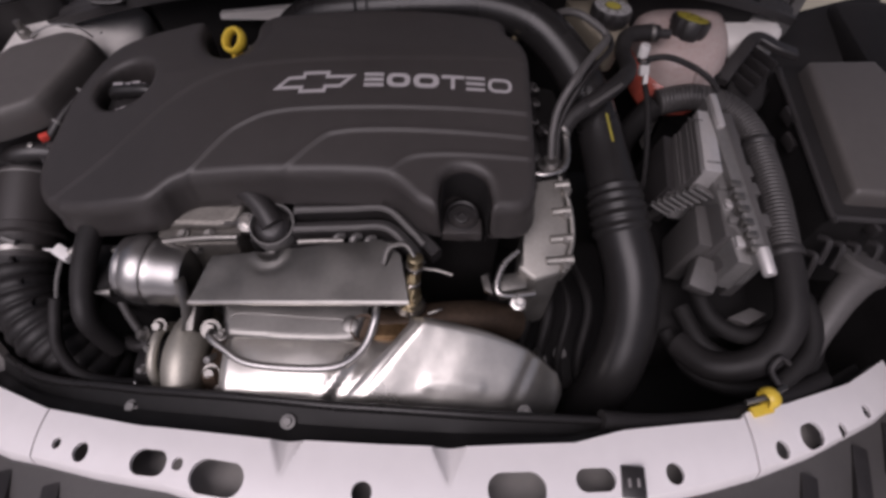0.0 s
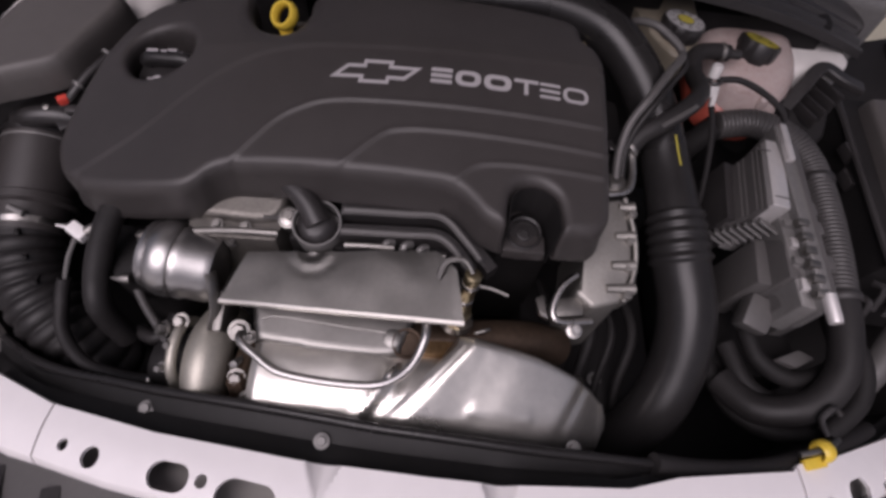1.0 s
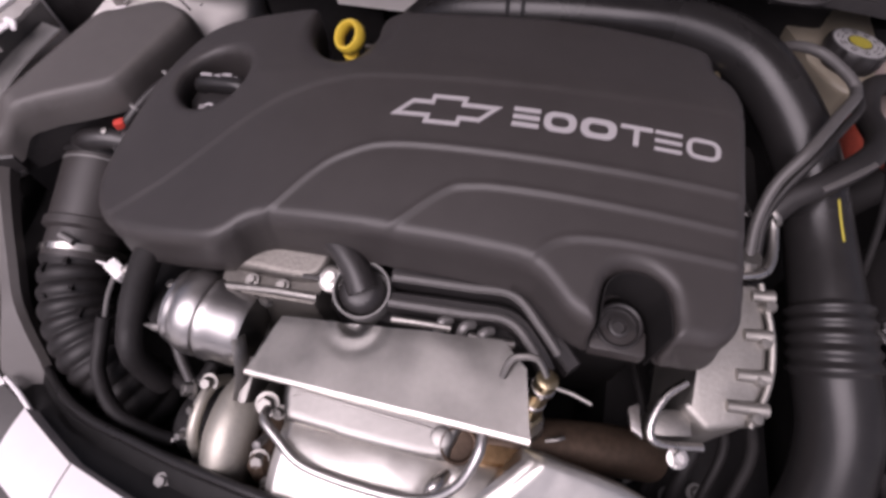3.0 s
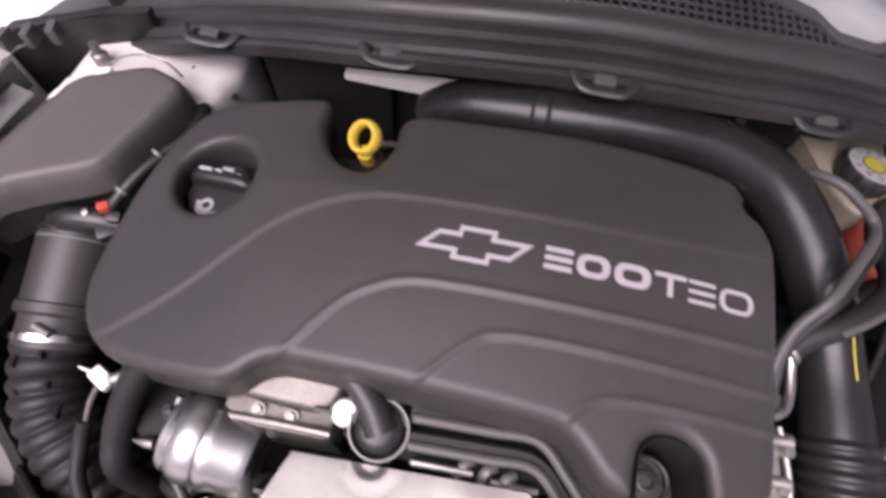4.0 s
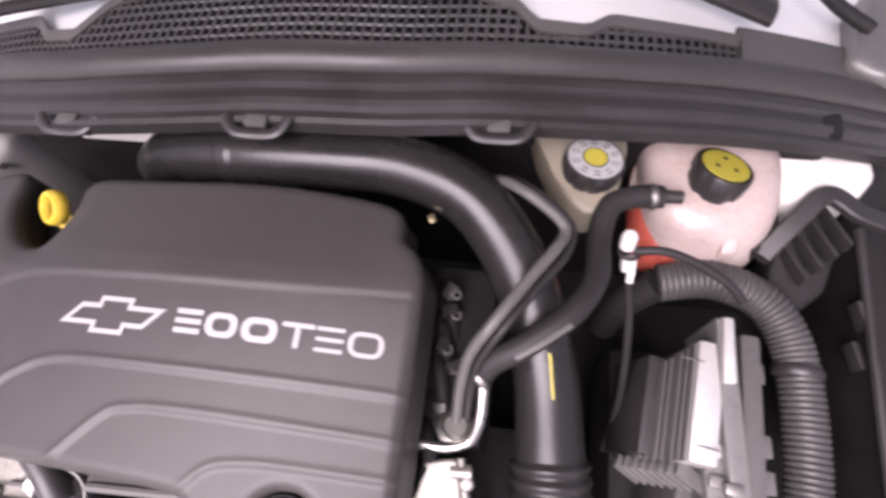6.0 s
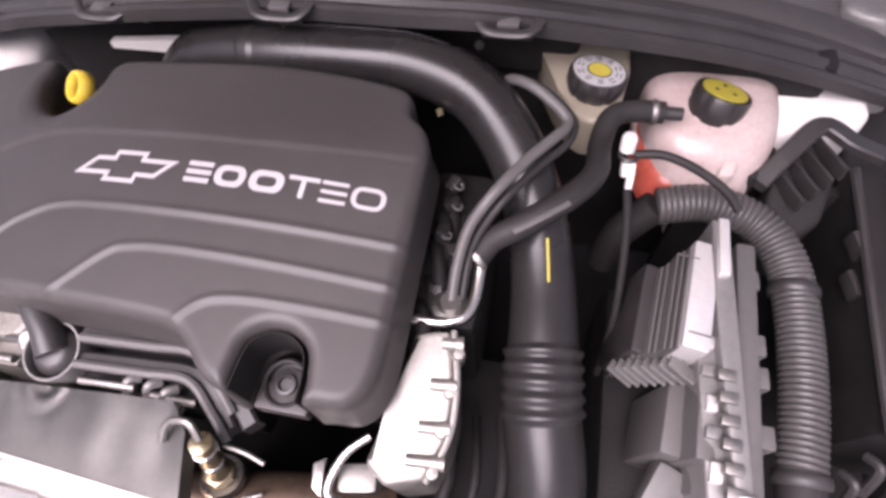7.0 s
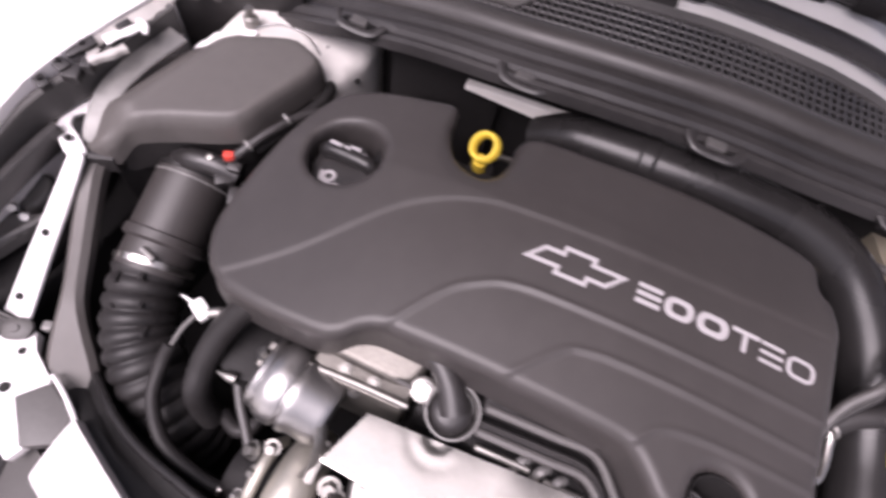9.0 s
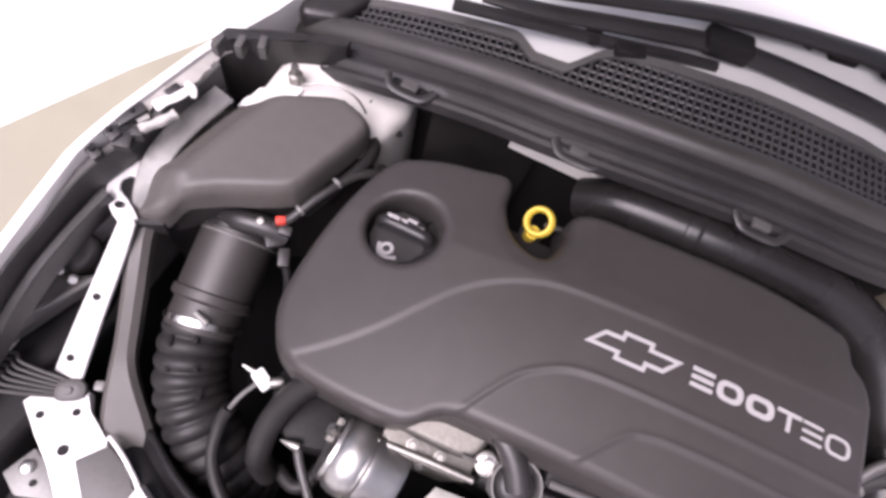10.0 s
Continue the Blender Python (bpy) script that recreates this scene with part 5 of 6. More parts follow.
for p in ((0.160, 0.004, 0.775), (0.312, 0.200, 0.777)):
    bm = B()
    torus(bm, p, (0.8, 0.6, 0.3) if p[0] < 0.2 else (1, 0.1, 0), 0.0115, 0.0022, 24, 8, 1.6)
    part("clamp", bm, ALU, hose)

# charge pipe
CP = [(-0.222, 0.200, 0.770), (-0.178, 0.195, 0.804), (-0.09, 0.188, 0.822), (0.0, 0.187, 0.827), (0.07, 0.184, 0.826), (0.130, 0.166, 0.815), (0.170, 0.130, 0.796), (0.198, 0.086, 0.774), (0.213, 0.045, 0.755), (0.223, 0.0, 0.740), (0.230, -0.06, 0.728), (0.236, -0.11, 0.715), (0.248, -0.165, 0.690), (0.247, -0.22, 0.650), (0.228, -0.27, 0.60), (0.20, -0.30, 0.53)]


def cp_r(s, total):
    r = 0.030 + 0.004 * step3(0.55, 0.72, s)
    d = s - 0.668
    if abs(d) < 0.030:
        r += 0.0045 * (0.25 + 0.75 * math.cos(d / 0.026 * 2 * math.pi) ** 2)
    if s < 0.14 and s > 0.125:
        r += 0.002
    return r


charge = thing("charge_pipe", (0.0, 0.1, 0.6), "satin black plastic charge air pipe with a bellows", "pipe")
bm = B()
tube(bm, CP, 0.03, 26, 10, rfun=cp_r, step=0.0022)
part("pipe", bm, GLOSSHOSE, charge, sharp=60)
bm = B()
tube(bm, [(0.2195, 0.030, 0.7815), (0.2225, 0.012, 0.7755), (0.2255, -0.008, 0.7705)], 0.0012, 6, 5, flat=0.4, up=(0, 0, 1))
part("yellow_dash", bm, YPRINT, charge, "thin yellow paint dash")
# engine end face: dark clutter by the cover's right rear
clut = thing("wiring_harness", (0.13, 0.05, 0.70), "black wiring harness and plugs beside the engine cover", "wiring harness")
random.seed(5)
for k in range(5):
    bm = B()
    y0 = 0.11 - 0.034 * k
    tube(bm, [(0.105, y0, 0.73), (0.12, y0 - 0.03, 0.75 + 0.012 * random.random()), (0.13, y0 - 0.07, 0.745), (0.135, y0 - 0.10, 0.70)], 0.005 + 0.003 * random.random(), 10, 5)
    part("wire", bm, DARK, clut)
for p in ((0.122, 0.088, 0.785), (0.130, 0.062, 0.778), (0.128, 0.035, 0.772), (0.133, 0.005, 0.772), (0.125, -0.02, 0.765)):
    bm = B()
    p = (p[0] + random.uniform(-0.006, 0.004), p[1] + random.uniform(-0.01, 0.01), p[2] - random.uniform(0.0, 0.02))
    box(bm, p, (0.016, 0.012, 0.012), 0.002, (10, 20, 30 * p[1] * 100))
    part("plug", bm, BLACK, clut)
    bm = B()
    torus(bm, (p[0] + 0.005, p[1] - 0.004, p[2] + 0.004), (0.3, 0.2, 1), 0.0045, 0.0011, 14, 6)
    part("crimp", bm, FINGREY, clut)
bm = B()
box(bm, (0.101, 0.138, 0.812), (0.006, 0.008, 0.003), 0.001, (10, 0, 30))
part("tag", bm, BRASS, clut, "small faded yellow tag")
bm = B()
box(bm, (0.13, 0.03, 0.66), (0.08, 0.18, 0.18), 0.02)
solo("transmission_case", bm, DARK, "dark transmission case beside the engine", "transmission")
bm = B()
box(bm, (0.17, -0.14, 0.44), (0.20, 0.26, 0.20), 0.03)
low = thing("transmission_case", (0.17, -0.14, 0.34), "dark lower transmission case with grime and bolts", "transmission")
part("case", bm, DARK, low)
for k, (x, y) in enumerate(((0.12, -0.235), (0.15, -0.225), (0.165, -0.25), (0.135, -0.262), (0.18, -0.215), (0.10, -0.215))):
    bm = B()
    hexbolt(bm, (x, y, 0.541), (0.1, -0.3, 1), 0.006 + 0.001 * (k % 3), 0.008)
    part("bolt", bm, FINGREY, low)
for k in range(5):
    bm = B()
    x = 0.09 + 0.028 * k
    tube(bm, [(x, -0.10, 0.60 - 0.01 * (k % 2)), (x + 0.01, -0.17, 0.61), (x - 0.005, -0.24, 0.565), (x + 0.015, -0.30, 0.50)], 0.005 + 0.0015 * (k % 3), 10, 6)
    part("hose", bm, DARK, low)

# ---------------- right side: reservoirs, control unit, boxes ----------------
CAPAX = (0.10, 0.16, 1)


brake = thing("brake_fluid_reservoir", (0.235, 0.22, 0.70), "beige brake fluid reservoir with a black cap", "fluid reservoir")
bm = B()
prism(bm, [(0.180, 0.305), (0.192, 0.262), (0.210, 0.222), (0.232, 0.186), (0.247, 0.174), (0.264, 0.177), (0.280, 0.204), (0.288, 0.25), (0.285, 0.305)], 0.72, 0.783, 0.018, 4, -0.12, lambda x, y: 0.06 * (y - 0.22))
part("tank", bm, BEIGE, brake)
bm = B()
o = Vector((0.250, 0.221, 0.789))
lathe(bm, [(0, -0.008), (0.027, -0.008), (0.029, -0.004), (0.0305, 0.002), (0.0305, 0.012), (0.029, 0.015), (0, 0.015)], o, CAPAX, 96, lambda a, h: 1 - 0.05 * (math.cos(10 * a) > 0.55) if h < 0.013 else 1)
bcap = part("cap", bm, BLACK, brake, "black ribbed screw cap")
zc = Vector(CAPAX).normalized()
bm = B()
lathe(bm, [(0, 0), (0.0268, 0), (0.0268, 0.0008), (0, 0.0008)], o + zc * 0.015, CAPAX, 40)
part("cap_label", bm, CAPGREY, bcap, "grey printed cap disc")
bm = B()
lathe(bm, [(0, 0), (0.0115, 0), (0.0115, 0.0007), (0, 0.0007)], o + zc * 0.016, CAPAX, 26)
part("yellow_dot", bm, YPRINT, bcap, "round yellow mark")
bm = B()
torus(bm, o + zc * 0.0160, CAPAX, 0.0122, 0.0008, 30, 6)
part("dark_ring", bm, BLACK, bcap)
bm = B()
xx, yy, _ = axis_frame(CAPAX)
for k in range(10):
    a = 2 * math.pi * k / 10 + 0.2
    for rr in (0.018, 0.0225):
        c = o + zc * 0.0161 + (xx * math.cos(a) + yy * math.sin(a)) * rr
        box(bm, c, (0.006, 0.0012, 0.0005), 0, (0, 0, math.degrees(math.atan2((xx * -math.sin(a) + yy * math.cos(a)).y, (xx * -math.sin(a) + yy * math.cos(a)).x))))
part("cap_bars", bm, GREYPL, bcap, "small unreadable print")

tank = thing("coolant_tank", (0.37, 0.24, 0.60), "milky plastic coolant tank with red coolant", "coolant tank")


def blob(cx, cy, cz, rx, ry, rz, e=0.55, n1=36, n2=22, cut=None, grow=0.0):
    bm = B()
    loops = []
    for j in range(n2 + 1):
        b = -math.pi / 2 + math.pi * j / n2
        cb, sb = math.cos(b), math.sin(b)
        r = max(cb, 0.0) ** e if 0 < j < n2 else 0.02
        h = math.copysign(abs(sb) ** e, sb)
        if cut is not None and h * rz + cz > cut:
            h = (cut - cz) / rz
        lp = []
        for k in range(n1):
            a = 2 * math.pi * k / n1
            c, s = math.cos(a), math.sin(a)
            lp.append(Vector((cx + (rx + grow) * r * math.copysign(abs(c) ** 0.75, c), cy + (ry + grow) * r * math.copysign(abs(s) ** 0.75, s) + 0.02 * h, cz + rz * h)))
        loops.append(lp)
    loft(bm, loops)
    return bm


part("upper_shell", blob(0.388, 0.276, 0.711, 0.074, 0.108, 0.047, 0.55), MILKY, tank)
part("lower_shell", blob(0.374, 0.246, 0.684, 0.064, 0.090, 0.032, 0.5), COOLANT, tank, "lower half stained red by coolant")
bm = B()
torus(bm, (0.382, 0.252, 0.703), (0, -0.2, 1), 0.071, 0.004, 40, 8, 0.8)
part("weld_seam", bm, MILKY, tank)
bm = B()
prism(bm, [(0.392, 0.166), (0.410, 0.168), (0.420, 0.215), (0.400, 0.215)], 0.66, 0.738, 0.006, 3, 0, lambda x, y: 0.4 * (y - 0.19))
part("rib", bm, MILKY, tank)
bm = B()
lathe(bm, [(0.016, -0.004), (0.0145, 0.0005), (0.011, 0.0022), (0.006, 0.003), (0, 0.0032)], (0.357, 0.193, 0.7325), (-0.1, -0.72, 0.7), 24, lambda a, h: 1 + 0.25 * math.cos(2 * a))
part("level_mark", bm, PALERED, tank, "faint red coolant behind the wall")
CA2 = (0.2, 0.34, 1)
z2 = Vector(CA2).normalized()
o = Vector((0.385, 0.242, 0.751))
bm = B()
lathe(bm, [(0.026, -0.03), (0.026, 0)], o, CA2, 24)
part("neck", bm, MILKY, tank)
bm = B()
lathe(bm, [(0, -0.012), (0.028, -0.012), (0.0305, -0.008), (0.0305, 0.016), (0.029, 0.019), (0, 0.019)], o, CA2, 72, lambda a, h: 1 - 0.06 * (math.cos(6 * a) > 0.75) if h < 0.018 else 1)
ccap = part("cap", bm, BLACK, tank, "black screw cap with yellow print")
bm = B()
lathe(bm, [(0.0225, 0), (0.0245, 0), (0.0245, 0.0009), (0.0225, 0.0009)], o + z2 * 0.0192, CA2, 40)
part("yellow_ring", bm, YPRINT, ccap)
x2, y2, _ = axis_frame(CA2)
bm = B()
for k in range(3):
    a = 2 * math.pi * k / 3 + 0.6
    c = o + z2 * 0.0195 + (x2 * math.cos(a) + y2 * math.sin(a)) * 0.011
    lathe(bm, [(0, 0), (0.0088, 0), (0.0088, 0.0007), (0, 0.0007)], c, CA2, 24, lambda a, h: 0.72 + 0.28 * math.cos(3 * a + 1))
part("yellow_print", bm, YPRINT, ccap, "yellow warning print")
bm = B()
for k in range(3):
    a = 2 * math.pi * k / 3 + 0.6
    c = o + z2 * 0.0205 + (x2 * math.cos(a) + y2 * math.sin(a)) * 0.011
    lathe(bm, [(0, 0), (0.0026, 0), (0.0026, 0.0005), (0, 0.0005)], c, CA2, 8)
part("print_mark", bm, BLACK, ccap)
bm = B()
lathe(bm, [(0.007, -0.02), (0.007, 0), (0, 0)], (0.322, 0.203, 0.774), (-1, -0.05, 0.05), 14)
part("outlet", bm, BLACK, tank)
bm = B()
box(bm, (0.43, 0.21, 0.66), (0.05, 0.06, 0.12), 0.012, (0, 0, -30))
part("bracket", bm, DARK, tank)

# white quick connector and its thin hoses
conn = thing("hose_connector", (0.287, 0.13, 0.75), "white plastic quick connector on a thin black hose", "connector")
bm = B()
lathe(bm, [(0, 0), (0.0075, 0), (0.0075, 0.014), (0.006, 0.017), (0, 0.017)], (0.286, 0.140, 0.784), (-0.03, 0.25, 1), 20)
part("top", bm, CONNWHITE, conn)
bm = B()
box(bm, (0.290, 0.128, 0.770), (0.014, 0.010, 0.016), 0.003, (-30, 0, 10))
box(bm, (0.294, 0.120, 0.760), (0.007, 0.008, 0.016), 0.002, (-40, 0, 0))
part("body", bm, CONNWHITE, conn)
bm = B()
torus(bm, (0.288, 0.134, 0.782), (-0.03, 0.3, 1), 0.0085, 0.0022, 18, 6)
part("ring", bm, BLACK, conn)
bm = B()
tube(bm, [(0.293, 0.112, 0.757), (0.297, 0.085, 0.742), (0.301, 0.05, 0.71), (0.303, 0.01, 0.665), (0.30, -0.03, 0.60)], 0.0042, 10, 6)
part("lower_hose", bm, DARK, conn)
bm = B()
tube(bm, [(0.293, 0.136, 0.782), (0.32, 0.137, 0.785), (0.352, 0.130, 0.778), (0.383, 0.118, 0.765), (0.40, 0.108, 0.75)], 0.0045, 10, 6)
part("upper_hose", bm, RUBBER, conn)

# control unit
ecu = thing("engine_control_unit", (0.35, 0.0, 0.60), "silver die-cast engine control unit with cooling fins", "control unit")
bm = B()
box(bm, (0.357, 0.010, 0.700), (0.024, 0.108, 0.114), 0.004, (0, 4, -8))
part("case", bm, SILVERPL, ecu)
bm = B()
box(bm, (0.326, 0.008, 0.672), (0.036, 0.096, 0.08), 0.004, (0, 12, -8))
part("fin_base", bm, BLACK, ecu)
for yy in (0.045, -0.03):
    bm = B()
    box(bm, (0.353 - 0.1 * (yy - 0.01), yy, 0.7572), (0.020, 0.0015, 0.0015), 0.0005, (0, 0, -8))
    part("case_seam", bm, GREYPL, ecu)
for k in range(7):
    bm = B()
    drop = 0.0035 * k + 0.010 * (k > 2) + 0.012 * (k > 4)
    box(bm, (0.344 - 0.0046 * k, 0.010 - 0.0015 * k, 0.708 - drop), (0.0022, 0.104 - 0.003 * k, 0.082), 0.0007, (0, 6, -8))
    part("fin", bm, GREYPL, ecu)
for k in range(8):
    bm = B()
    box(bm, (0.352 - 0.0062 * k, -0.053 + 0.0002 * k, 0.727 - 0.0062 * k), (0.027, 0.015, 0.0028), 0.0008, (-24, 12, -30))
    part("front_fin", bm, FINGREY, ecu)
bm = B()
prism(bm, [(0.370, 0.086), (0.385, 0.083), (0.388, 0.0), (0.399, -0.165), (0.385, -0.170), (0.372, 0.0)], 0.68, 0.757, 0.003, 2, 0, lambda x, y: 0.11 * min(y, 0.05))
part("rail", bm, FINGREY, ecu, "dull silver mounting rail")
bm = B()
box(bm, (0.378, 0.055, 0.763), (0.010, 0.06, 0.010), 0.003, (0, 0, -2))
part("rail_head", bm, SILVERPL, ecu)
for k in range(6):
    bm = B()
    box(bm, (0.379 + 0.001 * k, -0.06 - 0.018 * k, 0.748 - 0.0018 * k), (0.015, 0.010, 0.010), 0.002, (0, 0, -4))
    part("rail_notch", bm, ALU, ecu)
bm = B()
lathe(bm, [(0, -0.004), (0.007, -0.004), (0.008, 0), (0.008, 0.03), (0, 0.03)], (0.393, -0.180, 0.737), (-0.05, 1, 0.1), 18)
part("rail_end", bm, SILVERPL, ecu)
bm = B()
prism(bm, [(0.360, 0.055), (0.372, 0.055), (0.374, -0.02), (0.388, -0.165), (0.368, -0.160), (0.362, -0.055)], 0.66, 0.742, 0.003, 2, 0, lambda x, y: 0.10 * min(y, 0.05))
part("case_flange", bm, FINGREY, ecu, "dull grey cast flange")
for k, (yy, w, h) in enumerate(((0.02, 0.012, 0.02), (-0.03, 0.010, 0.012), (-0.055, 0.014, 0.010), (-0.082, 0.009, 0.014), (-0.105, 0.013, 0.010), (-0.135, 0.010, 0.016))):
    bm = B()
    box(bm, (0.367 - 0.05 * yy, yy, 0.743 + 0.10 * yy), (w, h, 0.010), 0.002, (0, 0, -5))
    part("flange_lug", bm, SILVERPL if k % 2 else FINGREY, ecu)
tray = thing("control_unit_tray", (0.36, -0.07, 0.5), "grey plastic tray with plugs under the control unit", "tray")
bm = B()
box(bm, (0.376, -0.105, 0.650), (0.022, 0.090, 0.09), 0.004, (0, 4, -3))
part("plug_block", bm, GREYPL, tray)
bm = B()
box(bm, (0.350, -0.090, 0.652), (0.024, 0.066, 0.10), 0.005, (0, 6, -8))
part("plug_block", bm, GREYPL, tray)
bm = B()
box(bm, (0.366, -0.092, 0.676), (0.018, 0.070, 0.11), 0.004, (0, 5, -5))
part("plug_lever", bm, GREYPL, tray)
bm = B()
box(bm, (0.354, -0.146, 0.66), (0.036, 0.046, 0.03), 0.007, (16, 6, -22))
part("plug", bm, GREYPL, tray)
bm = B()
box(bm, (0.404, -0.04, 0.682), (0.018, 0.24, 0.11), 0.004, (0, 0, -3))
part("side_wall", bm, GREYPL, tray)
for yy in (0.045, -0.02, -0.05, -0.10):
    bm = B()
    box(bm, (0.414, yy, 0.715), (0.018, 0.02, 0.03), 0.003)
    part("tab", bm, GREYPL, tray)
bm = B()
box(bm, (0.39, -0.05, 0.50), (0.16, 0.30, 0.14), 0.02)
part("base", bm, DARK, tray)

# corrugated loom
loom = thing("cable_loom", (0.43, 0.0, 0.6), "black corrugated cable loom bending round the control unit", "cable loom")
COR = [(0.298, 0.116, 0.60), (0.308, 0.126, 0.655), (0.338, 0.140, 0.696), (0.39, 0.147, 0.702), (0.440, 0.132, 0.698), (0.468, 0.092, 0.692), (0.476, 0.03, 0.686), (0.474, -0.05, 0.680), (0.467, -0.118, 0.674)]
bm = B()
tube(bm, COR[2:], 0.0205, 20, 10, rfun=ribbed(0.0195, 0.0022, 0.0062), step=0.00124)
part("corrugated_tube", bm, GREYLOOM, loom, sharp=70)
# first stretch of the loom, smooth and in the darker black
bm = B()
tube(bm, COR[:3], 0.0185, 18, 8)
part("dark_end", bm, DARK, loom, "darker smooth end of the loom")
bm = B()
tube(bm, [(0.467, -0.116, 0.674), (0.463, -0.165, 0.668), (0.452, -0.215, 0.655), (0.42, -0.25, 0.63), (0.37, -0.25, 0.60), (0.34, -0.21, 0.58)], 0.020, 16, 8)
part("tape_wrap", bm, RUBBER, loom)
for p, d in (((0.4735, 0.06, 0.689), (0.1, 1, 0.1)), ((0.467, -0.118, 0.674), (0, 1, 0.1))):
    bm = B()
    torus(bm, p, d, 0.0210, 0.003, 28, 8, 2.2)
    part("tape_band", bm, BLACK, loom)
# cables take the deeper black for the shade low in the bay
for n, pts in enumerate([[(0.365, -0.15, 0.62), (0.378, -0.19, 0.615), (0.415, -0.215, 0.62), (0.47, -0.195, 0.625), (0.50, -0.15, 0.62)],
                         [(0.345, -0.165, 0.60), (0.37, -0.222, 0.595), (0.425, -0.245, 0.60), (0.49, -0.22, 0.605), (0.535, -0.15, 0.60)],
                         [(0.33, -0.19, 0.57), (0.36, -0.25, 0.57), (0.42, -0.275, 0.58), (0.50, -0.25, 0.59), (0.55, -0.18, 0.58)],
                         [(0.46, -0.14, 0.66), (0.485, -0.19, 0.655), (0.48, -0.24, 0.64), (0.44, -0.28, 0.62)]]):
    bm = B()
    tube(bm, pts, 0.012, 12, 8)
    solo("battery_cable", bm, DARK, "thick black battery cable curving below the control unit", "cable", "cables below the control unit")
bm = B()
prism(bm, [(0.395, -0.19), (0.43, -0.175), (0.45, -0.185), (0.42, -0.2)], 0.60, 0.626, 0.003)
solo("cable_tag", bm, GREYPL, "grey tag on the battery cables", "tag")

# fuse box
fuse = thing("fuse_box", (0.6, 0.07, 0.5), "black under-hood fuse box with a grained lid", "fuse box")
bm = B()
prism(bm, [(0.566, -0.042), (0.72, -0.054), (0.73, 0.10), (0.70, 0.224), (0.590, 0.220)], 0.685, 0.714, 0.009, 3, 0.03)
part("lid", bm, AIRBOX, fuse)
bm = B()
prism(bm, [(0.540, -0.066), (0.74, -0.080), (0.75, 0.12), (0.71, 0.244), (0.560, 0.240)], 0.50, 0.688, 0.006, 2, -0.04)
part("body", bm, DARK, fuse)
bm = B()
tube(bm, [(0.558, 0.229, 0.689), (0.540, -0.046, 0.689), (0.544, -0.066, 0.689), (0.562, -0.070, 0.689), (0.73, -0.080, 0.689)], 0.005, 8, 4)
part("rim", bm, BLACK, fuse)
for p in ((0.548, 0.13, 0.68), (0.545, 0.09, 0.665), (0.60, -0.072, 0.675)):
    bm = B()
    box(bm, p, (0.008, 0.03, 0.02), 0.003, (0, 0, 10))
    part("latch", bm, BLACK, fuse)
arm = thing("holder_arm", (0.5, 0.22, 0.70), "black plastic holder arm between tank and fuse box", "holder")
bm = B()
strip(bm, [(0.44, 0.175, 0.715), (0.468, 0.208, 0.735), (0.498, 0.238, 0.747), (0.53, 0.222, 0.742), (0.56, 0.215, 0.735)], 0.010, 0.012, 6, 0.002)
part("arm", bm, BLACK, arm)
bm = B()
prism(bm, [(0.452, 0.150), (0.460, 0.190), (0.497, 0.240), (0.514, 0.232), (0.526, 0.205), (0.512, 0.150), (0.488, 0.128)], 0.64, 0.722, 0.008, 3, 0, lambda x, y: 0.35 * (y - 0.24))
part("head", bm, DARK, arm)
for k in range(4):
    bm = B()
    box(bm, (0.470 + 0.013 * k, 0.172 + 0.012 * k, 0.710 + 0.005 * k), (0.004, 0.05, 0.018), 0.0015, (-8, 0, 20))
    part("web", bm, BLACK, arm)
for p in ((0.53, -0.085, 0.665), (0.55, -0.09, 0.66), (0.575, -0.088, 0.655), (0.60, -0.09, 0.66), (0.515, -0.10, 0.65)):
    bm = B()
    tube(bm, [p, (p[0] + 0.006, p[1] - 0.012, p[2] + 0.006), (p[0] + 0.002, p[1] - 0.03, p[2] - 0.02)], 0.005, 8, 5)
    solo("small_wire", bm, BLACK, "short black wire below the fuse box", "wire", "wires below the fuse box")

# washer filler and the yellow clip
wash = thing("washer_filler", (0.55, -0.18, 0.55), "grey washer filler neck with a round cap", "filler neck")
bm = B()
tube(bm, [(0.582, -0.135, 0.645), (0.55, -0.165, 0.635), (0.52, -0.205, 0.615), (0.497, -0.24, 0.585), (0.49, -0.26, 0.54)], 0.02, 16, 8, rfun=lambda s, t: 0.024 - 0.008 * min(1, s / t * 2))
part("neck", bm, GREYPL, wash)
bm = B()
lathe(bm, [(0, -0.02), (0.03, -0.02), (0.034, -0.012), (0.034, 0.004), (0.030, 0.008), (0, 0.010)], (0.588, -0.122, 0.652), (0.3, 0.45, 1), 34)
part("cap", bm, GREYPL, wash)
yc = thing("cable_clip", (0.387, -0.310, 0.65), "yellow plastic cable clip on the white support", "clip")
bm = B()
torus(bm, (0.388, -0.311, 0.672), (1, 0.35, -0.1), 0.0095, 0.0036, 22, 8, 2.2)
part("ring", bm, YELLOW, yc)
bm = B()
box(bm, (0.378, -0.324, 0.667), (0.026, 0.012, 0.008), 0.002, (0, 0, 15))
part("foot", bm, YELLOW, yc)
bm = B()
tube(bm, [(0.357, -0.318, 0.676), (0.387, -0.310, 0.676), (0.415, -0.296, 0.666)], 0.0035, 8, 4)
solo("release_cable", bm, ALU, "thin grey hood release cable through the yellow clip", "cable")
bm = B()
tube(bm, [(0.425, -0.285, 0.64), (0.415, -0.27, 0.65), (0.425, -0.258, 0.66), (0.44, -0.262, 0.65)], 0.004, 8, 5)
solo("hose_nipple", bm, BLACK, "small black plastic hose nipple beside the support", "nipple")

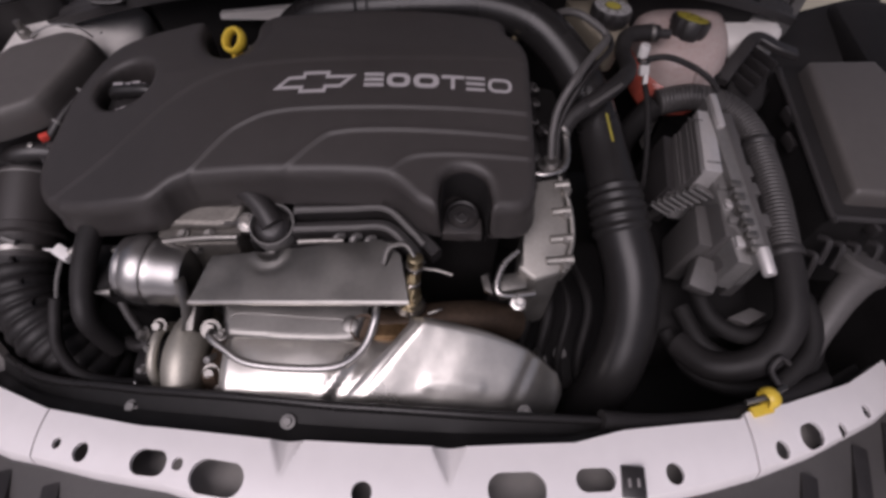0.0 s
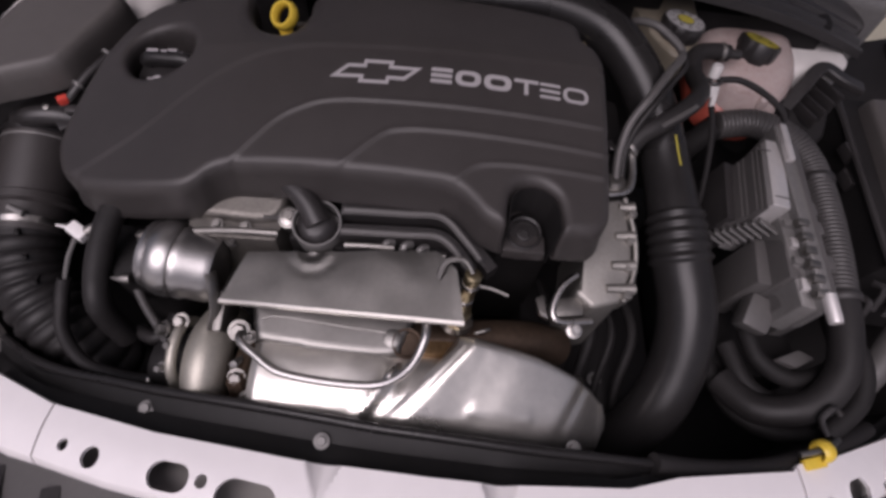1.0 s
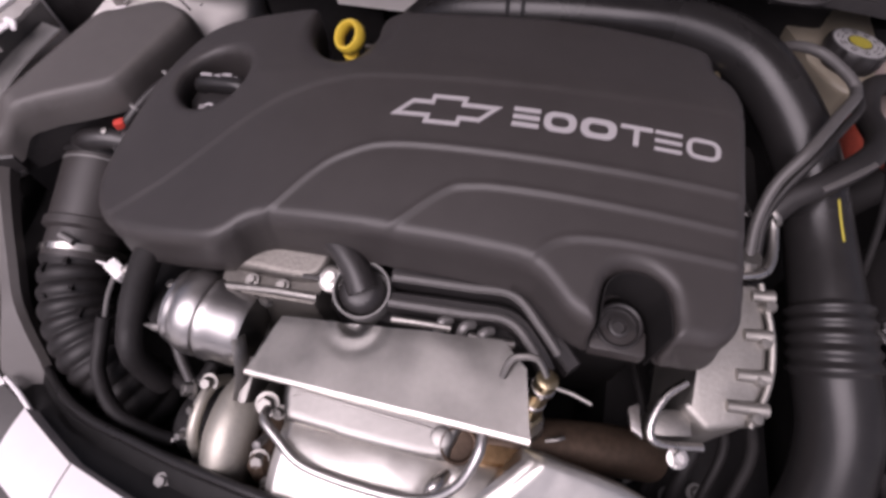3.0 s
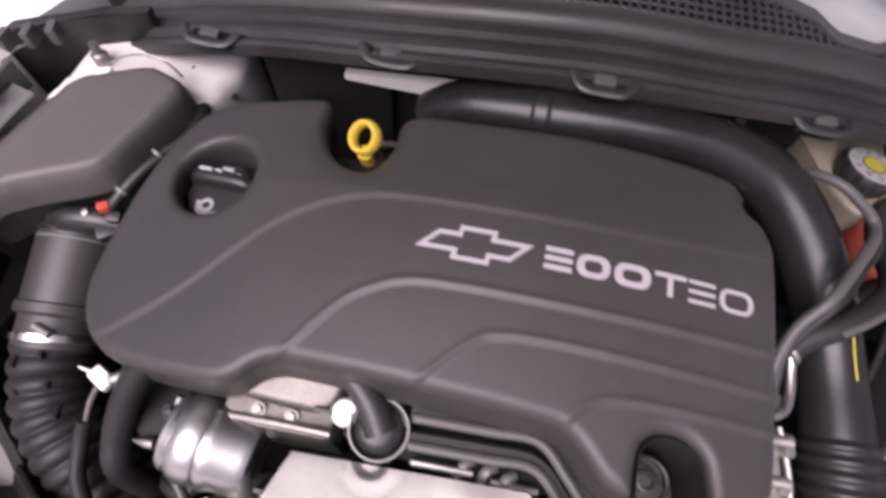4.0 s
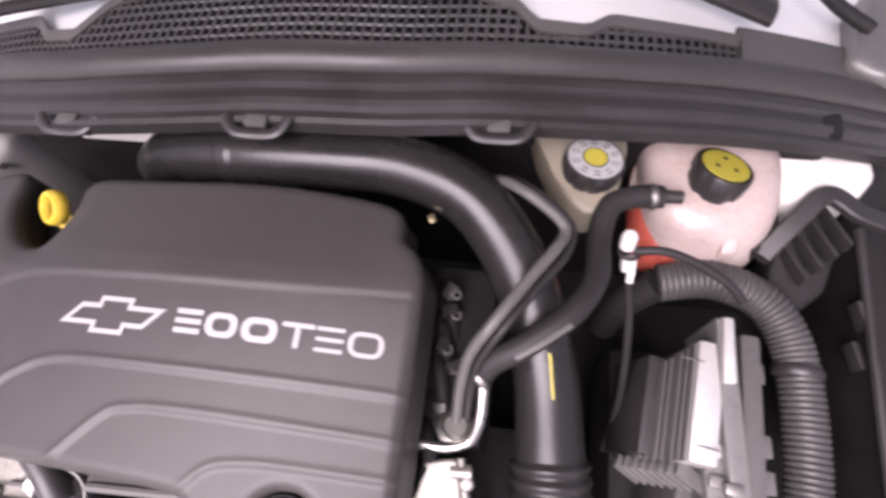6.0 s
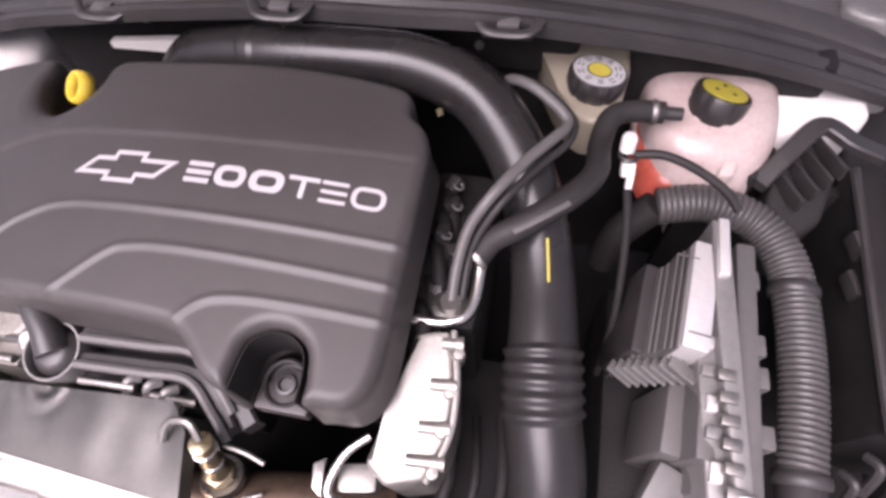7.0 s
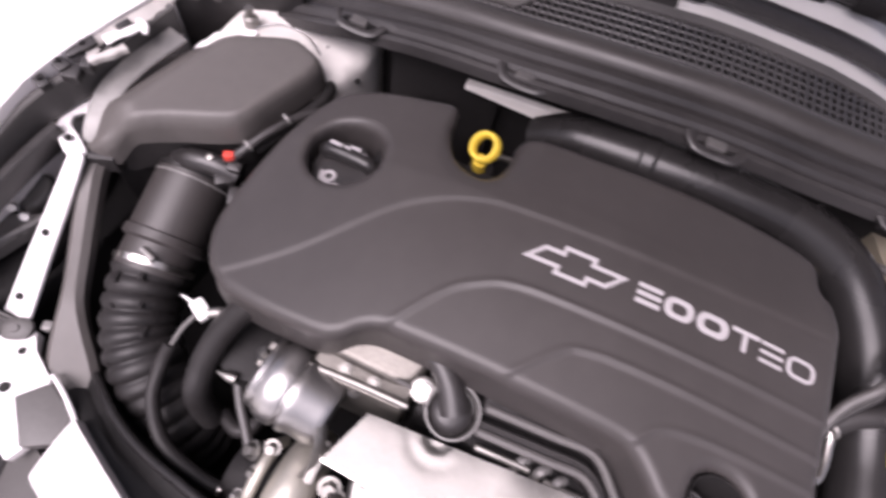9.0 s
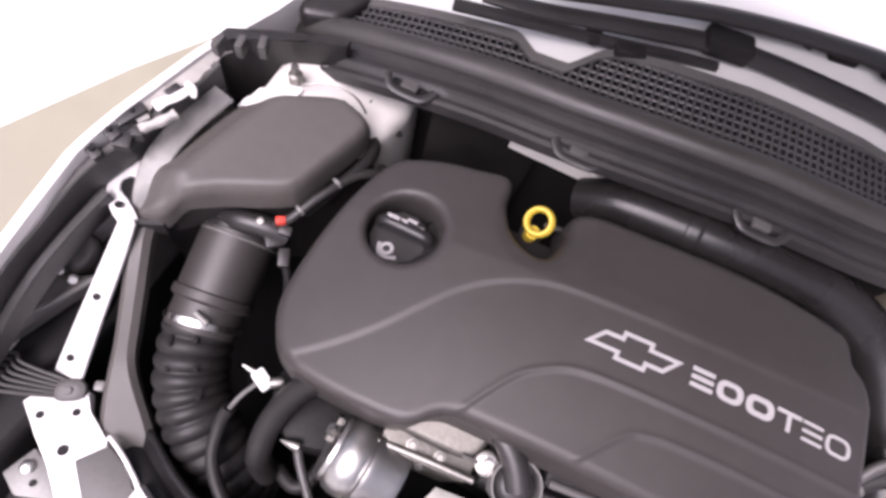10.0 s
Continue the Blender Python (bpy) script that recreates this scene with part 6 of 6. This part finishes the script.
# ---------------- left side: air box, ducts, brackets ----------------
def lid_z(x, y):
    crease = -0.655 + 0.30 * (y - 0.02)
    z = 0.786 + 0.05 * (y - 0.08)
    z -= 0.55 * max(0.0, crease + 0.012 - x) * step3(crease + 0.012, crease - 0.015, x)
    z -= 0.028 * step3(0.005, -0.04, y) * step3(-0.63, -0.66, x)
    return z + 0.0012 * math.exp(-((x - crease - 0.012) / 0.004) ** 2)


air = thing("air_filter_box", (-0.58, 0.05, 0.58), "dark grey plastic air filter box", "air filter box")
LID = [(-0.693, -0.048), (-0.662, -0.042), (-0.642, -0.020), (-0.622, -0.006), (-0.60, 0.008), (-0.552, 0.032), (-0.534, 0.048), (-0.520, 0.088), (-0.502, 0.140), (-0.503, 0.162), (-0.526, 0.174), (-0.555, 0.176), (-0.628, 0.138), (-0.668, 0.112), (-0.684, 0.05), (-0.694, -0.01)]
part("lid", moulded(LID, lid_z, 0.011, 0.030, 0.004, 0.002), AIRBOX, air, sharp=50)
bm = B()
prism(bm, [(-0.60 + (x + 0.60) * 0.93, 0.07 + (y - 0.07) * 0.92) for x, y in LID], 0.69, 0.752, 0.004, 2, 0, lambda x, y: -0.03 * step3(-0.64, -0.68, x))
part("neck", bm, BLACK, air)
bm = B()
prism(bm, [(-0.69, -0.04), (-0.645, 0.0), (-0.545, 0.045), (-0.49, 0.125), (-0.485, 0.15), (-0.50, 0.17), (-0.55, 0.18), (-0.67, 0.11)], 0.56, 0.722, 0.008, 2, -0.02)
part("body", bm, BLACK, air)
bm = B()
tube(bm, [(-0.560, 0.012, 0.715), (-0.535, 0.020, 0.742), (-0.515, 0.055, 0.756), (-0.492, 0.098, 0.758), (-0.474, 0.118, 0.752), (-0.468, 0.13, 0.74), (-0.474, 0.15, 0.72)], 0.006, 10, 8)
part("wire_loom", bm, BLACK, air)
bm = B()
tube(bm, [(-0.525, 0.040, 0.735), (-0.505, 0.085, 0.745), (-0.49, 0.13, 0.748), (-0.492, 0.16, 0.745), (-0.51, 0.178, 0.735)], 0.008, 10, 8)
part("lower_wire_loom", bm, DARK, air)
for p in ((-0.527, 0.033, 0.75), (-0.503, 0.08, 0.762)):
    bm = B()
    torus(bm, p, (0.4, 0.9, 0.2), 0.0068, 0.0012, 16, 6, 2)
    part("tape", bm, FINGREY, air)
bm = B()
box(bm, (-0.542, 0.014, 0.742), (0.012, 0.009, 0.010), 0.002, (0, 0, 30))
part("red_clip", bm, RED, air, "small red locking clip")
bm = B()
lathe(bm, [(0, 0), (0.004, 0), (0.004, 0.004), (0, 0.005)], (-0.566, 0.008, 0.730), (0, -0.3, 1), 12)
part("screw", bm, ALU, air)
bm = B()
tube(bm, [(-0.612, 0.004, 0.705), (-0.59, 0.004, 0.716), (-0.562, 0.008, 0.718), (-0.535, 0.012, 0.71)], 0.014, 14, 6)
part("sensor_body", bm, BLACK, air)
for p, s, r in (((-0.545, -0.002, 0.712), (0.022, 0.016, 0.016), 40), ((-0.528, -0.012, 0.70), (0.014, 0.024, 0.012), 25), ((-0.535, 0.01, 0.728), (0.016, 0.012, 0.014), 10)):
    bm = B()
    box(bm, p, s, 0.003, (10, 5, r))
    part("plug", bm, BLACK, air)
bm = B()
tube(bm, [(-0.528, -0.012, 0.70), (-0.515, -0.03, 0.68), (-0.51, -0.05, 0.65)], 0.005, 8, 5)
part("plug_wire", bm, DARK, air)

duct = thing("intake_tube", (-0.6, -0.05, 0.6), "dark plastic intake tube with a steel hose clamp", "intake tube")
AX = (0.10, -1, -0.28)
bm = B()
lathe(bm, [(0.048, -0.03), (0.048, 0.0), (0.0475, 0.0), (0.047, 0.09), (0.050, 0.092), (0.0505, 0.102), (0.047, 0.105), (0.044, 0.106), (0.044, 0.14)], (-0.603, 0.012, 0.668), AX, 40)
part("tube", bm, COVER, duct)
bm = B()
torus(bm, (-0.6025, 0.006, 0.666), AX, 0.0482, 0.0028, 40, 8, 1.6)
part("collar", bm, GLOSSHOSE, duct)
bm = B()
torus(bm, (-0.600, -0.004, 0.6635), AX, 0.0478, 0.0016, 40, 8, 1)
part("collar_ring", bm, FINGREY, duct)
bm = B()
lathe(bm, [(0.0455, 0), (0.0472, 0.0005), (0.0472, 0.008), (0.0455, 0.0085)], (-0.592, -0.108, 0.634), (0.15, -1, -0.28), 36)
clamp = part("hose_clamp", bm, STEEL, duct, "bright steel hose clamp")
bm = B()
lathe(bm, [(0, 0), (0.0045, 0), (0.0045, 0.02), (0, 0.02)], (-0.588, -0.112, 0.6815), (1, -0.3, -0.15), 10)
part("clamp_screw", bm, FINGREY, clamp)
bm = B()
tube(bm, [(-0.592, -0.112, 0.632), (-0.584, -0.145, 0.622), (-0.566, -0.185, 0.606), (-0.53, -0.222, 0.585), (-0.485, -0.25, 0.55), (-0.46, -0.26, 0.50)], 0.043, 28, 10, rfun=ribbed(0.0415, 0.0048, 0.0190, 0.03, 1), step=0.0018)
ihose = thing("intake_hose", (-0.55, -0.2, 0.5), "black ribbed rubber intake hose", "hose")
part("ribbed_wall", bm, RUBBER, ihose, sharp=70)
for p in ((-0.575, -0.135, 0.667), (-0.56, -0.162, 0.655), (-0.543, -0.188, 0.643), (-0.60, -0.15, 0.665), (-0.59, -0.175, 0.652)):
    bm = B()
    box(bm, p, (0.006, 0.016, 0.006), 0.002, (-25, 0, 20))
    part("moulded_stop", bm, RUBBER, ihose)


snork = thing("intake_snorkel", (-0.65, -0.15, 0.55), "flat grey plastic intake snorkel running to the front", "snorkel")
bm = B()
strip(bm, [(-0.690, -0.036, 0.722), (-0.684, -0.065, 0.712), (-0.672, -0.105, 0.690), (-0.661, -0.15, 0.658), (-0.650, -0.195, 0.626), (-0.628, -0.235, 0.608), (-0.598, -0.275, 0.592), (-0.568, -0.32, 0.57)], lambda u: 0.013 + 0.016 * step3(0.5, 0.85, u), 0.03, 8, 0.007)
part("duct", bm, AIRBOX, snork)
bm = B()
strip(bm, [(-0.690, -0.050, 0.729), (-0.664, -0.038, 0.727)], 0.008, 0.03, 3, 0.003)
part("collar", bm, BLACK, snork)

# hoses at the cover's left front
qc = thing("hose_connector", (-0.474, -0.15, 0.68), "white plastic connector on a thin vacuum hose", "connector")
bm = B()
box(bm, (-0.474, -0.150, 0.708), (0.024, 0.015, 0.014), 0.003, (0, 8, -28))
part("body", bm, WHITEPL, qc)
bm = B()
lathe(bm, [(0, 0), (0.002, 0), (0.0016, 0.010), (0.001, 0.017), (0, 0.017)], (-0.484, -0.147, 0.710), (-1, 0.12, 0.0), 10)
part("nipple", bm, WHITEPL, qc)
bm = B()
lathe(bm, [(0, 0), (0.006, 0), (0.006, 0.012), (0.003, 0.016), (0, 0.016)], (-0.464, -0.150, 0.710), (0.9, 0.5, 0.3), 12)
part("socket", bm, ALU, qc)
bm = B()
tube(bm, [(-0.478, -0.155, 0.703), (-0.492, -0.172, 0.68), (-0.502, -0.19, 0.655)], 0.0028, 8, 5)
part("thin_tube", bm, FINGREY, qc)
bm = B()
tube(bm, [(-0.502, -0.188, 0.657), (-0.505, -0.21, 0.64), (-0.493, -0.247, 0.63), (-0.454, -0.280, 0.628), (-0.402, -0.292, 0.63), (-0.375, -0.293, 0.632)], 0.008, 12, 8)
th = thing("vacuum_hose", (-0.45, -0.28, 0.62), "thin black vacuum hose curving along the fan shroud", "hose")
part("rubber", bm, RUBBER, th)
bm = B()
lathe(bm, [(0.005, 0), (0.0075, 0.002), (0.0075, 0.006), (0.0035, 0.008), (0.0035, 0.026), (0.006, 0.027), (0.004, 0.032), (0, 0.032)], (-0.379, -0.293, 0.632), (1, 0, 0.0), 14)
part("steel_end", bm, STEEL, th, "bright steel hose end")
bm = B()
tube(bm, [(-0.405, -0.125, 0.765), (-0.425, -0.14, 0.74), (-0.44, -0.165, 0.712), (-0.447, -0.195, 0.685), (-0.444, -0.222, 0.66), (-0.435, -0.235, 0.60)], 0.0142, 16, 8)
solo("breather_hose", bm, RUBBER, "fat black breather hose from under the cover", "hose")
bm = B()
tube(bm, [(-0.425, -0.175, 0.665), (-0.40, -0.21, 0.655), (-0.368, -0.245, 0.648), (-0.347, -0.277, 0.645), (-0.342, -0.31, 0.635)], 0.0055, 12, 8)
solo("drain_hose", bm, GREYLOOM, "narrow grey pipe running down to the shroud", "pipe")
bm = B()
prism(bm, [(-0.47, -0.12), (-0.38, -0.12), (-0.365, -0.15), (-0.375, -0.19), (-0.42, -0.2), (-0.46, -0.17)], 0.55, 0.69, 0.02)
solo("accessory_mount", bm, DARK, "grimy dark accessory mount below the hoses", "mount")
bm = B()
lathe(bm, [(0, 0), (0.001, 0), (0.004, 0.008), (0.006, 0.015), (0.006, 0.022), (0, 0.023)], (-0.428, -0.196, 0.692), (1, 0.05, 0.0), 14)
solo("hose_fitting", bm, ALU, "pale pointed hose fitting beside the actuator", "fitting")
bm = B()
tube(bm, [(-0.425, -0.225, 0.60), (-0.40, -0.235, 0.607), (-0.385, -0.225, 0.61), (-0.38, -0.205, 0.612)], 0.009, 10, 6)
solo("oil_line", bm, RUBBER, "dark oil line below the actuator", "hose")

# white brackets
bar = thing("headlight_bracket", (-0.70, -0.15, 0.55), "white painted steel headlight bracket with holes", "bracket")
bm = B()
strip(bm, [(-0.703, -0.232, 0.606), (-0.700, -0.17, 0.652), (-0.696, -0.10, 0.702), (-0.694, -0.058, 0.733)], lambda u: 0.018 - 0.009 * u, 0.008)
part("diagonal", bm, WHITE, bar)
bm = B()
strip(bm, [(-0.690, -0.060, 0.733), (-0.707, -0.050, 0.738), (-0.725, -0.037, 0.740), (-0.730, -0.018, 0.741), (-0.722, -0.003, 0.742), (-0.712, -0.003, 0.742)], lambda u: 0.0085 + 0.002 * math.sin(9 * u), 0.006)
part("hook", bm, WHITE, bar)
bm = B()
prism(bm, [(-0.729, -0.275), (-0.725, -0.266), (-0.682, -0.248), (-0.680, -0.236), (-0.668, -0.238), (-0.656, -0.257), (-0.62, -0.272), (-0.612, -0.285), (-0.616, -0.303), (-0.586, -0.33), (-0.60, -0.362), (-0.63, -0.348), (-0.66, -0.322), (-0.695, -0.299)], 0.590, 0.604, 0.002)
part("foot_plate", bm, WHITE, bar)
# black discs imitate the shade inside the bracket's holes
for p in ((-0.655, -0.302, 0.604), (-0.668, -0.262, 0.604), (-0.705, -0.212, 0.623), (-0.698, -0.142, 0.674), (-0.707, -0.050, 0.7415), (-0.702, -0.28, 0.604)):
    bm = B()
    r = 0.0062 if p[1] < -0.3 else 0.0045
    lathe(bm, [(0, 0), (r, 0), (r, 0.0012), (0, 0.0012)], p, (0, -0.6 if 0.61 < p[2] < 0.72 else 0, 1), 16)
    part("hole", bm, DARK, bar, "dark disc in place of a round hole")
bm = B()
prism(bm, [(-0.634, -0.305), (-0.610, -0.277), (-0.575, -0.291), (-0.545, -0.318), (-0.592, -0.345)], 0.59, 0.614, 0.003)
part("bracket_pad", bm, GREYPL, bar, "dark grey plastic pad")
bm = B()
tube(bm, [(-0.618, -0.270, 0.606), (-0.60, -0.276, 0.612), (-0.575, -0.289, 0.613), (-0.553, -0.305, 0.613), (-0.535, -0.335, 0.61)], 0.0028, 8, 5)
part("pad_rim", bm, WHITE, bar)
bm = B()
lathe(bm, [(0, 0), (0.016, 0), (0.016, 0.006), (0.011, 0.009), (0.006, 0.009), (0.005, 0.011), (0, 0.011)], (-0.688, -0.243, 0.606), (0, -0.2, 1), 20, lambda a, h: 1 + 0.18 * math.cos(2 * a + 0.6))
part("rubber_stop", bm, GREYPL, bar)
bm = B()
box(bm, (-0.662, -0.226, 0.603), (0.012, 0.012, 0.016), 0.003, (0, 0, 20))
part("edge_clip", bm, FINGREY, bar)

lamp = thing("headlight_housing", (-0.78, -0.18, 0.5), "grey plastic headlight housing behind the bracket", "headlight")
bm = B()
prism(bm, [(-0.84, -0.31), (-0.73, -0.245), (-0.71, -0.16), (-0.725, -0.05), (-0.74, -0.0), (-0.77, -0.04), (-0.84, -0.2)], 0.45, 0.62, 0.015, 3, 0, lambda x, y: 0.10 * (y + 0.15))
part("shell", bm, DARK, lamp)
part("panel", moulded([(-0.835, -0.215), (-0.808, -0.182), (-0.776, -0.128), (-0.752, -0.134), (-0.712, -0.118), (-0.735, -0.158), (-0.772, -0.225), (-0.80, -0.25)], lambda x, y: 0.658 + 0.12 * (y + 0.15) + 0.25 * (x + 0.76), 0.004, 0.02, 0.004, 0.0, 3), GREYPL, lamp, "grey plastic trim panel", sharp=50)
bm = B()
tube(bm, [(-0.80, -0.232, 0.642), (-0.772, -0.205, 0.652), (-0.74, -0.162, 0.662), (-0.715, -0.122, 0.668)], 0.003, 8, 5)
part("panel_edge", bm, FINGREY, lamp)
part("lid", moulded([(-0.775, -0.125), (-0.773, -0.085), (-0.748, -0.078), (-0.735, -0.095), (-0.745, -0.125)], lambda x, y: 0.668 + 0.3 * (y + 0.1), 0.006, 0.03, 0.003, 0.0, 3), GREYPL, lamp, sharp=50)
for p in ((-0.758, -0.130, 0.668), (-0.738, -0.133, 0.667)):
    bm = B()
    lathe(bm, [(0, 0), (0.005, 0), (0.005, 0.006), (0, 0.007)], p, (0.5, -0.6, 0.6), 12)
    part("screw", bm, WHITEPL, lamp)
for k in range(6):
    bm = B()
    tube(bm, [(-0.80, -0.252 - 0.008 * k, 0.625), (-0.76, -0.232 - 0.008 * k, 0.628), (-0.745, -0.238 - 0.007 * k, 0.628), (-0.698, -0.236 - 0.004 * k, 0.610)], 0.0022, 6, 4)
    part("rib", bm, GREYPL, lamp)
bm = B()
prism(bm, [(-0.706, -0.349), (-0.691, -0.313), (-0.66, -0.325), (-0.635, -0.352), (-0.679, -0.364)], 0.55, 0.588, 0.004)
latch = thing("latch_bracket", (-0.67, -0.34, 0.55), "grey bracket with a screw beside the white plate", "bracket")
part("block", bm, FINGREY, latch)
bm = B()
lathe(bm, [(0, 0), (0.008, 0), (0.008, 0.004), (0.005, 0.006), (0, 0.006)], (-0.684, -0.333, 0.588), (0, 0, 1), 16)
part("screw", bm, STEEL, latch)
# black disc laid on for the shaded hole
bm = B()
lathe(bm, [(0, 0), (0.004, 0), (0.004, 0.0012), (0, 0.0012)], (-0.668, -0.345, 0.588), (0, 0, 1), 12)
part("hole", bm, DARK, latch)

# inner fender rail
rail = thing("fender_rail", (-0.70, 0.05, 0.6), "dark fender rail with white sheet tabs", "rail")
bm = B()
strip(bm, [(-0.785, -0.32, 0.66), (-0.762, -0.18, 0.738), (-0.752, -0.11, 0.760), (-0.742, -0.045, 0.778), (-0.722, 0.02, 0.786), (-0.704, 0.08, 0.792), (-0.692, 0.14, 0.797)], 0.005, 0.04, 8)
part("dark_strip", bm, GREYPL, rail)
bm = B()
strip(bm, [(-0.772, -0.32, 0.63), (-0.745, -0.18, 0.715), (-0.735, -0.11, 0.738), (-0.722, -0.045, 0.752)], 0.006, 0.03, 8)
part("lower_strip", bm, BLACK, rail)
bm = B()
strip(bm, [(-0.682, -0.045, 0.722), (-0.692, -0.02, 0.744), (-0.694, 0.015, 0.764), (-0.688, 0.06, 0.773), (-0.673, 0.118, 0.779)], 0.016, 0.004, 8)
part("grey_strip", bm, FINGREY, rail, "pale grey inner edge strip")
bm = B()
strip(bm, [(-0.713, 0.052, 0.80), (-0.703, 0.068, 0.803), (-0.693, 0.088, 0.803)], lambda u: 0.0065 + 0.0008 * math.sin(12 * u), 0.004)
part("white_tab", bm, WHITE, rail)
bm = B()
strip(bm, [(-0.700, 0.094, 0.804), (-0.690, 0.092, 0.803), (-0.686, 0.084, 0.80)], 0.0035, 0.004)
part("white_tab", bm, WHITE, rail)
bm = B()
strip(bm, [(-0.712, 0.022, 0.797), (-0.700, 0.04, 0.797), (-0.692, 0.058, 0.797)], lambda u: 0.005 + 0.0008 * math.sin(14 * u), 0.008)
part("grey_tab", bm, PRIMER, rail)
for p, s, r in (((-0.728, 0.032, 0.797), (0.014, 0.034, 0.006), -25), ((-0.735, 0.005, 0.793), (0.022, 0.014, 0.005), -15), ((-0.722, 0.005, 0.785), (0.018, 0.02, 0.012), 20), ((-0.738, -0.022, 0.786), (0.02, 0.012, 0.01), -20), ((-0.713, 0.02, 0.788), (0.012, 0.014, 0.014), 25), ((-0.706, 0.078, 0.805), (0.008, 0.018, 0.003), -20)):
    bm = B()
    box(bm, p, s, 0.002, (6, 4, r))
    part("bracket", bm, BLACK, rail)
for p in ((-0.735, 0.005, 0.7965), (-0.727, 0.035, 0.801), (-0.738, -0.022, 0.792)):
    bm = B()
    lathe(bm, [(0, 0), (0.003, 0), (0.003, 0.002), (0, 0.002)], p, (0, 0, 1), 10)
    part("bolt", bm, DARK, rail)
